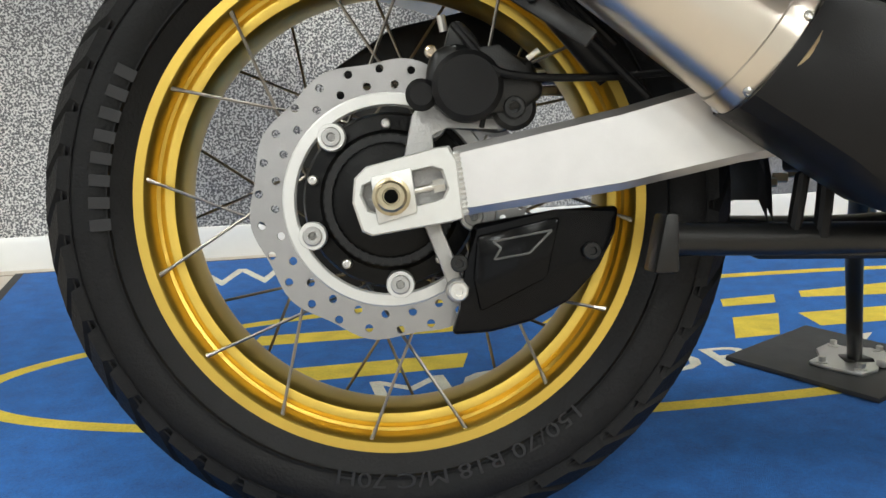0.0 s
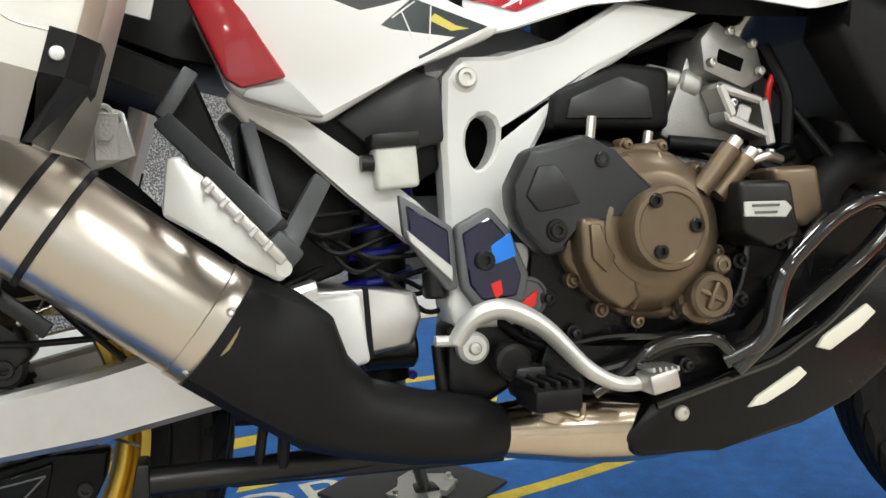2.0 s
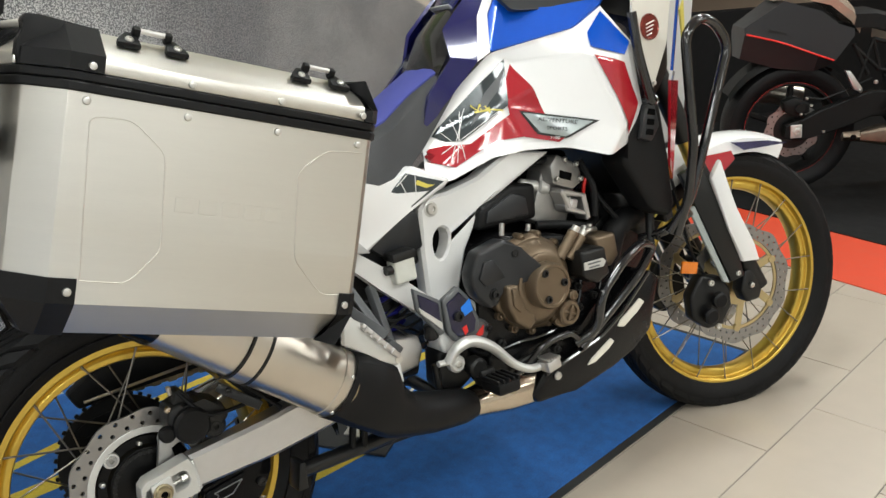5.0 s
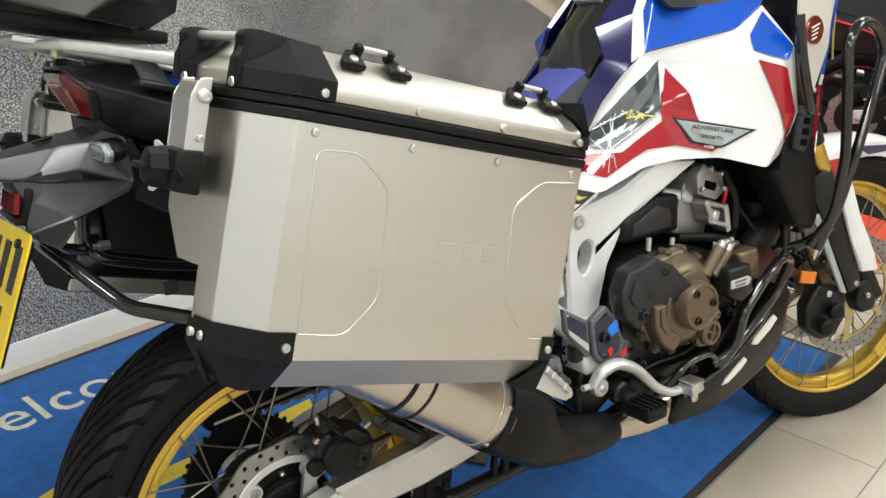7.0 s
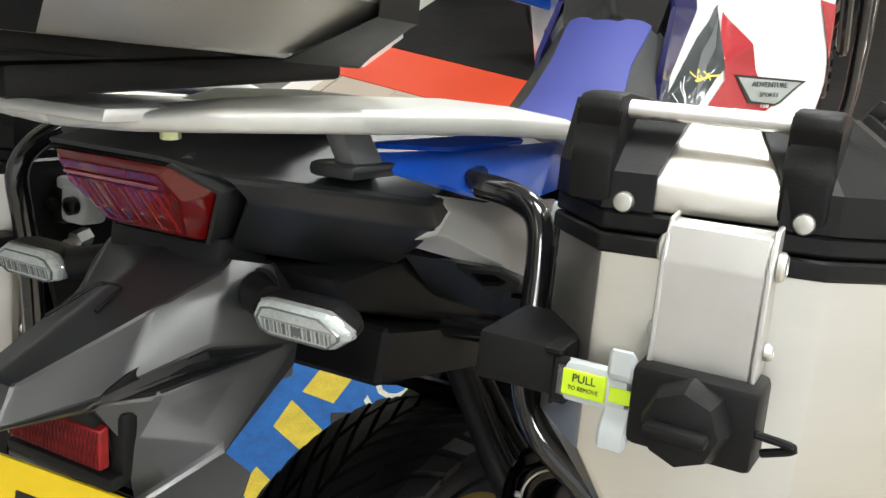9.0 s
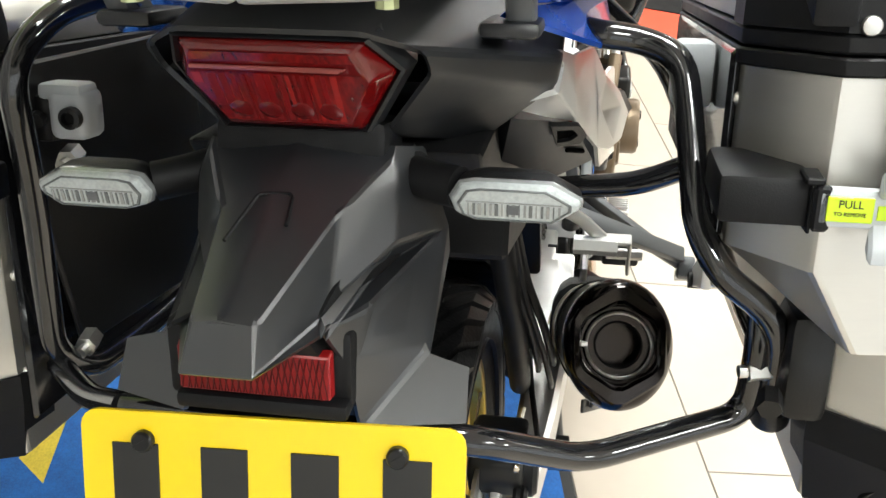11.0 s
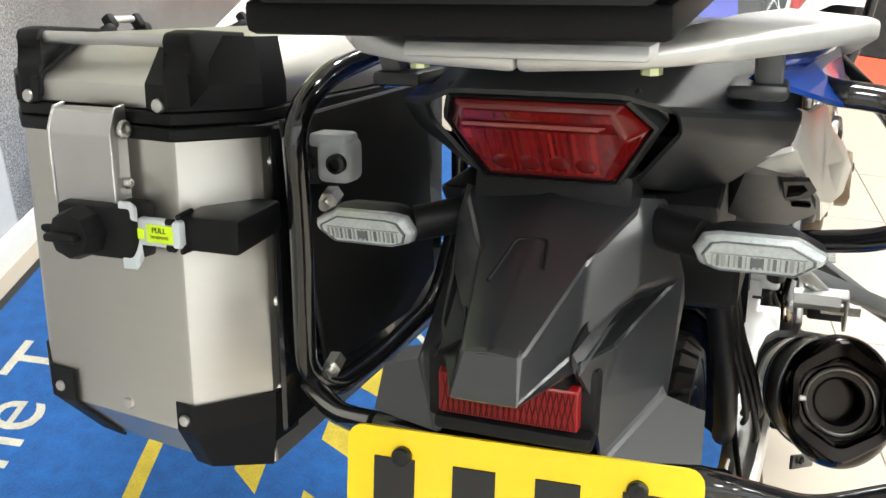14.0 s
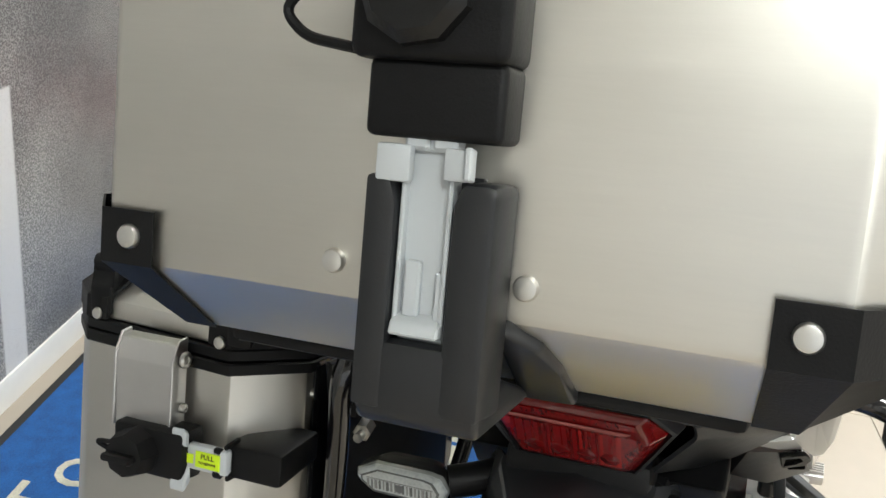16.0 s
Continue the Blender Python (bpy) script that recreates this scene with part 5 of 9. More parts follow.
pannier(-1, 0.0, 0.453, 0.410, 0.300, 0.256, 0.325, 0.371, "brushed aluminium side case with black corners beside the exhaust")
pannier(1, -0.035, 0.512, 0.468, 0.300, 0.254, 0.254, 0.300, "wide brushed aluminium side case with black corners on the rack")


def top_case():
    e = thing("top_case", (-0.56, 0, 1.010), "brushed aluminium top case with black corners and a clasp", "top case", frame_of=RAKE @ Matrix.Translation((0, 0.008, 0)))
    ar, af, yo = -0.754, -0.395, 0.178

    def plan(c, k=0.0, g=0.0, w=0.2):
        q = [(ar + 0.0 + k - g, 0.144 - k * w * 0.3), (ar + 0.040 + k * 0.6 - g, yo - k * w + g), (af - 0.03 - k * 0.6 + g, yo - k * w + g), (af - k * 0.6 + g, 0.150 - k * w * 0.3)]
        return [(a, y, c) for a, y in q] + [(a, -y, c) for a, y in q[::-1]]

    body = loft([plan(1.006, 0.046, 0.0, 0.85), plan(1.039), plan(1.235)])
    bevel(body, 0.004, 2, [q for q in body.edges if q.calc_face_angle(0) > 0.3])
    b = part("case_body", body, ALU, e, "brushed aluminium case", angle=0.3)
    part("gasket", loft([plan(1.2352, 0, 0.004), plan(1.252, 0, 0.004)]), BLACK, e)
    lid = loft([plan(1.2525), plan(1.30), plan(1.315, 0.03)])
    bevel(lid, 0.004, 2, [q for q in lid.edges if q.calc_face_angle(0) > 0.3])
    part("lid", lid, ALU, e, "brushed aluminium lid", angle=0.3)
    part("base_plate", box((-0.503, 0, 0.994), (0.250, 0.196, 0.016), 0.004, 2, (0, -4.5, 0)), BLACK, e, "black plastic mounting plate")
    part("base_riser", box((-0.515, 0, 1.000), (0.225, 0.180, 0.022), 0.003, 2, (0, -4, 0)), SATINBLACK, e)
    part("base_flange", box((-0.64, 0, 1.003), (0.12, 0.236, 0.010), 0.004, 2), BLACK, e)
    for s in (-1, 1):
        # bottom corner guards with a turned strap on the rear face
        g = shell({0: (ar, s * 0.1185, 1.039), 1: (ar, s * 0.1185, 1.062), 2: (ar, s * 0.144, 1.062), 3: (ar + 0.04, s * yo, 1.062), 4: (ar + 0.09, s * yo, 1.062), 5: (ar + 0.09, s * yo, 1.039), 6: (ar + 0.04, s * yo, 1.039), 7: (ar, s * 0.144, 1.039),
                   8: (ar + 0.046, s * 0.1165, 1.006), 9: (ar + 0.046, s * 0.133, 1.006), 10: (ar + 0.068, s * 0.140, 1.006), 11: (ar + 0.11, s * 0.140, 1.006)},
                  [(0, 1, 2, 7), (7, 2, 3, 6), (6, 3, 4, 5), (0, 7, 9, 8), (7, 6, 10, 9), (6, 5, 11, 10)], 0.001, inward=(1, 0, 0))
        bmesh.ops.scale(g, vec=(1.016, 1.016, 1.0), space=Matrix.Translation((0.575, 0, 0)), verts=g.verts)
        part("corner_guard", g, BLACK, e, "black plastic corner guard", angle=0.3)
        gf = shell({0: (af, s * 0.110, 1.030), 1: (af, s * 0.110, 1.075), 2: (af, s * 0.150, 1.075), 3: (af - 0.03, s * yo, 1.075), 4: (af - 0.07, s * yo, 1.075), 5: (af - 0.07, s * yo, 1.032), 6: (af - 0.03, s * yo, 1.032), 7: (af, s * 0.150, 1.032),
                    8: (af - 0.028, s * 0.110, 1.004), 9: (af - 0.028, s * 0.138, 1.004), 10: (af - 0.058, s * 0.139, 1.004), 11: (af - 0.10, s * 0.139, 1.004)},
                   [(0, 1, 2, 7), (7, 2, 3, 6), (6, 3, 4, 5), (0, 7, 9, 8), (7, 6, 10, 9), (6, 5, 11, 10)], 0.001, inward=(-1, 0, 0))
        bmesh.ops.scale(gf, vec=(1.016, 1.016, 1.0), space=Matrix.Translation((0.575, 0, 0)), verts=gf.verts)
        part("corner_guard", gf, BLACK, e, "black plastic corner guard", angle=0.3)
        part("rivet", rivet((ar - 0.003, s * 0.1315, 1.051), (-1, 0, 0), 0.0052, 0.003), BOLT, b)
        part("rivet", rivet((ar, s * 0.038, 1.053), (-1, 0, 0), 0.0048, 0.003), BOLT, b)
        part("rivet", rivet((-0.46, s * yo, 1.052), (0, s, 0), 0.0055, 0.0035), BOLT, b)
    # clasp: black channel, grey lever inside it, lock block above
    f = ar - 0.022
    ch = loft([[(f, 0.0175, c0), (f, 0.0055 + q, c0), (ar, 0.0055 + q, c0), (ar, 0.0185, c0)] for c0, q in ((1.006, 0), (1.080, 0), (1.089, 0.003))])
    ch = bevel(ch, 0.002, 2)
    ch = join(ch, bevel(loft([[(f, -0.0150 - q, c0), (f, -0.0310, c0), (ar, -0.0330, c0), (ar, -0.0150 - q, c0)] for c0, q in ((1.006, 0), (1.080, 0), (1.089, 0.003))]), 0.003, 2))
    ch = join(ch, box((ar - 0.0105, -0.0065, 1.018), (0.022, 0.047, 0.026), 0.003, 2), box((ar - 0.002, -0.006, 1.055), (0.005, 0.03, 0.07), 0.001, 1))
    cl = part("clasp_channel", ch, GREYBLACK, e, "black clasp housing")
    part("clasp_foot", bevel(loft([[(f + 0.001, 0.0165, 1.012), (f + 0.001, -0.031, 1.012), (ar + 0.010, -0.031, 1.016), (ar + 0.010, 0.0175, 1.016)], [(f + 0.001, 0.0165, 1.004), (f + 0.001, -0.031, 1.004), (ar + 0.040, -0.032, 1.006), (ar + 0.040, 0.0175, 1.006)], [(f + 0.006, 0.0150, 0.999), (f + 0.006, -0.030, 0.999), (ar + 0.050, -0.032, 1.000), (ar + 0.050, 0.0175, 1.000)]]), 0.003, 3), GREYBLACK, cl, angle=0.8)
    # dark web beside the foot, lying on the slope of the case
    web = [(-0.028, 1.0405), (-0.034, 1.0395), (-0.044, 1.0330), (-0.049, 1.0220), (-0.052, 1.0040), (-0.028, 1.0030)]
    slope = lambda y, c, o: (ar + (1.039 - c) / 0.033 * 0.046 - 0.58 * o, y, c - 0.81 * o)
    part("clasp_web", bevel(loft([[slope(y, c, o) for y, c in web] for o in (-0.002, 0.005)]), 0.0022, 3), GREYBLACK, cl, angle=0.8)
    lever = join(box((f + 0.010, -0.0047, 1.068), (0.006, 0.0185, 0.074), 0.001, 1), box((f + 0.006, 0.0040, 1.066), (0.006, 0.0018, 0.064), 0.0005, 1), box((f + 0.006, -0.0132, 1.066), (0.006, 0.0018, 0.064), 0.0005, 1))
    lever = join(lever, box((f + 0.006, -0.0012, 1.050), (0.004, 0.006, 0.020), 0.0008, 1), box((f + 0.006, -0.0118, 1.048), (0.004, 0.004, 0.018), 0.0008, 1),
                 prism([(f + 0.010, 1.033), (f - 0.001, 1.034), (f + 0.001, 1.039), (f + 0.010, 1.042)], 0.0045, -0.0140, 0.0008, 1),
                 box((f + 0.002, 0.0075, 1.0935), (0.005, 0.013, 0.013), 0.0012, 2), box((f + 0.002, -0.0155, 1.0945), (0.005, 0.009, 0.011), 0.0012, 2),
                 prism([(f + 0.002, 1.089), (f - 0.004, 1.090), (f - 0.004, 1.101), (f + 0.002, 1.100)], -0.0195, -0.0220, 0.0006, 1))
    part("clasp_lever", lever, GREYLEVER, cl, "pale grey clasp lever")
    part("catch_hook", join(box((f + 0.005, 0.0005, 1.1035), (0.005, 0.009, 0.010), 0.0012, 1), box((f + 0.005, -0.0100, 1.1035), (0.005, 0.009, 0.010), 0.0012, 1), box((f + 0.006, -0.0047, 1.101), (0.003, 0.016, 0.006), 0.0008, 1)), GREYLEVER, cl)
    lk = part("lock_block", join(box((ar - 0.010, -0.0055, 1.1155), (0.024, 0.0500, 0.027), 0.003, 3), box((ar - 0.012, -0.0030, 1.163), (0.030, 0.0570, 0.070), 0.004, 3)), BLACK, e, "black lock block")
    part("lock_face", lathe([(0.0205, 0), (0.0200, 0.006), (0.016, 0.010), (0.004, 0.011)], (ar - 0.026, 0.001, 1.152), (-1, 0, 0), 9), SATINBLACK, lk)
    part("lock_grip", box((ar - 0.039, 0.001, 1.152), (0.010, 0.030, 0.007), 0.002, 2), BLACK, lk)
    part("key_strap", tube([(ar - 0.02, 0.024, 1.131), (ar - 0.022, 0.045, 1.134), (ar - 0.022, 0.054, 1.143), (ar - 0.022, 0.046, 1.151), (ar - 0.02, 0.024, 1.153)], 0.0020, 0.010, 8), BLACK, lk)
    return e


top_case()

# ---------------------------------------------------------------- tail, lamps, plate and racks
# grab rail and rear carrier plate
PALEPLATE = material("pale_silver_casting", (0.74, 0.74, 0.73), 0.40, 0.4, 0.04, 60, 0.05, 400)
ZINC = material("yellow_zinc_plate", (0.62, 0.66, 0.36), 0.34, 0.6, 0.15, 120)
rail = bmesh.new()
for s in (-1, 1):
    secs = []
    for xi, yi, xo, yo, dz, th in ((-0.215, 0.0, -0.258, 0.0, 0, 0.010), (-0.213, 0.052, -0.255, 0.064, 0.004, 0.011), (-0.190, 0.082, -0.228, 0.106, 0.011, 0.0145), (-0.130, 0.101, -0.154, 0.150, 0.016, 0.016), (-0.03, 0.126, -0.045, 0.184, 0.019, 0.017),
                                   (0.05, 0.142, 0.050, 0.197, 0.016, 0.017), (0.115, 0.140, 0.130, 0.186, 0.0, 0.016), (0.19, 0.120, 0.21, 0.150, -0.018, 0.014)):
        zi, zo = 1.009 - 0.283 * xi + dz, 1.003 - 0.283 * xo + dz
        secs.append([Vector((xi, s * yi, zi)), Vector((xo, s * yo, zo)), Vector((xo, s * yo, zo - th)), Vector((xi, s * yi, zi - th))])
    b = loft(secs)
    bevel(b, 0.0045, 3, [q for q in b.edges if q.calc_face_angle(0) > 0.7])
    rail = join(rail, b)
gr = part("grab_rail", rail, SILVER, bike, "silver cast grab rail")
part("carrier_plate", join(prism([(-0.22, 1.062), (-0.22, 1.070), (0.04, 0.998), (0.04, 0.990)], -0.085, 0.085, 0.003, 2), prism([(-0.276, 1.080), (-0.272, 1.0875), (-0.205, 1.0705), (-0.205, 1.062)], -0.072, 0.055, 0.0025, 2)), PALEPLATE, gr, "pale silver carrier plate")
for s in (-1, 1):
    part("rail_leg", prism([(-0.155, 1.052), (-0.125, 1.044), (-0.105, 1.006), (-0.140, 1.012)], s * 0.115, s * 0.132, 0.005, 2), GREY, gr)
    part("rail_boot", box((-0.122, s * 0.118, 1.012), (0.060, 0.036, 0.010), 0.004, 2, (0, 15, 0)), GREYBLACK, gr)
    part("rail_bolt", rod((-0.225, s * 0.066, 1.070), (-0.227, s * 0.066, 1.057), 0.006, n=8), ZINC, gr)

# black tail cowl
V = {}
for s, k in ((-1, "r"), (1, "l")):
    V.update({k + "a": (-0.222, s * 0.050, 1.0430), k + "b": (-0.200, s * 0.078, 1.026), k + "c": (-0.078, s * 0.147, 0.976), k + "d": (0.05, s * 0.146, 0.975), k + "e": (-0.186, s * 0.080, 1.006), k + "f": (-0.064, s * 0.143, 0.949),
              k + "g": (-0.036, s * 0.104, 0.921), k + "h": (-0.178, s * 0.050, 0.964), k + "i": (-0.062, s * 0.088, 0.903), k + "j": (-0.02, s * 0.080, 0.890), k + "k": (0.10, s * 0.11, 0.99), k + "m": (-0.06, s * 0.06, 1.035)})
F = []
for k in "rl":
    F += [(k + "a", k + "b", k + "c", k + "m"), (k + "c", k + "d", k + "k", k + "m"), (k + "b", k + "e", k + "f", k + "c"), (k + "c", k + "f", k + "d"), (k + "e", k + "h", k + "i", k + "f"), (k + "f", k + "i", k + "j", k + "g")]
F += [("ra", "rm", "lm", "la"), ("rm", "rk", "lk", "lm"), ("rh", "lh", "li", "ri"), ("ri", "li", "lj", "rj")]
part("tail_cowl", shell({k: Vector(p) for k, p in V.items()}, F, 0.003, 0.004, 2), GREYBLACK, bike, "textured black tail cowl", angle=0.25)
PALESILVER = material("pale_silver_paint", (0.70, 0.70, 0.68), 0.35, 0.3, 0.04, 40)
# silver-grey panel and blue tips at the sides of the tail
for s in (-1, 1):
    P = lambda x, y, z: (x, s * y, z)
    if s < 0:
        side = part("tail_side_panel", shell({"t0": P(-0.071, 0.145, 0.979), "t1": P(-0.013, 0.153, 0.953), "t2": P(0.100, 0.170, 0.893), "e": P(0.150, 0.181, 0.870), "e2": P(0.201, 0.195, 0.834), "f": P(0.246, 0.207, 0.791), "g": P(0.225, 0.201, 0.770), "h": P(0.173, 0.188, 0.784),
                                              "d": P(0.130, 0.176, 0.807), "b": P(0.007, 0.157, 0.893), "m": P(-0.054, 0.147, 0.939), "c": P(-0.054, 0.147, 0.960), "u": P(0.133, 0.179, 0.872), "v": P(0.207, 0.198, 0.816), "w": P(0.182, 0.192, 0.788), "x": P(0.115, 0.174, 0.862), "q": P(0.160, 0.176, 0.830),
                                              "n": P(-0.072, 0.145, 0.948), "a": P(-0.071, 0.110, 0.936), "l": P(-0.035, 0.136, 0.913)},
                                             [("t0", "t1", "b", "m", "c"), ("t1", "t2", "d", "b"), ("t2", "e", "u", "x"), ("e", "e2", "v", "u"), ("e2", "f", "g", "w", "v"), ("t2", "x", "w", "h", "d"), ("w", "g", "h"), ("u", "v", "q"), ("v", "w", "q"), ("w", "x", "q"), ("x", "u", "q"), ("c", "m", "n"), ("a", "n", "m"), ("a", "m", "b", "l")],
                                             0.004, 0.002, 2, inward=(0, -s, 0)), PALESILVER, bike, "pale silver faceted tail side panel", angle=0.3)
        part("white_under_panel", shell({0: P(0.140, 0.172, 0.866), 1: P(0.205, 0.186, 0.858), 2: P(0.282, 0.190, 0.825), 3: P(0.262, 0.196, 0.737), 4: P(0.176, 0.180, 0.762), 5: P(0.150, 0.176, 0.800)}, [(0, 1, 2, 3, 4, 5)], 0.004, 0.002, 1, inward=(0, -s, 0)), WHITE, side, "white panel below the tail")
        inner = part("tail_inner_panel", loft([[(x + dx, y + dy, z) for x, y, z in ((-0.066, -0.112, 0.925), (-0.033, -0.135, 0.909), (0.005, -0.155, 0.889), (0.095, -0.172, 0.812), (0.085, -0.135, 0.795), (-0.010, -0.100, 0.862))] for dx, dy in ((0.0, 0.0), (0.022, 0.016))]), GREYBLACK, bike, "charcoal inner tail panel")
        lip = [(-0.031, -0.136, 0.909), (0.001, -0.157, 0.895), (0.024, -0.163, 0.876), (0.029, -0.158, 0.866), (0.008, -0.140, 0.873)]
        mouth = [(-0.017, -0.140, 0.899), (0.000, -0.152, 0.892), (0.013, -0.156, 0.881), (0.013, -0.150, 0.876), (0.002, -0.140, 0.879)]
        out = Vector((-0.617, -0.503, -0.606)) * -1
        part("vent_frame", loft([[Vector(p) - out * 0.002 for p in lip], [Vector(p) - out * 0.006 for p in lip], [Vector(p) - out * 0.006 for p in mouth], [Vector(p) + out * 0.002 for p in mouth]], False), BLACK, inner, "six-cornered black vent surround")
        part("vent_back", loft([[Vector(p) - out * h for p in mouth] for h in (0.001, 0.0025)]), HOLLOW, inner)
        part("panel_slot", rod((0.039, -0.150, 0.849), (0.060, -0.163, 0.838), 0.0022, n=8), HOLLOW, inner)
    part("blue_tail_fin", shell({0: (-0.137, s * 0.114, 1.026), 1: (-0.040, s * 0.150, 1.003), 2: (0.080, s * 0.172, 0.976), 3: (0.200, s * 0.165, 0.945), 4: (0.19, s * 0.176, 0.915), 5: (0.030, s * 0.181, 0.948), 6: (-0.062, s * 0.174, 0.980)},
                               [(0, 1, 6), (1, 2, 5, 6), (2, 3, 4, 5)], 0.004, 0.002, 2, inward=(0, -s, 0)), BLUE, bike, "blue tail fin", angle=0.3)
    part("blue_tail_blade", shell({0: (-0.120, s * 0.118, 1.0285), 1: (0.02, s * 0.160, 1.000), 2: (0.025, s * 0.168, 0.993), 3: (-0.055, s * 0.150, 1.0095)}, [(0, 1, 2, 3)], 0.004, 0, 1, inward=(0, -s, -1)), BLUE, bike, "narrow blue blade over the tail fin", angle=0.3)
# red rear section of the side panel and the pillion seat
PIL = ((-0.02, 0.105, 0.985, 0.05), (0.02, 0.125, 0.985, 0.055), (0.16, 0.130, 0.955, 0.06), (0.30, 0.128, 0.915, 0.06), (0.375, 0.115, 0.895, 0.055))
ps = part("pillion_seat", loft([[(x, y * w, z0 + h * math.cos(y * 1.35) - 0.05) for y in np.linspace(-1, 1, 9)] + [(x, -y * w * 0.94, z0 - 0.055) for y in np.linspace(-1, 1, 9)] for x, w, z0, h in PIL]), SEATBLACK, bike, "black and blue vinyl pillion seat", angle=0.7)
part("pillion_top", loft([[(x, y * w, z0 + h * math.cos(y * 1.35) - 0.047) for y in np.linspace(-0.62, 0.62, 9)] + [(x, -y * w, z0 + h * math.cos(y * 1.35) - 0.056) for y in np.linspace(-0.62, 0.62, 9)] for x, w, z0, h in PIL]), SEATBLUE, ps, "blue vinyl top", angle=0.7)

# tail lamp: a six-cornered lens leaning back, a pale band over the streaked diode panel
lampo = [(0.050, 1.036, -0.220), (-0.050, 1.036, -0.220), (-0.0625, 1.012, -0.196), (-0.040, 0.973, -0.190), (0.042, 0.973, -0.190), (0.0625, 1.012, -0.196)]
lampf = [(0.044, 1.031, -0.2230), (-0.044, 1.031, -0.2230), (-0.051, 1.012, -0.2148), (-0.035, 0.979, -0.2002), (0.036, 0.979, -0.2002), (0.051, 1.012, -0.2148)]
lx = lambda z, o=0.0: -0.2000 - (z - 0.979) * 0.442 - o


def lamp_ring(k, dx):
    """The lens outline grown by k about its middle and moved forward by dx."""
    return [(x + dx, y * k, 1.006 + (z - 1.006) * k) for y, z, x in lampo]


def lamp_panel(pts, o, d=0.0012):
    """A thin plate on the lens through (y, z) corners."""
    return loft([[(lx(z, o), y, z) for y, z in pts], [(lx(z, o + d), y, z) for y, z in pts]])


lamp = part("tail_lamp", bevel(loft([lamp_ring(1.0, 0.030), lamp_ring(1.0, 0.0), [(x, y, z) for y, z, x in lampf]]), 0.0022, 2), DARKRED, bike, "dark red tail lamp lens", angle=0.3)
part("lamp_bezel", loft([lamp_ring(1.0, 0.004), lamp_ring(1.03, -0.0010), lamp_ring(1.07, 0.0005), lamp_ring(1.14, 0.012), lamp_ring(1.05, 0.040)], False), GREYBLACK, lamp, "charcoal bezel round the lens")
part("diode_panel", lamp_panel([(-0.047, 1.0165), (-0.049, 1.011), (-0.035, 0.9815), (0.036, 0.9815), (0.049, 1.011), (0.047, 1.0165)], -0.0004), REDLED, lamp, "streaked red diode panel")
part("upper_panel", lamp_panel([(-0.043, 1.0300), (-0.045, 1.0245), (0.045, 1.0245), (0.043, 1.0300)], -0.0004), REDLED, lamp)
part("lens_band", bevel(lamp_panel([(-0.036, 1.0178), (0.047, 1.0185), (0.046, 1.0215), (-0.041, 1.0215)], 0.0, 0.0022), 0.0008, 1), REDBAND, lamp, "pale band across the lens")
bars = random.Random(5)
y = -0.046
while y < 0.044:
    w = bars.uniform(0.0016, 0.0052)
    low = 0.983 + max(0.0, (max(abs(y), abs(y + w)) - 0.034) * 2.0)
    part("diode_bar", lamp_panel([(y, 1.0155), (y, low), (y + w, low), (y + w, 1.0155)], 0.0004, 0.0006), bars.choice((REDLENS, REDBAR, REDLED)), lamp)
    y += w + bars.uniform(0.0010, 0.0034)
for y in (-0.026, -0.0095, 0.009, 0.026):
    part("led_cell", lathe([(0.0072, 0), (0.0062, 0.0006), (0.002, 0.0007)], (lx(0.990, 0.0006), y, 0.990), (-1, 0, -0.44), 18), DARKRED, lamp)
for y in (-0.0175, 0.0, 0.0175):
    part("lens_rib", rod((lx(0.983, 0.0010), y, 0.983), (lx(1.015, 0.0010), y, 1.015), 0.0009, n=6), DARKRED, lamp)

# plate carrier: a beak over the reflector, with a side flank each way
CARRIER = material("satin_charcoal_plastic", (0.014, 0.015, 0.017), 0.31, 0, 0.06, 60, 0.02, 900, spec=1.0, rvary=0.05)
V = {"t0": (-0.188, 0.0, 0.964), "b0": (-0.330, 0.0, 0.939)}
for s, k in ((-1, "r"), (1, "l")):
    V.update({k + "n": (-0.190, s * 0.056, 0.958), k + "o": (-0.202, s * 0.061, 0.946), k + "2": (-0.219, s * 0.061, 0.914), k + "3": (-0.236, s * 0.034, 0.946), k + "4": (-0.275, s * 0.034, 0.906), k + "p": (-0.326, s * 0.0175, 0.937), k + "q": (-0.345, s * 0.0185, 0.918),
              k + "a": (-0.165, s * 0.081, 0.894), k + "b": (-0.208, s * 0.050, 0.893), k + "c": (-0.294, s * 0.041, 0.909), k + "d": (-0.262, s * 0.056, 0.902), k + "8": (-0.160, s * 0.068, 0.950), k + "9": (-0.241, s * 0.082, 0.858), k + "w": (-0.283, s * 0.049, 0.880),
              k + "B": (-0.248, s * 0.107, 0.851), k + "C": (-0.270, s * 0.108, 0.828), k + "D": (-0.294, s * 0.052, 0.840), k + "7": (-0.170, s * 0.084, 0.880)})
F = [("t0", "rn", "r3", "rp", "b0"), ("t0", "ln", "l3", "lp", "b0")]
for k in "rl":
    F += [tuple(k + c for c in f) for f in ("no3", "o243", "34qp", "n8o", "8ao", "oa2", "ab2", "2bc4", "adcb", "a9wd", "dwc", "4cq", "a79", "9BCD", "9Dw")]
F += [("b0", "rp", "rq", "lq", "lp")]
holder = part("plate_carrier", shell({k: Vector(p) for k, p in V.items()}, F, 0.003, 0.003, 2), CARRIER, bike, "sculpted satin black plate carrier", angle=0.2)
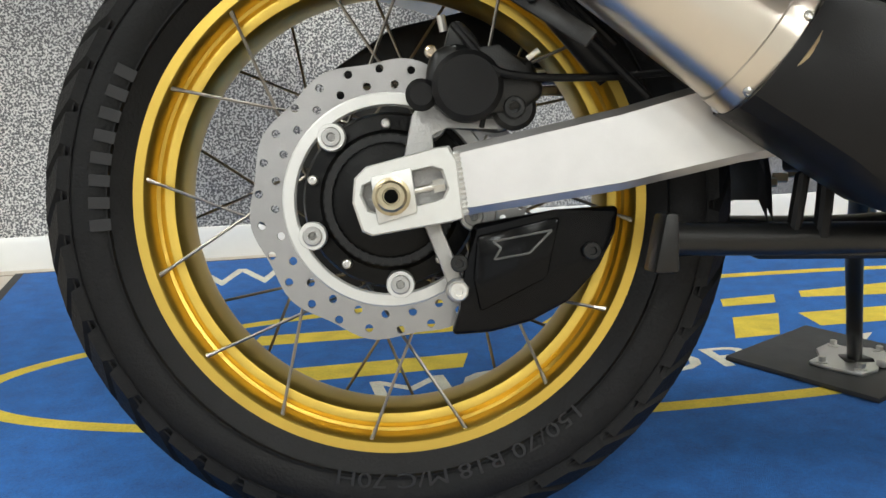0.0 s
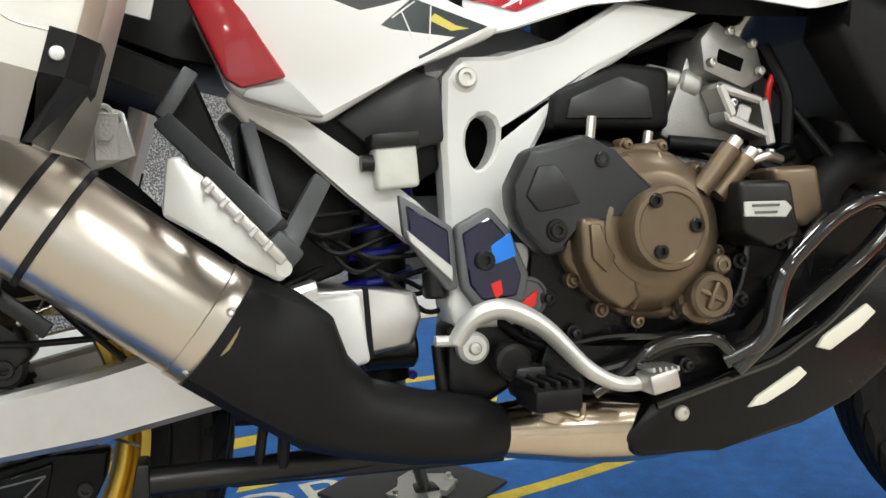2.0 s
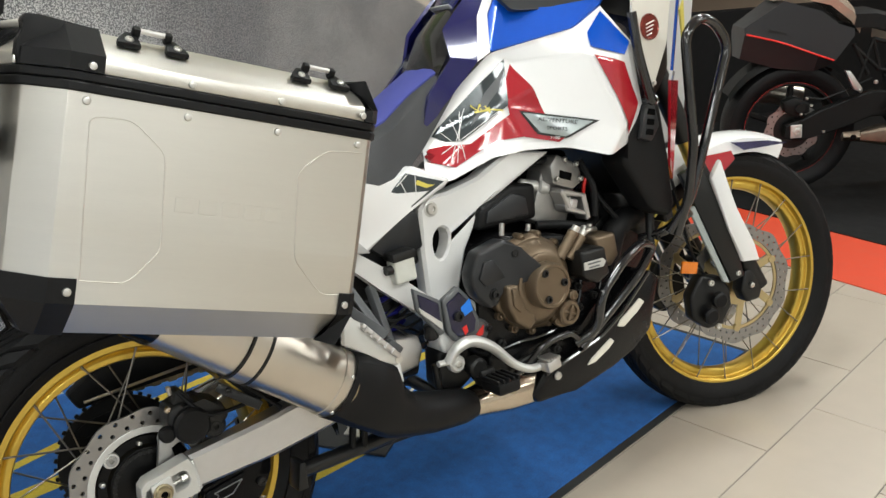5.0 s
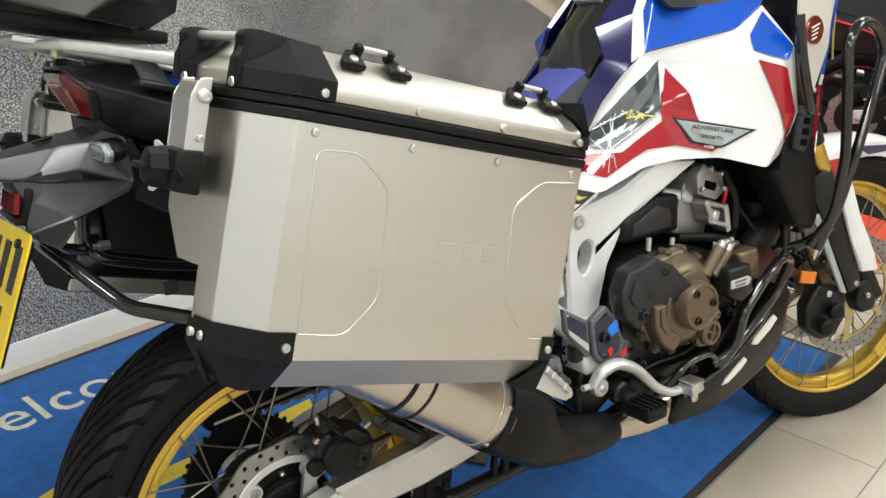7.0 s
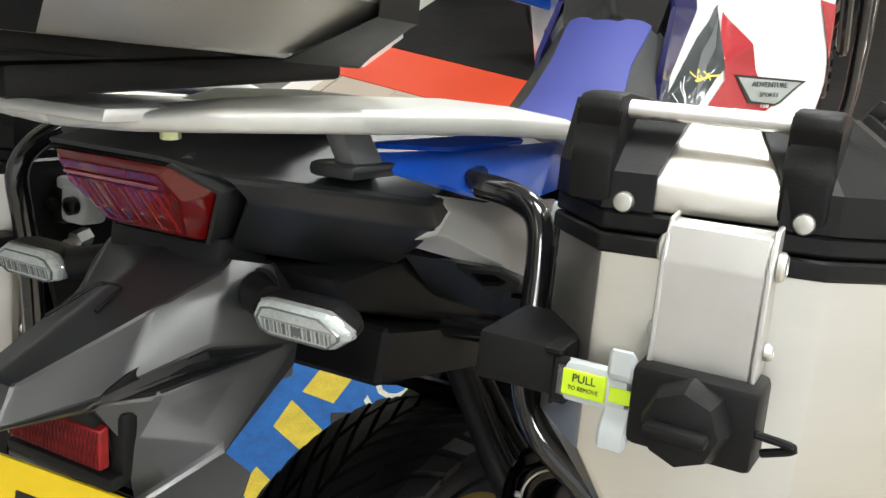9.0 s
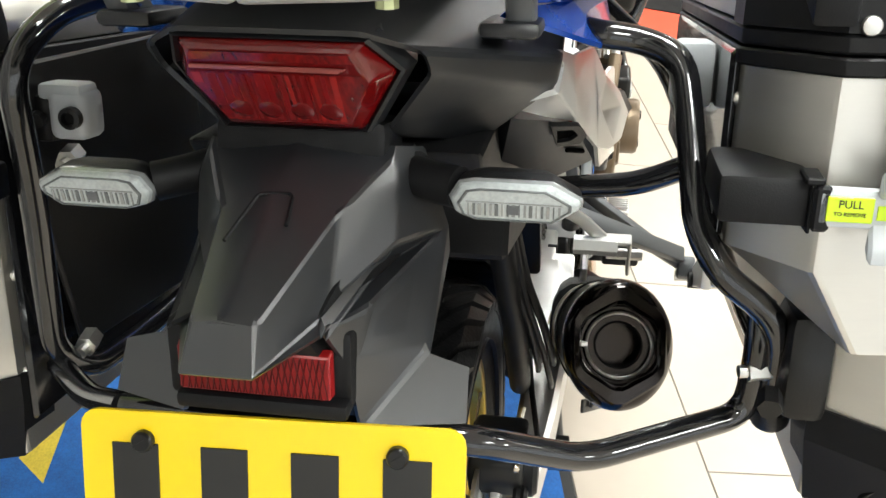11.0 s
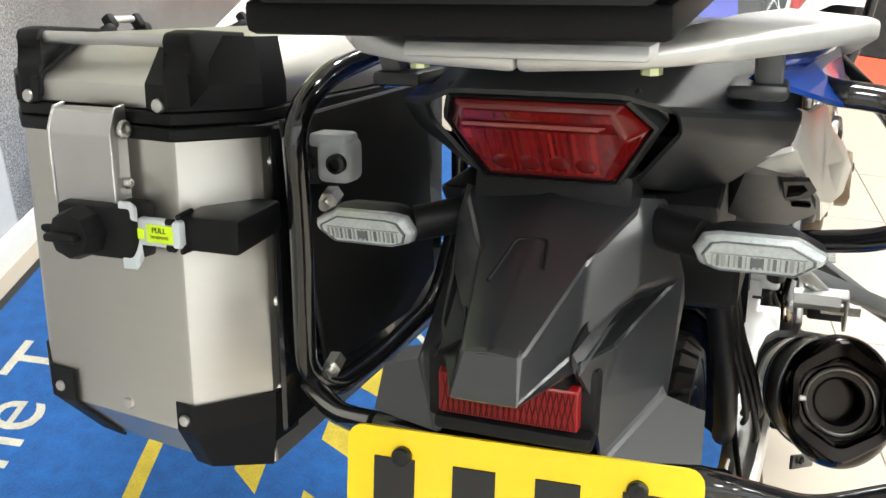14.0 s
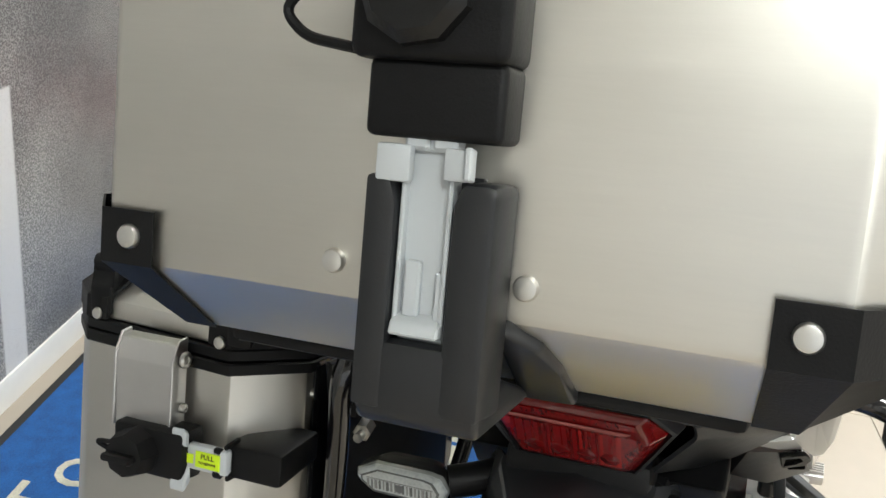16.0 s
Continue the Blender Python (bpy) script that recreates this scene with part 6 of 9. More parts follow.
part("carrier_back", loft([[(x + 0.02, y, z) for x, y, z in ((-0.17, 0.06, 0.945), (-0.17, -0.06, 0.945), (-0.15, -0.074, 0.89), (-0.15, 0.074, 0.89))], [(x, y, z) for x, y, z in ((-0.30, 0.03, 0.905), (-0.30, -0.03, 0.905), (-0.285, -0.05, 0.84), (-0.285, 0.05, 0.84))]]), BLACK, holder)
part("carrier_neck", box((-0.168, 0, 0.956), (0.05, 0.105, 0.026), 0.006, 2, (0, 20, 0)), BLACK, holder)
part("ridge_line", tube([(-0.262, -0.0125, 0.9503), (-0.236, -0.009, 0.9545), (-0.238, 0.010, 0.9545), (-0.276, 0.017, 0.9475)], 0.0012, 0.004, 6, 3), BLACK, holder)
rf = part("reflector", bevel(loft([[(-0.291, 0.046, 0.893), (-0.291, -0.041, 0.893), (-0.297, -0.041, 0.866), (-0.297, 0.046, 0.866)], [(-0.298, 0.045, 0.892), (-0.298, -0.040, 0.892), (-0.304, -0.040, 0.867), (-0.304, 0.045, 0.867)]]), 0.001, 1), REDLENS, bike, "red rear reflector with a cross-hatched lens")
hatch = bmesh.new()
for k in range(24):
    y = 0.0425 - 0.0035 * k
    for dy in (-0.0045, 0.0045):
        if -0.039 < y + dy < 0.044:
            hatch = join(hatch, rod((-0.2983, y, 0.891), (-0.3043, y + dy, 0.868), 0.00045, n=4))
tagged(part("reflector_hatching", hatch, REDHATCH, rf), kind="stuff")
part("reflector_tray", box((-0.283, 0.003, 0.876), (0.018, 0.106, 0.046), 0.004, 2, (0, 14, 0)), BLACK, bike)
part("plate_shelf", box((-0.286, 0.0, 0.856), (0.040, 0.098, 0.010), 0.003, 2, (0, 10, 0)), BLACK, bike)
# indicators
for s in (-1, 1):
    zi = 0.941 if s < 0 else 0.933
    st = part("indicator_stalk", tube([(-0.165, s * 0.050, 0.936), (-0.185, s * 0.075, 0.5 * (zi + 0.936)), (-0.195, s * 0.095, zi)], 0.0125, 0.01, 14), BLACK, bike, "rubber indicator stalk")
    hexa = [(-0.5, 0.0), (-0.42, 0.42), (-0.30, 0.5), (0.28, 0.5), (0.5, 0.10), (0.5, -0.10), (0.34, -0.5), (-0.34, -0.5), (-0.46, -0.35)]
    c = Vector((-0.199, s * 0.128, zi))
    mk = lambda k, d: [c + Vector((-d, s * (u * 0.076 * k), v * 0.0235 * k)) for u, v in hexa]
    part("indicator_body", bevel(loft([mk(0.72, -0.016), mk(0.96, -0.006), mk(1.0, 0.004)]), 0.001, 1), BLACK, st)
    part("lens_rim", bevel(loft([mk(1.0, 0.0035), mk(1.01, 0.0055), mk(0.97, 0.0080), mk(0.96, 0.0060)]), 0.0004, 1), SMOKECLEAR, st)
    part("indicator_lens", bevel(loft([mk(0.985, 0.0064), mk(0.94, 0.0110), mk(0.80, 0.0135)]), 0.001, 1), INDICATOR, st, "frosted clear indicator lens", angle=0.25)
    seam = loft([mk(0.845, 0.0128), mk(0.830, 0.0142), mk(0.800, 0.0142), mk(0.795, 0.0130)], False)
    part("lens_seam", seam, FLUTE, st)
    for k in range(17):
        part("lens_flute", box(c + Vector((-0.0138, s * (-0.0256 + 0.0032 * k), -0.0030)), (0.0008, 0.0008 + 0.0006 * (k % 3), 0.0075)), FLUTE if k % 2 else SMOKECLEAR, st)
    part("bulb", box(c + Vector((-0.0139, 0, -0.0026)), (0.0010, 0.0065, 0.0060), 0.0003, 1), GREY, st)
    part("lens_line", box(c + Vector((-0.0137, 0, 0.0018)), (0.0006, 0.054, 0.0006)), SMOKECLEAR, st)
    part("stalk_collar", rod((-0.170, s * 0.056, 0.935), (-0.176, s * 0.064, 0.935), 0.0165, n=18, bev=0.002), BLACK, st)

# number plate: registration kept as plain bars
TAU = radians(23)
PM = on_plane((-0.3045, -0.004, 0.851), (0.05, -1, 0), (math.sin(TAU), 0, math.cos(TAU)))
pl = bmesh.new()
cor = []
for sx, sy, a0 in ((1, 0, 0), (-1, 0, 90), (-1, -1, 180), (1, -1, 270)):
    for k in range(5):
        a = radians(a0 + 22.5 * k)
        cor.append((sx * 0.099 + 0.010 * math.cos(a), (-0.010 if sy == 0 else -0.168) + 0.010 * math.sin(a)))
lo = [pl.verts.new((x, y, -0.0015)) for x, y in cor]
hi = [pl.verts.new((x, y, 0.0015)) for x, y in cor]
pl.faces.new(lo[::-1])
pl.faces.new(hi)
for i in range(len(cor)):
    j = (i + 1) % len(cor)
    pl.faces.new((lo[i], lo[j], hi[j], hi[i]))
plate = part("number_plate", moved(pl, PM), PLATE, bike, "yellow number plate with plain dark bars")
for row, n in ((-0.0485, 4), (-0.128, 3)):
    for k in range(n):
        x = (k - (n - 1) / 2) * 0.0515
        part("plate_bar", moved(box((x, row, 0.0021), (0.027, 0.060, 0.0012), 0.0004, 1), PM), INK, plate)
for x in (0.072, -0.072):
    part("plate_screw", moved(join(lathe([(0.0062, 0), (0.0062, 0.004), (0.005, 0.0055)], (x, -0.0165, 0.0015), (0, 0, 1), 18), box((x, -0.0165, 0.0070), (0.010, 0.0014, 0.0008), 0, 1, (0, 0, 30))), PM), SATINBLACK, plate)
part("plate_board", moved(box((0, -0.088, -0.005), (0.20, 0.16, 0.006), 0.002, 1), PM), BLACK, plate)

# pannier racks: glossy black tube each side, tied behind the plate
rr = tube([(0.02, -0.140, 0.970), (-0.058, -0.165, 0.986), (-0.053, -0.195, 0.982), (-0.066, -0.224, 0.975), (-0.085, -0.231, 0.945), (-0.130, -0.240, 0.885), (-0.148, -0.256, 0.862), (-0.150, -0.300, 0.828), (-0.148, -0.306, 0.748)], 0.0095, 0.030, 14)
rack = part("pannier_rack", rr, GLOSSBLACK, bike, "glossy black tubular pannier rack")
part("rack_tie", tube([(-0.138, -0.288, 0.835), (-0.148, -0.290, 0.800), (-0.150, -0.289, 0.745), (-0.220, -0.178, 0.756), (-0.262, -0.112, 0.806), (-0.268, 0.0, 0.812), (-0.262, 0.112, 0.806)], 0.0095, 0.022, 14), GLOSSBLACK, rack)
part("rack_foot", lathe([(0.012, -0.004), (0.014, 0.0), (0.014, 0.012), (0.009, 0.014)], (-0.148, -0.306, 0.742), (0, 0, 1), 18), SATINBLACK, rack)
part("rack_stay", tube([(-0.10, -0.232, 0.912), (-0.09, -0.203, 0.892), (-0.06, -0.145, 0.868)], 0.0085, 0.03, 12), GLOSSBLACK, rack)
part("rack_front_tube", tube([(-0.125, -0.318, 0.745), (0.02, -0.30, 0.735), (0.14, -0.28, 0.76), (0.20, -0.24, 0.86), (0.12, -0.165, 0.955)], 0.0085, 0.05, 12), GLOSSBLACK, rack)
part("rack_clamp", join(box((-0.150, -0.318, 0.800), (0.05, 0.030, 0.075), 0.008, 2, (0, 16, 0)), rod((-0.19, -0.292, 0.80), (-0.205, -0.290, 0.80), 0.008, n=6)), SATINBLACK, rack)
part("rack_lock", join(box((-0.035, -0.235, 0.952), (0.035, 0.028, 0.045), 0.006, 2, (0, 16, 0))), GREYLEVER, rack, "grey rack lock")
part("rack_bolt", join(rod((-0.150, -0.303, 0.787), (-0.154, -0.284, 0.787), 0.0075, n=6), rod((-0.154, -0.284, 0.787), (-0.155, -0.278, 0.787), 0.0045, n=10)), BOLT, rack)
lf = [(0.14, 0.175, 0.965), (0.0, 0.190, 0.990), (-0.105, 0.196, 1.004), (-0.150, 0.205, 0.985), (-0.150, 0.214, 0.900), (-0.168, 0.226, 0.760), (-0.150, 0.212, 0.730), (-0.06, 0.212, 0.700), (0.09, 0.212, 0.665), (0.16, 0.20, 0.75), (0.15, 0.178, 0.955)]
rl = part("pannier_rack", tube(lf, 0.0095, 0.035, 14), GLOSSBLACK, bike, "glossy black tubular pannier rack")
part("rack_tie", tube([(-0.165, 0.228, 0.745), (-0.225, 0.165, 0.772), (-0.262, 0.112, 0.806)], 0.0095, 0.03, 12), GLOSSBLACK, rl)
part("rack_panel", prism([(-0.130, 0.975), (0.16, 0.900), (0.13, 0.68), (0.05, 0.675), (-0.13, 0.735)], 0.226, 0.232, 0.002, 1), SATINBLACK, rl, "satin black backing sheet")
lk = part("rack_lock", join(box((-0.096, 0.201, 0.928), (0.030, 0.030, 0.036), 0.007, 3, (0, 16, 0)), box((-0.092, 0.206, 0.944), (0.026, 0.034, 0.012), 0.004, 2, (0, 16, 0))), GREYLEVER, rl, "grey rack lock with key barrel")
part("key_barrel", lathe([(0.008, 0), (0.008, 0.006), (0.005, 0.007), (0.0045, 0.003)], (-0.111, 0.195, 0.932), (-1, 0, 0.2), 16), SATINBLACK, lk)
part("lock_clamp", join(box((-0.095, 0.222, 0.924), (0.028, 0.016, 0.034), 0.004, 2, (0, 16, 0)), rod((-0.110, 0.222, 0.930), (-0.116, 0.222, 0.930), 0.006, n=8)), SATINBLACK, lk)
for z, x in ((0.892, -0.102), (0.750, -0.145)):
    part("rack_bolt", join(rod((x + 0.012, 0.215, z), (x - 0.004, 0.213, z + 0.001), 0.0085, n=6), rod((x - 0.004, 0.213, z), (x - 0.014, 0.212, z + 0.002), 0.0045, n=10)), BOLT, rl)

# ---------------------------------------------------------------- frame, engine and controls
# white frame spar with its oval opening, and the subframe rail
def frame_spar(s):
    outer = [(0.868, 0.773), (0.778, 0.788), (0.702, 0.744), (0.637, 0.726), (0.588, 0.724), (0.568, 0.702), (0.564, 0.626), (0.567, 0.539), (0.577, 0.514), (0.640, 0.510), (0.644, 0.537), (0.663, 0.606), (0.700, 0.672), (0.744, 0.707)]
    hc = Vector((0.610, 0.629))
    hole = []
    n = len(outer)
    a0 = math.atan2(outer[0][1] - hc.y, outer[0][0] - hc.x)
    for k in range(n):
        c, q = math.cos(a0 + 2 * math.pi * k / n), math.sin(a0 + 2 * math.pi * k / n)
        hole.append((hc.x + c * (0.0185 + 0.0035 * q) + q * 0.004, hc.y + q * 0.0315))

    def inset(p, k):
        out = []
        for i in range(n):
            a, b, c = Vector(p[i - 1]), Vector(p[i]), Vector(p[(i + 1) % n])
            e0, e1 = (b - a).normalized(), (c - b).normalized()
            m = Vector((-e0.y - e1.y, e0.x + e1.x)).normalized()
            out.append(tuple(b + m * k))
        return out

    y0, y1 = -0.112 * s, -0.076 * s
    rings = [(hole, y1), (hole, y0 + 0.005 * s), (inset(hole, -0.004), y0), (inset(outer, 0.006), y0), (outer, y0 + 0.006 * s), (outer, y1)]
    bm = bmesh.new()
    lay = [[bm.verts.new((x, y - (s * (x - 0.63) * 0.16 if x > 0.63 else 0), z)) for x, z in p] for p, y in rings]
    for r0, r1 in zip(lay, lay[1:] + lay[:1]):
        for i in range(n):
            j = (i + 1) % n
            bm.faces.new((r0[i], r0[j], r1[j], r1[i]))
    return bm


for s in (1, -1):
    fr = part("frame_spar", frame_spar(s), WHITEFRAME, bike, "white painted frame spar", angle=0.35)
    # added black sheet behind the opening, for the shade seen through it
    part("spar_backing", prism([(0.575, 0.575), (0.572, 0.69), (0.645, 0.70), (0.645, 0.575)], -0.074 * s, -0.062 * s, 0.003, 1), HOLLOW, fr)
    part("subframe_rail", prism([(0.330, 0.676), (0.350, 0.650), (0.398, 0.634), (0.457, 0.572), (0.520, 0.520), (0.578, 0.462), (0.598, 0.470), (0.595, 0.508), (0.527, 0.566), (0.470, 0.612), (0.400, 0.662), (0.345, 0.690)], -0.122 * s, -0.094 * s, 0.006, 3), WHITEFRAME, bike, "white painted subframe rail")
part("spar_bolt", socket_bolt((0.593, -0.112, 0.700), (0, -1, 0), 0.0115, 0.008), BOLT, bike)
part("spar_washer", lathe([(0.016, 0), (0.016, 0.003), (0.012, 0.004)], (0.593, -0.109, 0.700), (0, -1, 0), 24), SILVER, bike)

# pillion footrest hanger: grey struts splayed out to a folded footrest
HANGER = material("dark_grey_hanger", (0.055, 0.058, 0.062), 0.42, 0.3, 0.1, 60, 0.06, 600)


def bar(a, b, w, d):
    """A flat bar from a to b, w wide in the side view and d deep."""
    a, b = Vector(a), Vector(b)
    t = (b - a).normalized()
    n = t.cross(Vector((0, 1, 0))).normalized()
    o = t.cross(n).normalized()
    return bevel(loft([[p + n * (w * i) + o * (d * j) for i, j in ((-0.5, -0.5), (0.5, -0.5), (0.5, 0.5), (-0.5, 0.5))] for p in (a, b)]), 0.0025, 2)


hanger = part("footrest_hanger", join(bar((0.270, -0.156, 0.648), (0.362, -0.296, 0.540), 0.020, 0.014), bar((0.298, -0.150, 0.698), (0.268, -0.157, 0.650), 0.016, 0.014)), HANGER, bike, "grey pillion footrest hanger")
part("hanger_strut", bar((0.350, -0.154, 0.642), (0.363, -0.298, 0.526), 0.015, 0.013), HANGER, hanger)
part("hanger_strut", bar((0.421, -0.150, 0.586), (0.366, -0.298, 0.522), 0.020, 0.013), HANGER, hanger)
part("hanger_clevis", box((0.362, -0.304, 0.520), (0.030, 0.022, 0.028), 0.004, 2, (0, 45, 0)), HANGER, hanger)
peg = part("pillion_footrest", prism([(0.268, 0.554), (0.273, 0.600), (0.284, 0.602), (0.296, 0.584), (0.361, 0.523), (0.371, 0.506), (0.359, 0.496), (0.331, 0.513), (0.313, 0.527)], -0.326, -0.311, 0.004, 2), SILVER, bike, "folded aluminium pillion footrest")
part("footrest_tread", join(prism([(0.298, 0.580), (0.303, 0.586), (0.365, 0.517), (0.359, 0.510)], -0.334, -0.322, 0.003, 2), *[box((0.305 + 0.011 * k, -0.334, 0.575 - 0.012 * k), (0.005, 0.006, 0.010), 0.001, 1, (0, 45, 0)) for k in range(5)]), ALU_SAT, peg)
part("footrest_pin", rod((0.362, -0.328, 0.508), (0.362, -0.292, 0.508), 0.007, n=14), BOLT, peg)
part("footrest_spring", lathe([(0.0105, 0), (0.0105, 0.016), (0.007, 0.018)], (0.336, -0.306, 0.520), (0, -1, 0), 16), BLACK, peg)

# side panel: white with a red rear and a grey lower lip, dark badge
sp = prism([(0.370, 0.800), (0.413, 0.776), (0.471, 0.757), (0.500, 0.764), (0.545, 0.792), (0.630, 0.754), (0.618, 0.742), (0.527, 0.706), (0.431, 0.648), (0.393, 0.659), (0.355, 0.670), (0.335, 0.682), (0.30, 0.76), (0.33, 0.83)], -0.138, -0.100, 0.008, 3)
for v in sp.verts:
    v.co.y -= 0.02 * max(0, (0.45 - v.co.x) / 0.15) * (1 if v.co.y < -0.11 else 0)
side = part("side_panel", sp, WHITE, bike, "white side panel")
part("side_panel_red", prism([(0.352, 0.752), (0.391, 0.692), (0.345, 0.680), (0.330, 0.690), (0.295, 0.770), (0.316, 0.800)], -0.1605, -0.140, 0.004, 2), RED, side, "red rear section")
part("side_panel_lip", prism([(0.393, 0.688), (0.428, 0.652), (0.400, 0.655), (0.345, 0.672), (0.350, 0.680)], -0.1590, -0.139, 0.003, 2), material("pale_grey_plastic", (0.42, 0.42, 0.42), 0.4, 0, 0.05, 60), side, "pale grey lower lip")
part("side_badge", prism([(0.492, 0.750), (0.528, 0.780), (0.612, 0.752), (0.533, 0.715), (0.526, 0.738)], -0.1400, -0.1375, 0.0008, 1), DECAL, side, "dark badge with a yellow mark")
part("badge_mark", prism([(0.545, 0.757), (0.552, 0.764), (0.575, 0.752), (0.590, 0.749), (0.570, 0.746)], -0.1408, -0.1400), material("yellow_print", (0.65, 0.55, 0.10), 0.4, 0, 0.05, 60), side)
for a, b in (((0.515, 0.766), (0.528, 0.735)), ((0.548, 0.772), (0.545, 0.730)), ((0.505, 0.758), (0.53, 0.776))):
    part("badge_stripe", rod((a[0], -0.1404, a[1]), (b[0], -0.1404, b[1]), 0.0009, n=6), WHITE, side)
part("under_seat_tray", prism([(0.35, 0.73), (0.55, 0.73), (0.565, 0.60), (0.52, 0.575), (0.41, 0.64)], -0.098, 0.098, 0.006, 2), BLACK, bike, "black under-seat tray")
part("under_seat_shroud", prism([(0.445, 0.655), (0.53, 0.71), (0.565, 0.70), (0.568, 0.63), (0.50, 0.61)], -0.112, -0.096, 0.006, 2), GREYBLACK, bike)

# brake fluid reservoir
res = part("fluid_reservoir", prism([(0.480, 0.622), (0.527, 0.626), (0.530, 0.580), (0.483, 0.576)], -0.142, -0.112, 0.005, 3), BRAKEFLUID, bike, "milky rear brake fluid reservoir")
part("reservoir_cap", prism([(0.477, 0.636), (0.529, 0.640), (0.531, 0.624), (0.479, 0.620)], -0.146, -0.108, 0.003, 2), SATINBLACK, res)
part("reservoir_clip", rod((0.468, -0.130, 0.606), (0.486, -0.130, 0.606), 0.009, n=14), SATINBLACK, res)

# heel plate with its blue and red marks, round pivot cover
hp = part("heel_plate", prism([(0.556, 0.536), (0.595, 0.556), (0.618, 0.530), (0.638, 0.482), (0.632, 0.452), (0.578, 0.448), (0.562, 0.470)], -0.176, -0.160, 0.005, 3), GREY, bike, "grey heel guard")
# both fields are black; the blue in their colour paints a reflection
part("heel_plate_field", prism([(0.563, 0.528), (0.594, 0.545), (0.611, 0.526), (0.628, 0.482), (0.622, 0.460), (0.584, 0.457), (0.570, 0.474)], -0.1785, -0.172, 0.002, 1), material("black_film_blue_sheen", (0.008, 0.008, 0.035), 0.12, 0.3, 0.5, 30, coat=0.6), hp, "black field with a blue reflection put into its colour")
part("heel_plate_wing", join(prism([(0.498, 0.572), (0.556, 0.536), (0.560, 0.470), (0.548, 0.468), (0.502, 0.528)], -0.170, -0.158, 0.004, 2)), GREY, hp)
part("heel_wing_field", prism([(0.505, 0.560), (0.550, 0.532), (0.552, 0.484), (0.508, 0.530)], -0.1725, -0.168, 0.002, 1), MATS["black_film_blue_sheen"], hp)
part("heel_wing_strip", prism([(0.505, 0.534), (0.508, 0.522), (0.553, 0.478), (0.553, 0.494)], -0.1735, -0.170, 0.001, 1), SILVER, hp)
part("blue_patch", prism([(0.594, 0.514), (0.616, 0.528), (0.622, 0.503), (0.596, 0.494)], -0.1795, -0.178, 0.0005, 1), FRESHBLUE, hp, "bright blue patch")
part("red_patch", prism([(0.592, 0.474), (0.604, 0.478), (0.606, 0.464), (0.598, 0.458)], -0.1795, -0.178, 0.0005, 1), SIGNALRED, hp)
part("heel_bolt", socket_bolt((0.5865, -0.178, 0.499), (0, -1, 0), 0.0105, 0.007), SATINBLACK, hp)
pv = part("pivot_cover", lathe([(0.0225, 0), (0.0225, 0.006), (0.019, 0.009), (0.018, 0.005), (0.002, 0.005)], (0.637, -0.166, 0.457), (0, -1, 0), 32), GREY, bike, "grey pivot cap with a red mark")
part("pivot_mark", join(prism([(0.627, 0.452), (0.648, 0.466), (0.645, 0.448), (0.634, 0.444)], -0.174, -0.171, 0.001, 1)), SIGNALRED, pv)
part("frame_lower", prism([(0.560, 0.520), (0.645, 0.515), (0.66, 0.445), (0.625, 0.425), (0.560, 0.425), (0.552, 0.45)], -0.158, -0.095, 0.008, 3), WHITEFRAME, bike, "lower frame casting")
part("pivot_block", prism([(0.552, 0.430), (0.655, 0.440), (0.63, 0.36), (0.575, 0.33), (0.548, 0.36)], -0.150, -0.095, 0.008, 3), SATINBLACK, bike, "black footrest bracket")

# footrest and brake pedal
part("brake_pedal", tube([(0.552, -0.180, 0.415), (0.566, -0.186, 0.440), (0.598, -0.192, 0.452), (0.640, -0.198, 0.432), (0.690, -0.206, 0.378), (0.725, -0.212, 0.360), (0.760, -0.216, 0.366)], [0.012, 0.014, 0.014, 0.0125, 0.011, 0.010, 0.010], 0.03, 14, flat=0.8), SILVER, bike, "silver brake pedal")
part("pedal_tip", join(box((0.758, -0.228, 0.368), (0.034, 0.036, 0.022), 0.004, 2, (0, -12, 0)), *[box((0.745 + 0.007 * k, -0.228, 0.381), (0.003, 0.034, 0.005), 0, 1, (0, -12, 0)) for k in range(5)]), ALU_SAT, bike)
part("pedal_pivot", join(lathe([(0.017, 0), (0.017, 0.012), (0.013, 0.016)], (0.570, -0.172, 0.409), (0, -1, 0), 26), rod((0.53, -0.178, 0.418), (0.56, -0.178, 0.416), 0.006, n=10)), SILVER, bike)
part("pivot_screw", bolt((0.570, -0.188, 0.409), (0, -1, 0), 0.007, 0.004), BOLT, bike)
ft = part("footrest", join(box((0.632, -0.232, 0.362), (0.052, 0.060, 0.024), 0.006, 2), *[box((0.608 + 0.012 * k, -0.232, 0.376), (0.005, 0.057, 0.010), 0.0015, 1) for k in range(5)]), BLACK, bike, "black rubber footrest")
part("footrest_hinge", join(box((0.625, -0.192, 0.372), (0.036, 0.030, 0.034), 0.006, 2), rod((0.61, -0.20, 0.392), (0.61, -0.17, 0.395), 0.020, n=18, bev=0.004)), SATINBLACK, ft)
part("footrest_spring", tube([(0.650, -0.21, 0.34), (0.672, -0.225, 0.33), (0.68, -0.21, 0.345)], 0.003, 0.01, 8), BRASS, ft)
part("pedal_spring", rod((0.540, -0.150, 0.410), (0.545, -0.150, 0.345), 0.007, n=12), SATINBLACK, bike)
part("brake_switch", rod((0.54, -0.150, 0.46), (0.54, -0.150, 0.49), 0.014, n=16, bev=0.003), SATINBLACK, bike)
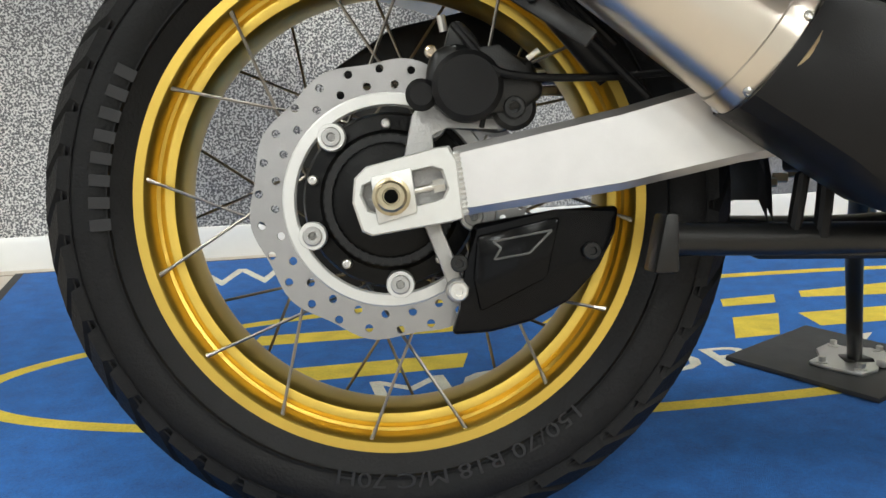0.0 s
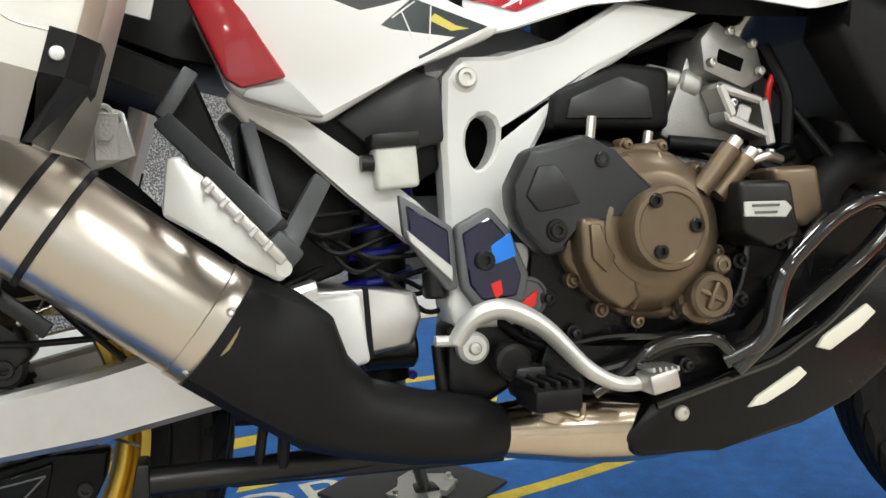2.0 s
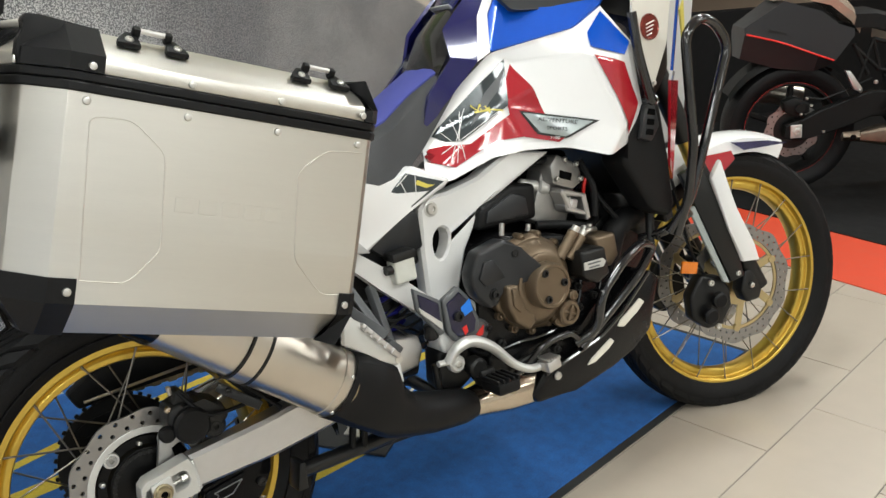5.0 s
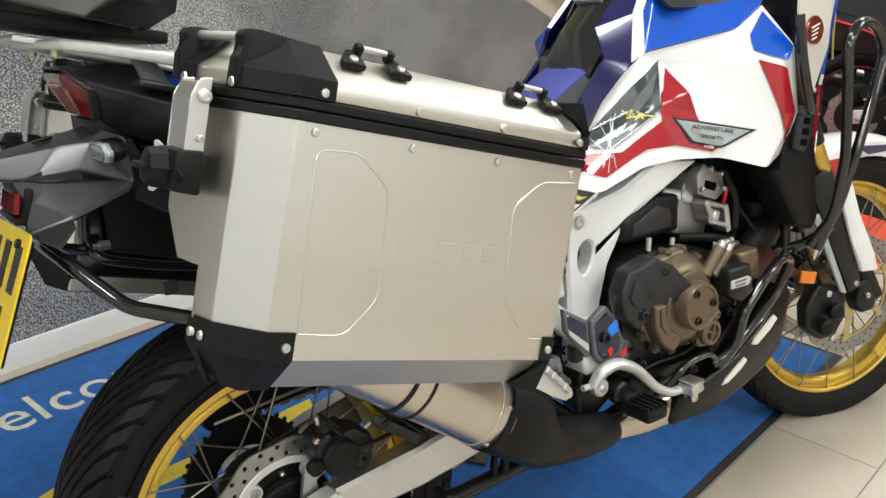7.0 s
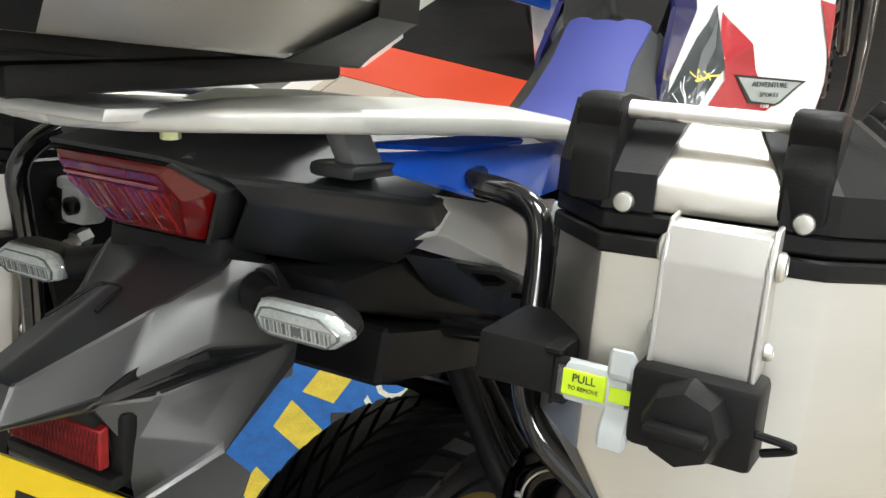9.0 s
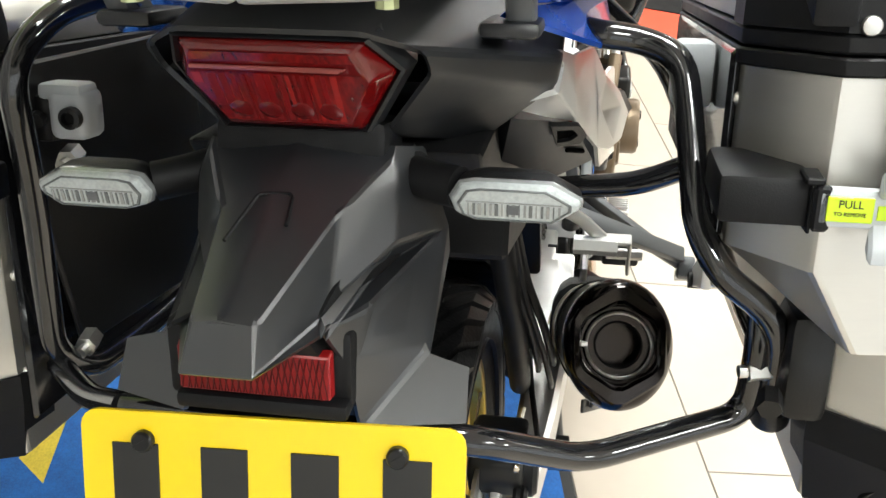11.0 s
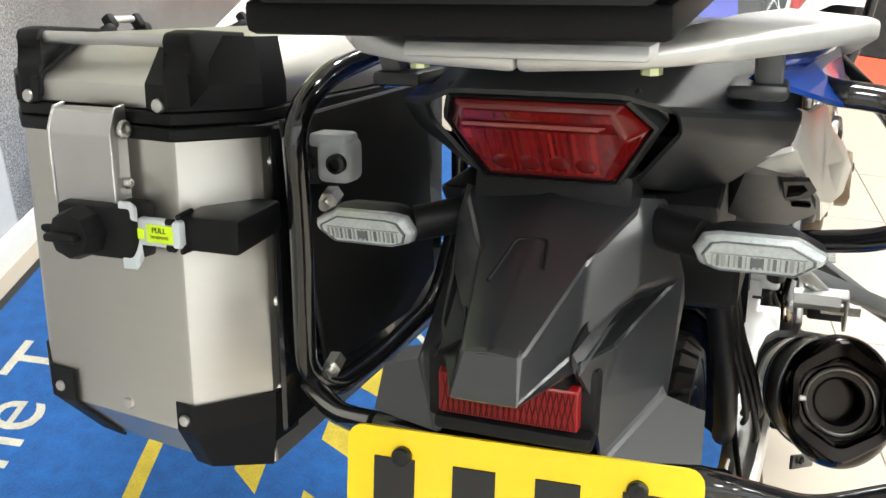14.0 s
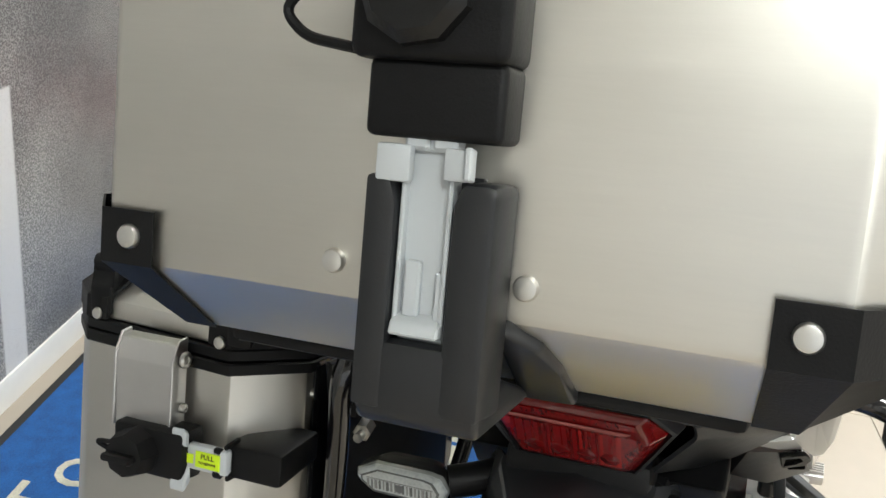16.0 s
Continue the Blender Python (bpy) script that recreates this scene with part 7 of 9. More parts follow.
part("shock_body", join(rod((0.50, -0.04, 0.60), (0.50, -0.04, 0.36), 0.034, n=24), rod((0.47, -0.09, 0.40), (0.53, -0.09, 0.40), 0.022, n=20, bev=0.004)), SATINBLACK, bike, "rear shock absorber")
part("shock_spring", tube([(0.50 + 0.040 * math.cos(k * 0.7), -0.04 + 0.040 * math.sin(k * 0.7), 0.36 + 0.0035 * k) for k in range(64)], 0.0055, 0, 8), material("indigo_spring_paint", (0.02, 0.02, 0.35), 0.3, 0, 0.05, 60), bike, "blue shock spring")

# engine: black lower case, bronze clutch cover, dark side cover, cylinders
part("crankcase", prism([(0.668, 0.60), (0.72, 0.63), (0.88, 0.60), (0.985, 0.56), (1.01, 0.44), (0.93, 0.36), (0.72, 0.335), (0.62, 0.38), (0.646, 0.51)], -0.165, 0.165, 0.012, 2), CASEBLACK, bike, "black engine crankcase")
cl = part("clutch_cover", lathe([(0.090, 0.0), (0.090, 0.020), (0.084, 0.030), (0.070, 0.043), (0.058, 0.049), (0.02, 0.050)], (0.773, -0.163, 0.524), (0, -1, 0), 56), BRONZE, bike, "bronze painted clutch cover")
part("clutch_skirt", prism([(0.672, 0.520), (0.676, 0.492), (0.705, 0.455), (0.745, 0.430), (0.80, 0.424), (0.850, 0.45), (0.872, 0.52), (0.855, 0.585), (0.79, 0.622), (0.72, 0.615)], -0.182, -0.150, 0.010, 3), BRONZE, cl)
for a in (-150, -122, -95, -68, -42, -15, 12, 45, 75, 100):
    ca, sa = math.cos(radians(a)), math.sin(radians(a))
    part("cover_bolt", join(lathe([(0.0085, -0.01), (0.0085, 0.010)], (0.773 + 0.098 * ca, -0.166, 0.522 + 0.098 * sa), (0, -1, 0), 14), bolt((0.773 + 0.098 * ca, -0.176, 0.522 + 0.098 * sa), (0, -1, 0), 0.0055, 0.006)), BRONZE, cl)
for a in (185, 208, 232, 256, 280, 80, 105):
    ca, sa = math.cos(radians(a)), math.sin(radians(a))
    part("cover_rib", rod((0.773 + 0.052 * ca, -0.213, 0.524 + 0.052 * sa), (0.773 + 0.086 * ca, -0.190, 0.524 + 0.086 * sa), 0.0035, 0.0025, n=8), BRONZE, cl)
part("cover_step", lathe([(0.062, 0.046), (0.062, 0.053), (0.058, 0.055), (0.050, 0.055)], (0.770, -0.163, 0.526), (0, -1, 0), 48), BRONZE, cl)
cap = part("clutch_cap", lathe([(0.046, 0.0), (0.046, 0.030), (0.043, 0.036), (0.038, 0.0365), (0.036, 0.034), (0.002, 0.034)], (0.768, -0.212, 0.527), (0, -1, 0), 48), BRONZE, cl, "round bronze cap with three dark bolts")
for x, z in ((0.750, 0.556), (0.797, 0.529), (0.755, 0.503)):
    part("cap_bolt", socket_bolt((x, -0.244, z), (0, -1, 0), 0.0078, 0.007), SATINBLACK, cap)
sc = prism([(0.613, 0.553), (0.612, 0.577), (0.632, 0.614), (0.696, 0.630), (0.720, 0.611), (0.764, 0.562), (0.751, 0.542), (0.677, 0.539), (0.673, 0.505), (0.651, 0.500), (0.622, 0.530)], -0.200, -0.160, 0.008, 3)
for v in sc.verts:
    if v.co.y < -0.185 and v.co.x > 0.69:
        v.co.y -= 0.038 * min(1.0, (v.co.x - 0.69) / 0.06)
cv = part("side_cover", sc, GREYBLACK, bike, "dark faceted engine side cover", angle=0.3)
part("cover_facet", prism([(0.640, 0.596), (0.662, 0.598), (0.678, 0.572), (0.690, 0.556), (0.640, 0.548), (0.626, 0.565)], -0.2045, -0.197, 0.003, 2), GREYBLACK, cv)
for x, y, z in ((0.708, -0.208, 0.601), (0.660, -0.199, 0.528)):
    part("cover_screw", join(lathe([(0.013, 0), (0.011, 0.004)], (x, y, z), (0, -1, 0), 20), socket_bolt((x, y - 0.003, z), (0, -1, 0), 0.0085, 0.006)), SATINBLACK, cv)
# transmission cover: black block with its plate, bronze solenoid box, oil filter
dct = part("transmission_cover", prism([(0.858, 0.575), (0.925, 0.575), (0.935, 0.515), (0.90, 0.500), (0.862, 0.520)], -0.235, -0.16, 0.008, 3), SATINBLACK, bike, "black transmission cover")
part("cover_plate", prism([(0.862, 0.552), (0.914, 0.552), (0.922, 0.544), (0.914, 0.534), (0.862, 0.536)], -0.2375, -0.234, 0.001, 1), SILVER, dct, "polished name plate")
for k, (z, w) in enumerate(((0.5475, 0.034), (0.540, 0.028))):
    part("plate_bar", box((0.888, -0.2380, z), (w, 0.001, 0.0028)), GREY, dct)
part("solenoid_box", join(prism([(0.918, 0.590), (0.978, 0.592), (0.985, 0.540), (0.96, 0.520), (0.935, 0.530)], -0.212, -0.15, 0.008, 3), rod((0.83, -0.20, 0.565), (0.868, -0.205, 0.612), 0.0115, n=16), rod((0.852, -0.20, 0.560), (0.888, -0.205, 0.600), 0.0115, n=16)), BRONZE, bike, "bronze valve block")
for x, z in ((0.868, 0.612), (0.888, 0.600)):
    part("pipe_end", rod((x, -0.205, z), (x + 0.008, -0.206, z + 0.010), 0.0075, n=12), BOLT, bike)
part("oil_pipe", tube([(0.90, -0.19, 0.597), (0.925, -0.19, 0.605), (0.95, -0.18, 0.600)], 0.0055, 0.01, 10), BOLT, bike)
for x, y, z0, z1 in ((0.890, -0.175, 0.598, 0.612), (0.906, -0.175, 0.598, 0.612), (0.922, -0.175, 0.598, 0.612), (0.938, -0.175, 0.598, 0.612), (0.720, -0.16, 0.628, 0.652), (0.795, -0.15, 0.622, 0.636)):
    part("hose_union", rod((x, y, z0), (x + 0.003, y, z1), 0.0055, n=8), BOLT, bike)
of = part("oil_filler", lathe([(0.026, 0), (0.026, 0.016), (0.023, 0.020), (0.017, 0.020), (0.016, 0.015), (0.002, 0.015)], (0.836, -0.196, 0.451), (0, -1, 0), 30), BRONZE, bike, "bronze oil filler cover")
part("filler_bar", join(box((0.836, -0.214, 0.451), (0.006, 0.006, 0.032), 0.002, 2, (0, 25, 0)), box((0.836, -0.213, 0.451), (0.032, 0.004, 0.005), 0.0015, 2, (0, 25, 0))), BRONZE, of)
part("filler_mount", join(lathe([(0.0075, 0), (0.0075, 0.014)], (0.812, -0.188, 0.437), (0, -1, 0), 12), lathe([(0.0075, 0), (0.0075, 0.014)], (0.859, -0.188, 0.462), (0, -1, 0), 12), lathe([(0.034, 0), (0.032, 0.006)], (0.836, -0.19, 0.451), (0, -1, 0), 30)), BRONZE, of)
part("drain_bolt", join(rod((0.850, -0.19, 0.484), (0.850, -0.214, 0.484), 0.011, n=16, bev=0.002), socket_bolt((0.850, -0.213, 0.484), (0, -1, 0), 0.008, 0.004)), BRONZE, bike)
part("engine_lower_cover", prism([(0.66, 0.42), (0.70, 0.395), (0.80, 0.388), (0.90, 0.40), (0.96, 0.47), (0.95, 0.40), (0.90, 0.35), (0.70, 0.345), (0.64, 0.37)], -0.178, -0.15, 0.006, 2), CASEBLACK, bike)
# cylinder block leaning forward, with fins of its head
cyl = part("cylinder_head", join(moved(box((0, 0, 0), (0.10, 0.22, 0.13), 0.008, 2), pose(0.900, -0.01, 0.675, 0, 22, 0)), prism([(0.868, 0.742), (0.888, 0.765), (0.945, 0.735), (0.955, 0.700), (0.925, 0.685), (0.872, 0.706)], -0.150, 0.12, 0.005, 2)), CAST, bike, "cast aluminium cylinder head")
part("head_frame", join(prism([(0.882, 0.688), (0.892, 0.693), (0.910, 0.655), (0.900, 0.648)], -0.160, -0.12, 0.003, 1), prism([(0.940, 0.672), (0.952, 0.676), (0.962, 0.620), (0.950, 0.616)], -0.160, -0.12, 0.003, 1), prism([(0.893, 0.660), (0.955, 0.634), (0.960, 0.622), (0.896, 0.645)], -0.158, -0.12, 0.003, 1), prism([(0.886, 0.694), (0.946, 0.676), (0.948, 0.665), (0.886, 0.682)], -0.158, -0.12, 0.003, 1), box((0.922, -0.145, 0.655), (0.018, 0.02, 0.024), 0.003, 1, (0, 20, 0))), ALU_SAT, cyl)
part("sensor_plug", join(rod((0.822, -0.10, 0.712), (0.862, -0.11, 0.700), 0.0105, 0.012, n=16, bev=0.003), rod((0.862, -0.11, 0.700), (0.885, -0.115, 0.694), 0.016, n=16, bev=0.003), rod((0.845, -0.10, 0.688), (0.872, -0.105, 0.681), 0.007, n=12)), SILVER, bike, "silver union with hose tail")
part("airbox_cover", prism([(0.684, 0.640), (0.690, 0.682), (0.772, 0.718), (0.838, 0.712), (0.836, 0.640)], -0.135, -0.05, 0.010, 3), BLACK, bike, "black airbox cover")
part("airbox_panel", prism([(0.702, 0.652), (0.708, 0.676), (0.770, 0.702), (0.806, 0.690), (0.812, 0.652)], -0.139, -0.130, 0.003, 2), GREYBLACK, bike)
# added black block, stands in for deep shade between engine and tank
part("engine_gap_fill", prism([(0.78, 0.76), (0.86, 0.78), (0.98, 0.76), (1.02, 0.60), (0.97, 0.56), (0.80, 0.60), (0.70, 0.62)], -0.075, 0.075, 0.01, 2), HOLLOW, bike)
part("front_frame", prism([(0.96, 0.60), (1.05, 0.66), (1.15, 0.64), (1.165, 0.52), (1.10, 0.42), (1.0, 0.37), (0.93, 0.40)], -0.125, 0.125, 0.012, 2), CASEBLACK, bike, "black front of the frame and exhaust headers")
part("radiator_hose", tube([(0.835, -0.13, 0.625), (0.90, -0.15, 0.617), (0.955, -0.155, 0.600), (1.0, -0.13, 0.61)], 0.009, 0.03, 12), BLACK, bike, "black coolant hose")
part("intake_duct", tube([(1.02, -0.14, 0.52), (1.03, -0.15, 0.575), (1.065, -0.15, 0.598), (1.12, -0.13, 0.595), (1.16, -0.09, 0.54)], 0.026, 0.05, 18), BLACK, bike, "thick black duct")
for k in range(9):
    x0, z0 = 0.35 + 0.02 * k, 0.60 - 0.012 * k
    part("cable", tube([(x0, -0.10 + 0.01 * (k % 3), z0 - 0.02), (x0 + 0.05, -0.115, z0 - 0.05 - 0.01 * (k % 4)), (x0 + 0.12, -0.10, z0 - 0.045)], 0.003, 0.02, 6), BLACK, bike)
for k in range(6):
    o = Vector((0.004 * k, 0.006 * math.sin(k * 2.1), 0.008 * math.cos(k * 1.7)))
    part("cable", tube([Vector(p) + o * (1 + 0.4 * i) for i, p in enumerate(((0.02, -0.098, 0.800), (0.045, -0.102, 0.735), (0.06, -0.106, 0.680), (0.085, -0.122, 0.600), (0.12, -0.130, 0.520), (0.20, -0.126, 0.440)))], 0.0035 + 0.0012 * (k % 2), 0.03, 8), BLACK, bike)
part("cable_conduit", tube([(0.03, -0.092, 0.790), (0.06, -0.098, 0.700), (0.09, -0.106, 0.610), (0.13, -0.108, 0.520), (0.20, -0.104, 0.440)], 0.013, 0.05, 14), BLACK, bike, "black corrugated cable conduit")
part("strap_bracket", join(bar((0.105, -0.180, 0.500), (0.165, -0.205, 0.455), 0.016, 0.004), bolt((0.120, -0.190, 0.492), (-0.4, -1, 0), 0.005, 0.004)), SATINBLACK, bike, "perforated black strap")
part("inner_mudguard", prism([(0.345, 0.66), (0.42, 0.64), (0.47, 0.56), (0.46, 0.49), (0.40, 0.47), (0.36, 0.53)], -0.085, 0.085, 0.01, 2), BLACK, bike, "black inner mudguard")
part("tail_undertray", prism([(-0.14, 0.935), (0.05, 0.89), (0.34, 0.78), (0.36, 0.70), (0.28, 0.72), (0.05, 0.80), (-0.12, 0.90)], -0.10, 0.10, 0.006, 2), BLACK, bike, "black tail undertray")
part("inner_fender", prism([(-0.10, 0.88), (0.06, 0.80), (0.30, 0.70), (0.37, 0.52), (0.35, 0.50), (0.27, 0.68), (0.04, 0.77), (-0.12, 0.84)], -0.116, 0.082, 0.004, 1), BLACK, bike)

# skid plate and lower guard with pale slots
sk = part("skid_plate", prism([(0.735, 0.300), (0.768, 0.335), (0.83, 0.350), (0.93, 0.375), (1.00, 0.415), (1.088, 0.487), (1.120, 0.462), (1.085, 0.35), (1.03, 0.315), (0.962, 0.292), (0.85, 0.275), (0.75, 0.275)], -0.195, 0.195, 0.010, 2), CASEBLACK, bike, "black engine guard plate")
for q in ([(0.888, 0.320), (0.900, 0.332), (0.958, 0.362), (0.968, 0.353), (0.950, 0.340), (0.910, 0.322)], [(0.981, 0.382), (0.990, 0.394), (1.052, 0.429), (1.065, 0.418), (1.040, 0.400), (1.000, 0.377)]):
    part("guard_slot", prism(q, -0.1985, -0.190, 0.002, 2), CREAM, sk, "pale slot in the guard")
part("guard_bolt", bolt((0.803, -0.197, 0.322), (0, -1, 0), 0.009, 0.006), BOLT, sk)
part("guard_bracket", tube([(0.70, -0.19, 0.372), (0.76, -0.195, 0.385), (0.80, -0.195, 0.400), (0.86, -0.195, 0.398)], 0.006, 0.02, 8), SATINBLACK, bike)
# engine guard bars
eb = part("engine_guard", tube([(0.86, -0.195, 0.375), (0.905, -0.215, 0.400), (0.915, -0.225, 0.475), (0.985, -0.225, 0.533), (1.05, -0.215, 0.556), (1.10, -0.20, 0.535), (1.03, -0.215, 0.485), (0.925, -0.212, 0.415), (0.87, -0.20, 0.365)], 0.0105, 0.025, 14), GLOSSBLACK, bike, "glossy black engine guard bar")
part("guard_link", join(rod((1.118, -0.175, 0.53), (1.13, -0.165, 0.60), 0.010, n=12), socket_bolt((1.125, -0.19, 0.55), (0, -1, 0), 0.007, 0.006)), SATINBLACK, eb)

# raised edge and a second rail along the guard plate, hoses and bolts round the engine
part("plate_rim", tube([(0.775, -0.193, 0.332), (0.83, -0.195, 0.346), (0.93, -0.195, 0.371), (1.00, -0.195, 0.411), (1.086, -0.193, 0.480)], 0.005, 0.02, 8), GLOSSBLACK, sk)
part("lower_rail", tube([(0.70, -0.192, 0.352), (0.735, -0.200, 0.372), (0.765, -0.202, 0.398), (0.80, -0.202, 0.405), (0.845, -0.202, 0.404), (0.865, -0.200, 0.385)], 0.0075, 0.015, 12), GLOSSBLACK, eb)
part("clutch_sector", prism([(0.682, 0.540), (0.742, 0.540), (0.724, 0.505), (0.735, 0.478), (0.752, 0.456), (0.730, 0.440), (0.700, 0.462), (0.684, 0.494)], -0.214, -0.178, 0.007, 3), BRONZE, cl)
part("sector_step", prism([(0.690, 0.534), (0.704, 0.534), (0.704, 0.512), (0.720, 0.500), (0.708, 0.482), (0.692, 0.498)], -0.219, -0.210, 0.003, 2), BRONZE, cl)
for x, y, z in ((0.66, -0.168, 0.455), (0.69, -0.168, 0.415), (0.90, -0.168, 0.44), (0.945, -0.168, 0.455), (0.955, -0.168, 0.505), (0.90, -0.168, 0.485), (0.735, -0.18, 0.372), (0.82, -0.18, 0.372), (0.97, -0.128, 0.56), (0.645, -0.168, 0.42)):
    part("case_bolt", join(lathe([(0.0095, -0.002), (0.0095, 0.004), (0.008, 0.005)], (x, y, z), (0, -1, 0), 14), bolt((x, y - 0.005, z), (0, -1, 0), 0.006, 0.006)), SATINBLACK, bike)
for q in ([(0.665, -0.168, 0.40), (0.73, -0.170, 0.408), (0.80, -0.170, 0.404), (0.89, -0.168, 0.425)], [(0.88, -0.168, 0.420), (0.905, -0.168, 0.46), (0.91, -0.168, 0.505)], [(0.955, -0.165, 0.44), (0.972, -0.165, 0.49), (0.968, -0.165, 0.53)]):
    part("case_rib", tube(q, 0.0045, 0.02, 8), GLOSSBLACK, bike)
for k, q in enumerate(([(0.60, -0.15, 0.44), (0.64, -0.165, 0.405), (0.68, -0.172, 0.40), (0.74, -0.172, 0.362)], [(0.61, -0.14, 0.41), (0.625, -0.155, 0.36), (0.655, -0.16, 0.335)], [(0.93, -0.15, 0.60), (0.985, -0.165, 0.575), (1.01, -0.16, 0.53), (1.0, -0.15, 0.46)], [(0.985, -0.12, 0.70), (1.01, -0.15, 0.64), (1.04, -0.16, 0.60)], [(0.80, -0.10, 0.735), (0.86, -0.12, 0.755), (0.93, -0.125, 0.745), (1.0, -0.11, 0.70)], [(0.965, -0.13, 0.74), (0.985, -0.15, 0.68), (0.98, -0.15, 0.62)])):
    part("hose", tube(q, 0.0055 + 0.0015 * (k % 3), 0.02, 10), BLACK, bike)
for x, z in ((0.905, 0.752), (0.935, 0.738), (0.880, 0.715), (0.945, 0.706), (0.906, 0.668), (0.952, 0.650)):
    part("head_bolt", bolt((x, -0.151, z), (0, -1, 0), 0.006, 0.007), BOLT, cyl)
part("head_slot", prism([(0.892, 0.732), (0.925, 0.720), (0.920, 0.705), (0.888, 0.716)], -0.1515, -0.148, 0.001, 1), HOLLOW, cyl)
part("head_lead", tube([(0.968, -0.13, 0.735), (0.975, -0.14, 0.71), (0.965, -0.14, 0.69), (0.970, -0.13, 0.665)], 0.004, 0.01, 8), SIGNALRED, bike, "red ignition lead")

from mathutils.bvhtree import BVHTree

# ---------------------------------------------------------------- tank, seat, fairing and fork
# tank core
core = loft([[(x, y, z) for y, z in ((-w, zl), (-w, zm), (-w * 0.72, zt - 0.03), (-w * 0.3, zt), (w * 0.3, zt), (w * 0.72, zt - 0.03), (w, zm), (w, zl))] for x, w, zl, zm, zt in
             ((0.655, 0.060, 0.87, 0.93, 0.962), (0.668, 0.070, 0.86, 0.945, 0.984), (0.689, 0.078, 0.84, 0.985, 1.026), (0.737, 0.084, 0.80, 1.010, 1.070), (0.765, 0.088, 0.79, 1.040, 1.107), (0.800, 0.096, 0.78, 1.045, 1.123), (0.850, 0.112, 0.78, 1.03, 1.129), (0.930, 0.150, 0.77, 1.01, 1.135), (1.04, 0.165, 0.77, 1.01, 1.14), (1.14, 0.16, 0.78, 1.0, 1.12))])
part("tank_centre", core, GLOSSBLACK, bike, "gloss black tank centre", angle=0.8)
part("tank_cap_panel", loft([[(x, y, z) for y, z in ((-w, z0), (-w * 0.8, z0 + 0.010), (w * 0.8, z0 + 0.010), (w, z0))] for x, w, z0 in ((0.742, 0.034, 1.070), (0.770, 0.050, 1.106), (0.806, 0.058, 1.122), (0.95, 0.062, 1.133))]), NAVY, bike, "navy tank top plate")
part("tank_badge_bar", box((0.740, 0.0, 1.0785), (0.004, 0.070, 0.012), 0.002, 2, (0, -48, 0)), SILVER, bike)
part("tank_wing_mark", join(rod((0.775, -0.020, 1.120), (0.786, 0.022, 1.124), 0.0035, n=6), rod((0.780, 0.004, 1.121), (0.800, -0.008, 1.131), 0.003, n=6)), GOLD, bike)
part("tank_recess", shell({0: (0.800, -0.112, 1.085), 1: (0.815, -0.132, 1.058), 2: (0.90, -0.158, 1.052), 3: (1.00, -0.176, 1.066), 4: (1.10, -0.172, 1.105), 5: (1.08, -0.135, 1.150), 6: (0.87, -0.112, 1.140), 7: (0.875, -0.139, 1.093), 8: (0.99, -0.158, 1.104)}, [(0, 1, 7, 6), (1, 2, 3, 8, 7), (3, 4, 5, 8), (7, 8, 5, 6)], 0.012, 0.005, 2, inward=(0, 1, -0.5)), GREYBLACK, bike, "black recess in the tank flank")

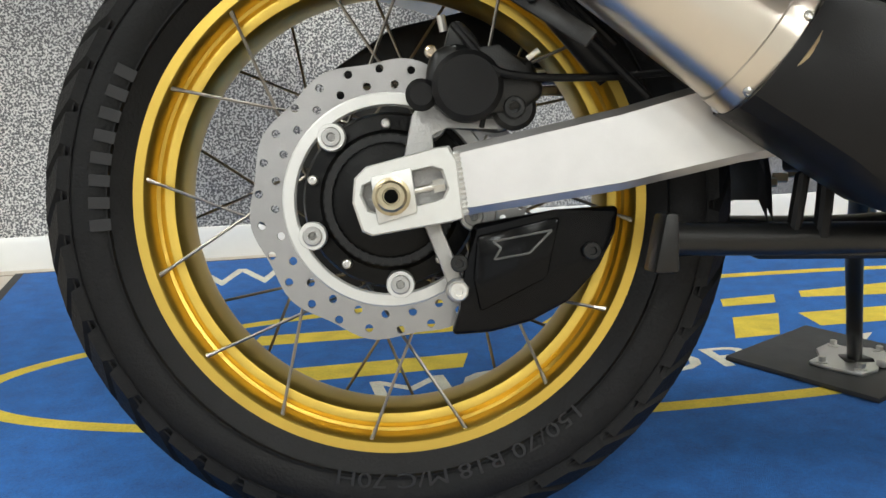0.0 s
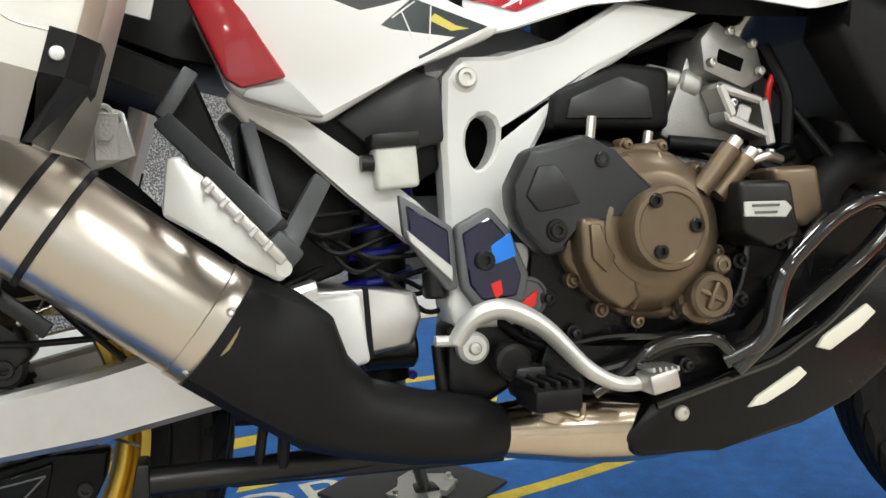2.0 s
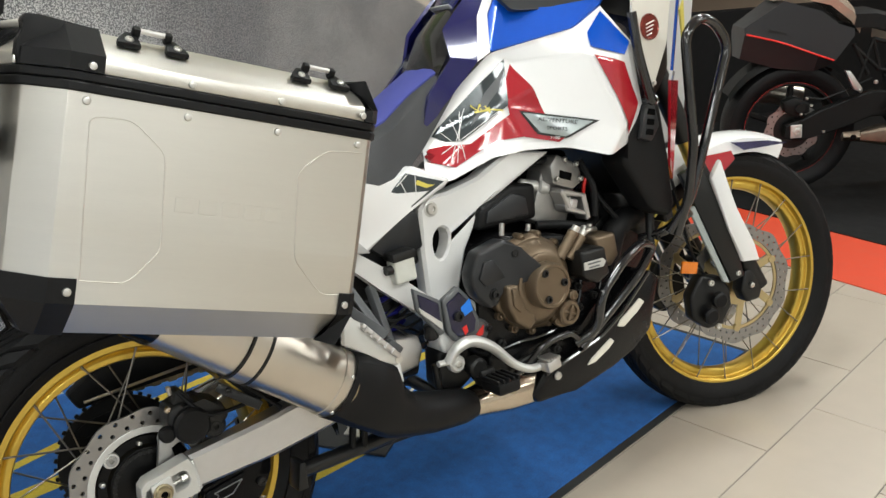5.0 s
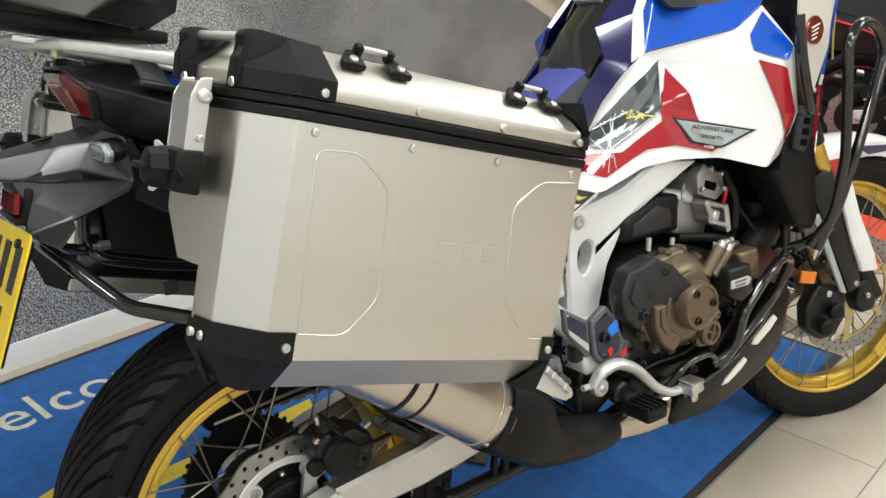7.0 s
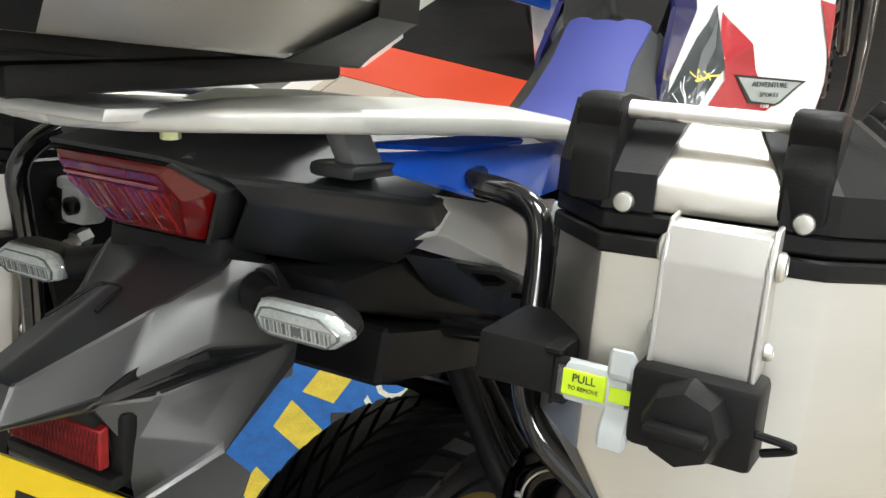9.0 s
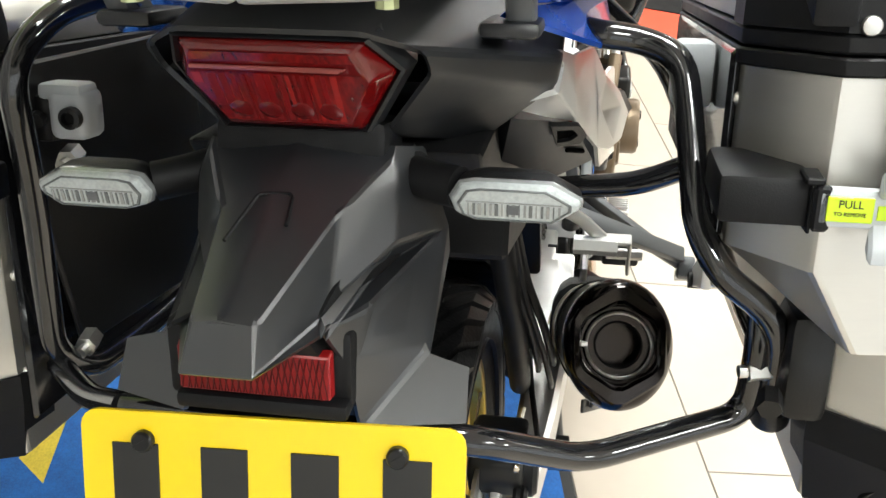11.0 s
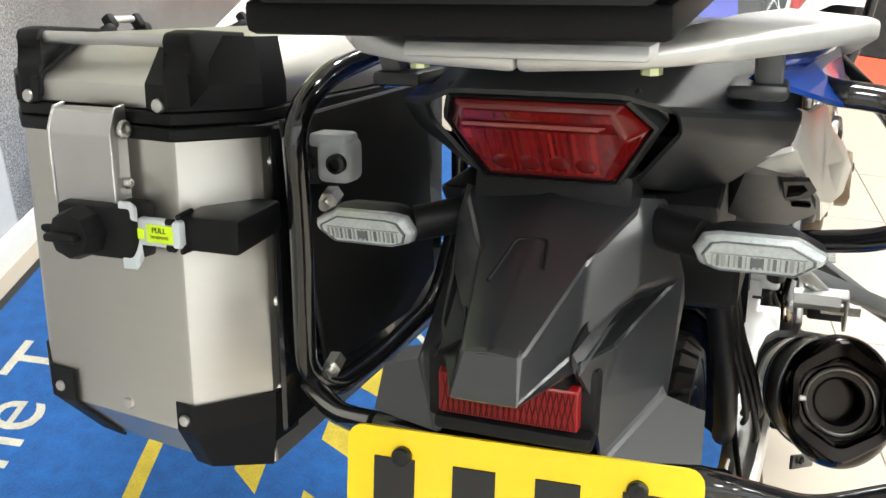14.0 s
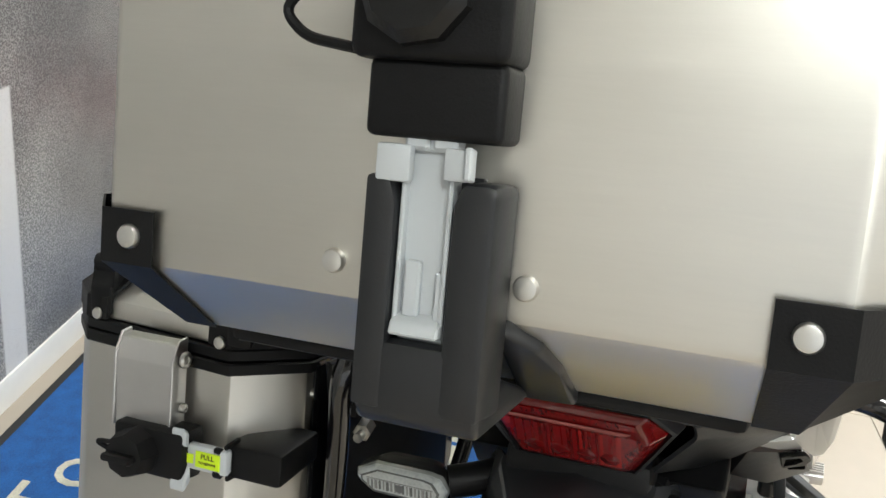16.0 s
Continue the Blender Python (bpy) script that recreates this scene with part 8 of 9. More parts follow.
# side cowls: faceted white body with blue, red and dark panels laid on
for s in (-1, 1):
    C = {k: Vector((x, s * -y, z)) for k, (x, y, z) in dict(
        a=(0.648, -0.062, 0.872), b=(0.774, -0.104, 0.980), c=(0.905, -0.200, 1.010), d=(0.911, -0.237, 0.960), e=(0.962, -0.259, 0.938), f=(0.975, -0.256, 0.800), g=(1.034, -0.246, 0.850), h=(0.945, -0.248, 0.757),
        i=(1.020, -0.228, 0.775), j=(0.805, -0.158, 0.785), k=(0.876, -0.196, 0.782), m=(0.812, -0.124, 0.958), n=(0.700, -0.128, 0.800), o=(0.585, -0.118, 0.742), p=(0.606, -0.086, 0.826), q=(0.772, -0.134, 0.880), t=(1.010, -0.255, 0.975), u=(0.986, -0.200, 1.050),
        v=(0.640, -0.136, 0.752), w=(0.730, -0.142, 0.780)).items()}
    white = [("p", "a", "b", "m", "q"), ("o", "p", "q", "n"), ("m", "b", "c", "d"), ("q", "m", "d", "f"), ("q", "f", "h", "k"), ("q", "k", "j"), ("q", "j", "w", "n"), ("d", "c", "u", "t", "e"), ("d", "e", "f"), ("e", "t", "g"), ("e", "g", "f"), ("f", "g", "i", "h"), ("n", "w", "v", "o")]
    bm = shell(C, white, 0.004, 0.007, 3, inward=(0, -s * 1.0, 0))
    surf = BVHTree.FromBMesh(bm)
    cowl = part("tank_cowl", bm, WHITE, bike, "white tank side cowl", angle=0.6)

    def on_cowl(x, z, off):
        """The point of the cowl's outside at x and z, lifted by off."""
        hit = surf.ray_cast(Vector((x, s * 0.6, z)), Vector((0, -s, 0)))[0] or surf.find_nearest(Vector((x, s * 0.25, z)))[0]
        return Vector((x, hit.y + s * off, z))

    def inlay(name, pts, mat, label="", off=0.0012):
        """A film that follows the cowl's facets."""
        bm = bmesh.new()
        bm.faces.new([bm.verts.new((x, 0, z)) for x, z in pts])
        for _ in range(5):
            bmesh.ops.triangulate(bm, faces=bm.faces[:])
            bmesh.ops.subdivide_edges(bm, edges=[e for e in bm.edges if e.calc_length() > 0.010], cuts=1)
        bmesh.ops.triangulate(bm, faces=bm.faces[:])
        for v in bm.verts:
            v.co = on_cowl(v.co.x, v.co.z, off)
        return part(name, bm, mat, cowl, label, angle=1.2)

    def strip(pts, w):
        """Corners of a band of width w along a path of (x, z)."""
        a, b = [], []
        for i, p in enumerate(pts):
            d = (Vector(pts[min(i + 1, len(pts) - 1)]) - Vector(pts[max(i - 1, 0)])).normalized()
            a.append((p[0] - d.y * w / 2, p[1] + d.x * w / 2))
            b.append((p[0] + d.y * w / 2, p[1] - d.x * w / 2))
        return a + b[::-1]

    blue1 = [(0.772, -0.107, 0.983), (0.905, -0.203, 1.013), (0.980, -0.202, 1.052), (1.05, -0.17, 1.10), (0.826, -0.094, 1.119), (0.783, -0.096, 1.054)]
    bmb = shell({i: Vector((x, s * -y, z)) for i, (x, y, z) in enumerate(blue1)}, [(0, 1, 3, 4), (1, 2, 3), (0, 4, 5)], 0.006, 0.003, 2, inward=(0, -s, -0.6))
    part("blue_panel", bmb, BLUE, cowl, "bright blue upper panel", angle=0.6)
    part("white_edge_strip", shell({i: Vector((x, s * -y, z)) for i, (x, y, z) in enumerate([(0.742, -0.105, 0.966), (0.768, -0.113, 0.981), (0.781, -0.098, 1.055), (0.760, -0.093, 1.053), (0.803, -0.088, 1.124), (0.824, -0.092, 1.121)])}, [(0, 1, 2, 3), (3, 2, 5, 4)] if s < 0 else [(0, 1, 2, 3)], 0.006, 0, 1, inward=(0, -s, 0)), WHITE, cowl)
    navy = [(0.610, -0.096, 0.836), (0.650, -0.094, 0.880), (0.743, -0.104, 0.966), (0.760, -0.091, 1.053), (0.804, -0.086, 1.123), (0.786, -0.062, 1.124), (0.692, -0.066, 1.033), (0.690, -0.089, 0.978), (0.627, -0.096, 0.913), (0.606, -0.094, 0.852)]
    bmn = shell({i: Vector((x, s * -y, z)) for i, (x, y, z) in enumerate(navy)}, [(0, 1, 8, 9), (1, 2, 7, 8), (2, 3, 6, 7), (3, 4, 5, 6)], 0.008, 0.003, 2, inward=(0, -s, -0.3))
    part("navy_panel", bmn, NAVY, cowl, "navy panel beside the seat", angle=0.6)
    inlay("front_blue_panel", [(0.922, 0.973), (0.930, 1.000), (0.978, 1.040), (1.004, 0.974), (0.985, 0.950)], BLUE, "blue panel over the red one", 0.004)
    inlay("red_panel", [(0.921, 0.957), (0.985, 0.936), (1.026, 0.853), (0.999, 0.792)], RED, "red front panel", 0.003)
    inlay("red_sweep", [(0.805, 0.955), (0.776, 0.902), (0.796, 0.867), (0.780, 0.858), (0.690, 0.812), (0.640, 0.815), (0.612, 0.812), (0.586, 0.794), (0.650, 0.772), (0.742, 0.811), (0.800, 0.812), (0.861, 0.794), (0.873, 0.803), (0.839, 0.852)], RED, "red lightning sweep", 0.0026)
    inlay("dark_badge", [(0.796, 0.966), (0.767, 0.905), (0.780, 0.876), (0.676, 0.820), (0.645, 0.822), (0.624, 0.834)], DECAL, "dark smoky badge", 0.0030)
    inlay("badge_facet", [(0.792, 0.950), (0.770, 0.908), (0.735, 0.872), (0.700, 0.845), (0.745, 0.905)], GREY, "", 0.0036)
    if s < 0:
        inlay("badge_border", [(0.796, 0.8640), (0.932, 0.8285), (0.872, 0.8000), (0.824, 0.8140)], INK, "", 0.0042)
        inlay("name_badge", [(0.802, 0.8590), (0.921, 0.8280), (0.870, 0.8040), (0.829, 0.8170)], PALEDECAL, "pale badge reading ADVENTURE SPORTS", 0.0050)
        a, b = on_cowl(0.815, 0.842, 0), on_cowl(0.905, 0.822, 0)
        for body, x, z, sz in (("ADVENTURE", 0.858, 0.8330, 0.0112), ("SPORTS", 0.855, 0.8185, 0.0098), ("1100", 0.852, 0.8015, 0.0080)):
            o = on_cowl(x, z, 0.0068)
            part("badge_word", moved(text(body, sz, 0.0003, 0.0, 1.25, "CENTER"), on_plane(o, b - a, on_cowl(x, z + 0.012, 0) - on_cowl(x, z - 0.008, 0))), WHITE if body == "1100" else INK, cowl)
        for path in (((0.712, 0.884), (0.722, 0.872), (0.730, 0.884)), ((0.730, 0.884), (0.728, 0.870), (0.744, 0.876)), ((0.715, 0.870), (0.745, 0.872), (0.768, 0.868)), ((0.738, 0.880), (0.742, 0.866))):
            inlay("gold_mark", strip(path, 0.0030), MATS["yellow_print"], "gold winged mark", 0.0044)
        for path in (((0.700, 0.880), (0.645, 0.790)), ((0.668, 0.862), (0.672, 0.785)), ((0.690, 0.874), (0.660, 0.800), (0.655, 0.780)), ((0.630, 0.800), (0.760, 0.868)), ((0.640, 0.842), (0.668, 0.805))):
            inlay("pin_stripe", strip(path, 0.0013), WHITE, "", 0.0044)
    # lower wing of the cowl seen past the other side of the tank
    if s > 0:
        wing = bmesh.new()
        for p in ((0.80, 0.16, 1.046), (0.86, 0.22, 1.043), (0.835, 0.270, 1.002), (0.84, 0.262, 0.955), (0.95, 0.22, 1.05), (0.95, 0.255, 0.93), (0.81, 0.15, 0.94)):
            wing.verts.new(p)
        bmesh.ops.convex_hull(wing, input=wing.verts[:])
        part("cowl_wing", bevel(wing, 0.004, 2), BLUE, cowl, "blue flare of the tank cowl")

# rider seat: black sides, blue top
def seat_ring(x, w, zt, zb, crown):
    return [(x, y * w, zb if abs(y) > 0.99 else zt - crown * abs(y) ** 2.2) for y in np.linspace(-1, 1, 11)] + [(x, y * w * 0.96, zb - 0.004) for y in np.linspace(1, -1, 5)]


st = part("rider_seat", loft([seat_ring(x, w, zt, zb, c) for x, w, zt, zb, c in ((0.365, 0.120, 0.905, 0.800, 0.045), (0.41, 0.134, 0.868, 0.776, 0.04), (0.48, 0.132, 0.862, 0.760, 0.04), (0.54, 0.120, 0.884, 0.775, 0.04), (0.60, 0.105, 0.925, 0.820, 0.045), (0.66, 0.094, 0.962, 0.880, 0.040), (0.705, 0.084, 0.980, 0.925, 0.03), (0.722, 0.072, 0.976, 0.94, 0.025))]), SEATBLACK, bike, "black and blue ribbed rider seat", angle=0.9)
part("seat_top", loft([[(x, y * w, zt + 0.0035 - c * abs(y * w / W) ** 2.2) for y in np.linspace(-1, 1, 9)] + [(x, y * w, zt - 0.006 - c * abs(y * w / W) ** 2.2) for y in np.linspace(1, -1, 9)] for x, w, W, zt, c in ((0.372, 0.070, 0.120, 0.902, 0.045), (0.41, 0.074, 0.134, 0.868, 0.04), (0.48, 0.072, 0.132, 0.862, 0.04), (0.54, 0.066, 0.120, 0.884, 0.04), (0.60, 0.058, 0.105, 0.925, 0.045), (0.66, 0.062, 0.094, 0.962, 0.040), (0.704, 0.060, 0.084, 0.980, 0.03))]), SEATBLUE, st, "blue seat top", angle=0.9)

# upper fairing: white panel with a round wing badge, blue flank, black inner frame
fp = part("fairing_panel", shell({0: (1.005, -0.268, 1.025), 1: (1.050, -0.262, 0.862), 2: (1.105, -0.262, 0.965), 3: (1.140, -0.250, 1.085), 4: (1.03, -0.250, 1.12)}, [(0, 1, 2), (0, 2, 3, 4)], 0.006, 0.004, 2, inward=(0, 1, 0)), material("pearl_white_panel", (0.70, 0.67, 0.60), 0.25, 0.2, 0.03, 40, coat=0.5), bike, "pearl white fairing panel")
part("round_badge", lathe([(0.026, 0), (0.026, 0.003), (0.024, 0.0045), (0.0225, 0.003), (0.001, 0.003)], (1.052, -0.2655, 0.999), (0, -1, 0.02), 36), material("dark_copper_badge", (0.22, 0.03, 0.02), 0.25, 0.7, 0.1, 60, coat=0.5), fp, "dark red round badge")
for k in range(4):
    part("badge_feather", rod((1.040, -0.2690, 1.003 - 0.007 * k), (1.064 - 0.003 * k, -0.2690, 1.010 - 0.008 * k), 0.0017, n=6), SILVER, fp)
part("panel_bolt", bolt((1.058, -0.2655, 0.888), (0, -1, 0), 0.005, 0.004), BOLT, fp)
part("panel_edge", tube([(1.002, -0.268, 1.03), (1.012, -0.270, 0.95), (1.046, -0.268, 0.852), (1.060, -0.262, 0.855)], 0.010, 0.03, 10), GLOSSBLACK, bike)
part("blue_fairing", shell({0: (1.03, -0.225, 1.07), 1: (1.13, -0.255, 1.11), 2: (1.18, -0.235, 1.06), 3: (1.185, -0.20, 0.88), 4: (1.215, -0.175, 0.88), 5: (1.26, -0.17, 1.08), 6: (1.12, -0.2, 1.18)}, [(0, 1, 6), (1, 2, 5, 6), (2, 3, 4, 5)], 0.006, 0.004, 2, inward=(0, 1, 0)), BLUE, bike, "blue front fairing")
part("white_flash", shell({0: (1.178, -0.210, 0.905), 1: (1.216, -0.182, 0.900), 2: (1.212, -0.180, 0.880), 3: (1.176, -0.206, 0.885)}, [(0, 1, 2, 3)], 0.006, 0.001, 1, inward=(0, 1, 0)), WHITE, bike)
part("red_fairing", shell({0: (1.176, -0.205, 0.885), 1: (1.230, -0.178, 0.880), 2: (1.224, -0.17, 0.780), 3: (1.212, -0.165, 0.664), 4: (1.172, -0.195, 0.700)}, [(0, 1, 2, 3, 4)], 0.006, 0.001, 1, inward=(0, 1, 0)), RED, bike, "red front fairing strip")
part("gold_flash", shell({0: (1.215, -0.205, 1.03), 1: (1.245, -0.19, 1.05), 2: (1.255, -0.18, 0.97), 3: (1.24, -0.19, 0.93)}, [(0, 1, 2, 3)], 0.004, inward=(0, 1, 0)), MATS["yellow_print"], bike)
# radiator shroud: black plastic with vents
rs = part("radiator_shroud", prism([(1.016, 0.782), (1.046, 0.850), (1.073, 0.860), (1.106, 0.842), (1.116, 0.731), (1.136, 0.628), (1.120, 0.600), (1.065, 0.625), (0.985, 0.74)], -0.238, -0.165, 0.012, 3), BLACK, bike, "black radiator shroud")
part("shroud_fin", prism([(1.045, 0.846), (1.073, 0.850), (1.085, 0.80), (1.060, 0.768), (1.026, 0.780)], -0.252, -0.232, 0.006, 2), GREYBLACK, rs)
for k in range(3):
    part("shroud_vent", prism([(1.052 - 0.004 * k, 0.838 - 0.020 * k), (1.072 - 0.004 * k, 0.834 - 0.020 * k), (1.070 - 0.004 * k, 0.822 - 0.020 * k), (1.048 - 0.004 * k, 0.826 - 0.020 * k)], -0.2535, -0.250, 0.001, 1), HOLLOW, rs)
part("radiator", box((1.16, 0, 0.70), (0.03, 0.34, 0.26), 0.004, 1, (0, -14, 0)), SATINBLACK, bike, "black radiator core")
part("front_body", prism([(0.98, 1.10), (1.10, 1.16), (1.25, 1.08), (1.24, 0.90), (1.15, 0.80), (1.04, 0.80)], -0.15, 0.15, 0.02, 2), SATINBLACK, bike, "dark inner fairing")

# upper crash bars
cb = part("fairing_guard", tube([(1.137, -0.235, 0.558), (1.151, -0.262, 0.644), (1.154, -0.278, 0.751), (1.138, -0.285, 0.887), (1.134, -0.285, 0.976), (1.179, -0.285, 1.01), (1.229, -0.285, 0.994), (1.265, -0.285, 0.947), (1.228, -0.285, 0.86), (1.183, -0.28, 0.745), (1.154, -0.262, 0.635), (1.126, -0.225, 0.564)], 0.0105, 0.025, 16), GLOSSBLACK, bike, "glossy black fairing guard bar")
part("guard_foot", tube([(1.165, -0.25, 0.605), (1.14, -0.20, 0.560), (1.11, -0.15, 0.545)], 0.0105, 0.02, 14), GLOSSBLACK, cb)
part("spark_lead", tube([(1.14, -0.17, 0.59), (1.165, -0.18, 0.625), (1.19, -0.175, 0.625)], 0.0028, 0.02, 8), MATS["yellow_print"], bike, "thin yellow wire")

# fork legs, steered with the wheel
SA = Matrix.Translation((1.562, -0.004, 0.331)) @ Matrix.Rotation(STEER, 4, "Z")
for s in (-1, 1):
    yb = s * 0.108
    lower = tube([(0.0 + 0.030, yb, 0.0), (-0.145, yb, 0.33)], 0.024, 0, 20)
    fk = part("fork_leg", moved(lower, SA), SATINBLACK, bike, "black fork leg")
    part("fork_stanchion", moved(tube([(-0.135, yb, 0.31), (-0.175, yb, 0.41)], 0.0215, 0, 20), SA), GOLD, fk, "gold fork stanchion")
    part("fork_upper", moved(tube([(-0.172, yb, 0.40), (-0.29, yb, 0.68)], 0.026, 0, 20), SA), SATINBLACK, fk)
    part("axle_clamp", moved(prism([(-0.028, 0.050), (0.018, 0.060), (0.034, 0.018), (0.018, -0.030), (-0.022, -0.034), (-0.040, 0.0)], yb - 0.022, yb + 0.022, 0.008, 3), SA), SATINBLACK, fk)
    for z, x in ((0.050, -0.060), (0.012, -0.020)):
        part("clamp_bolt", moved(bolt((x + 0.010, yb + s * 0.023, z), (0, s, 0), 0.0075, 0.007), SA), BOLT, fk)
    part("fork_guard", moved(prism([(0.012, 0.075), (-0.040, 0.078), (-0.075, 0.16), (-0.125, 0.30), (-0.095, 0.345), (-0.055, 0.22), (-0.005, 0.12)], yb + s * 0.016, yb + s * 0.034, 0.005, 2), SA), WHITE, fk, "white fork guard")
    part("guard_stripe", moved(prism([(-0.078, 0.030), (-0.098, 0.036), (-0.190, 0.235), (-0.172, 0.240)], yb + s * 0.020, yb + s * 0.030, 0.002, 1), SA), PALEDECAL, fk)
    part("guard_back", moved(prism([(-0.030, 0.040), (-0.070, 0.030), (-0.205, 0.32), (-0.15, 0.34), (-0.065, 0.17)], yb + s * 0.004, yb + s * 0.026, 0.004, 2), SA), SATINBLACK, fk)
    ca = part("front_caliper", moved(prism([(-0.060, 0.005), (-0.085, 0.045), (-0.150, 0.060), (-0.185, 0.010), (-0.180, -0.050), (-0.135, -0.085), (-0.085, -0.080), (-0.075, -0.030)], yb - 0.012 - 0.02 * (s > 0), yb + 0.028, 0.010, 3), SA), SATINBLACK, fk, "black radial front caliper")
    for k in range(2):
        part("caliper_pot", moved(lathe([(0.021, 0), (0.021, 0.010), (0.015, 0.014)], (-0.140 + 0.028 * k, yb + s * 0.026, -0.028 + 0.036 * (1 - k) * -1 + 0.02), (0, s, 0), 20), SA), BLACK, ca)
    part("caliper_bolt", moved(join(socket_bolt((-0.135, yb + s * 0.027, 0.040), (0, s, 0), 0.008, 0.006), socket_bolt((-0.118, yb + s * 0.027, -0.075), (0, s, 0), 0.008, 0.006)), SA), BOLT, ca)
    part("side_reflector", moved(box((-0.185, yb + s * 0.012, 0.085), (0.046, 0.008, 0.030), 0.002, 2, (0, 12, 0)), SA), AMBER, fk, "amber side reflector")
    part("front_hose", moved(tube([(-0.13, yb, 0.05), (-0.17, yb - s * 0.01, 0.13), (-0.20, yb - s * 0.02, 0.30), (-0.24, yb - s * 0.04, 0.5)], 0.004, 0.04, 8), SA), BLACK, fk)
# front mudguard
mg = bmesh.new()
secs = []
for k in range(13):
    a = radians(-42 + 5.9 * k)
    r = 0.384 + 0.014 * max(0, k - 4) / 8
    w = 0.060 + 0.020 * math.sin(math.pi * min(1, k / 9)) - 0.028 * max(0, k - 9) / 3
    secs.append([Vector((r2 * math.sin(a), y, r2 * math.cos(a))) for y, r2 in ((-w, r - 0.050), (-w * 0.96, r - 0.014), (-w * 0.55, r), (0, r + 0.004), (w * 0.55, r), (w * 0.96, r - 0.014), (w, r - 0.050), (w - 0.004, r - 0.050), (w * 0.9, r - 0.018), (0, r), (-w * 0.9, r - 0.018), (-w + 0.004, r - 0.050))])
fd = part("front_mudguard", moved(loft(secs), SA), WHITE, bike, "white, red and blue front mudguard", angle=0.5)
part("mudguard_red", moved(shell({i: Vector(p) for i, p in enumerate([(-0.10, -0.085, 0.348), (-0.02, -0.085, 0.352), (-0.01, -0.085, 0.330), (-0.07, -0.087, 0.285), (-0.14, -0.09, 0.295)])}, [(0, 1, 2, 3, 4)], 0.003, inward=(0, 1, 0)), SA), RED, fd, "red side flash")
part("mudguard_blue", moved(shell({i: Vector(p) for i, p in enumerate([(-0.02, -0.084, 0.372), (0.10, -0.082, 0.362), (0.165, -0.070, 0.348), (0.02, -0.084, 0.348)])}, [(0, 1, 2, 3)], 0.003, inward=(0, 1, 0)), SA), NAVY, fd, "navy side flash")
# bars and instruments just at the top of the view
part("handlebar", tube([(1.02, -0.42, 1.22), (1.06, -0.30, 1.21), (1.10, -0.12, 1.18), (1.10, 0.12, 1.18), (1.06, 0.30, 1.21), (1.02, 0.42, 1.22)], 0.014, 0.05, 14), SATINBLACK, bike, "black handlebar")

# ---------------------------------------------------------------- stand pad and the parked motorcycle beyond
def stand_pad():
    m = material("grey_rubber_pad", (0.022, 0.022, 0.023), 0.6, 0, 0.1, 40, 0.15, 300)
    bm = box((0, 0, 0.0105), (0.235, 0.235, 0.008), 0.002, 2)
    M = PLAN @ Matrix.Translation((0.730, 0.285, 0)) @ Matrix.Rotation(radians(26), 4, "Z")
    pad = thing("stand_pad", (0, 0, 0), "thin dark square pad with a silver shoe under the side stand", "pad", frame_of=M)
    part("rubber_sheet", bm, m, pad)
    # silver shoe plate with a ragged outline and four bolts
    cut = [(-0.062, -0.030), (-0.030, -0.046), (0.012, -0.040), (0.050, -0.052), (0.066, -0.020), (0.050, 0.012), (0.058, 0.040), (0.020, 0.050), (-0.012, 0.036), (-0.044, 0.046), (-0.058, 0.012)]
    turn = Matrix.Translation((-0.006, -0.018, 0)) @ Matrix.Rotation(radians(16), 4, "Z")
    shoe = part("shoe_plate", moved(bevel(loft([[(x, y, zz) for x, y in cut] for zz in (0.0146, 0.0205)]), 0.0015, 2), turn), ALU_SAT, pad, "bright aluminium shoe plate")
    for x, y in ((-0.046, -0.026), (-0.044, 0.028), (0.050, -0.034), (0.044, 0.030)):
        part("shoe_bolt", moved(join(lathe([(0.0085, 0.0205), (0.0085, 0.0225), (0.007, 0.023)], (x, y, 0), (0, 0, 1), 16), rod((x, y, 0.022), (x, y, 0.030), 0.0052, n=6)), turn), BOLT, shoe)
    part("shoe_tab", moved(box((0.004, -0.048, 0.023), (0.036, 0.014, 0.012), 0.002, 2, (0, 0, -6)), turn), ALU_SAT, shoe)


stand_pad()
PARK = Matrix.Translation((3.44, 1.18, 0)) @ Matrix.Rotation(radians(-36), 4, "Z")


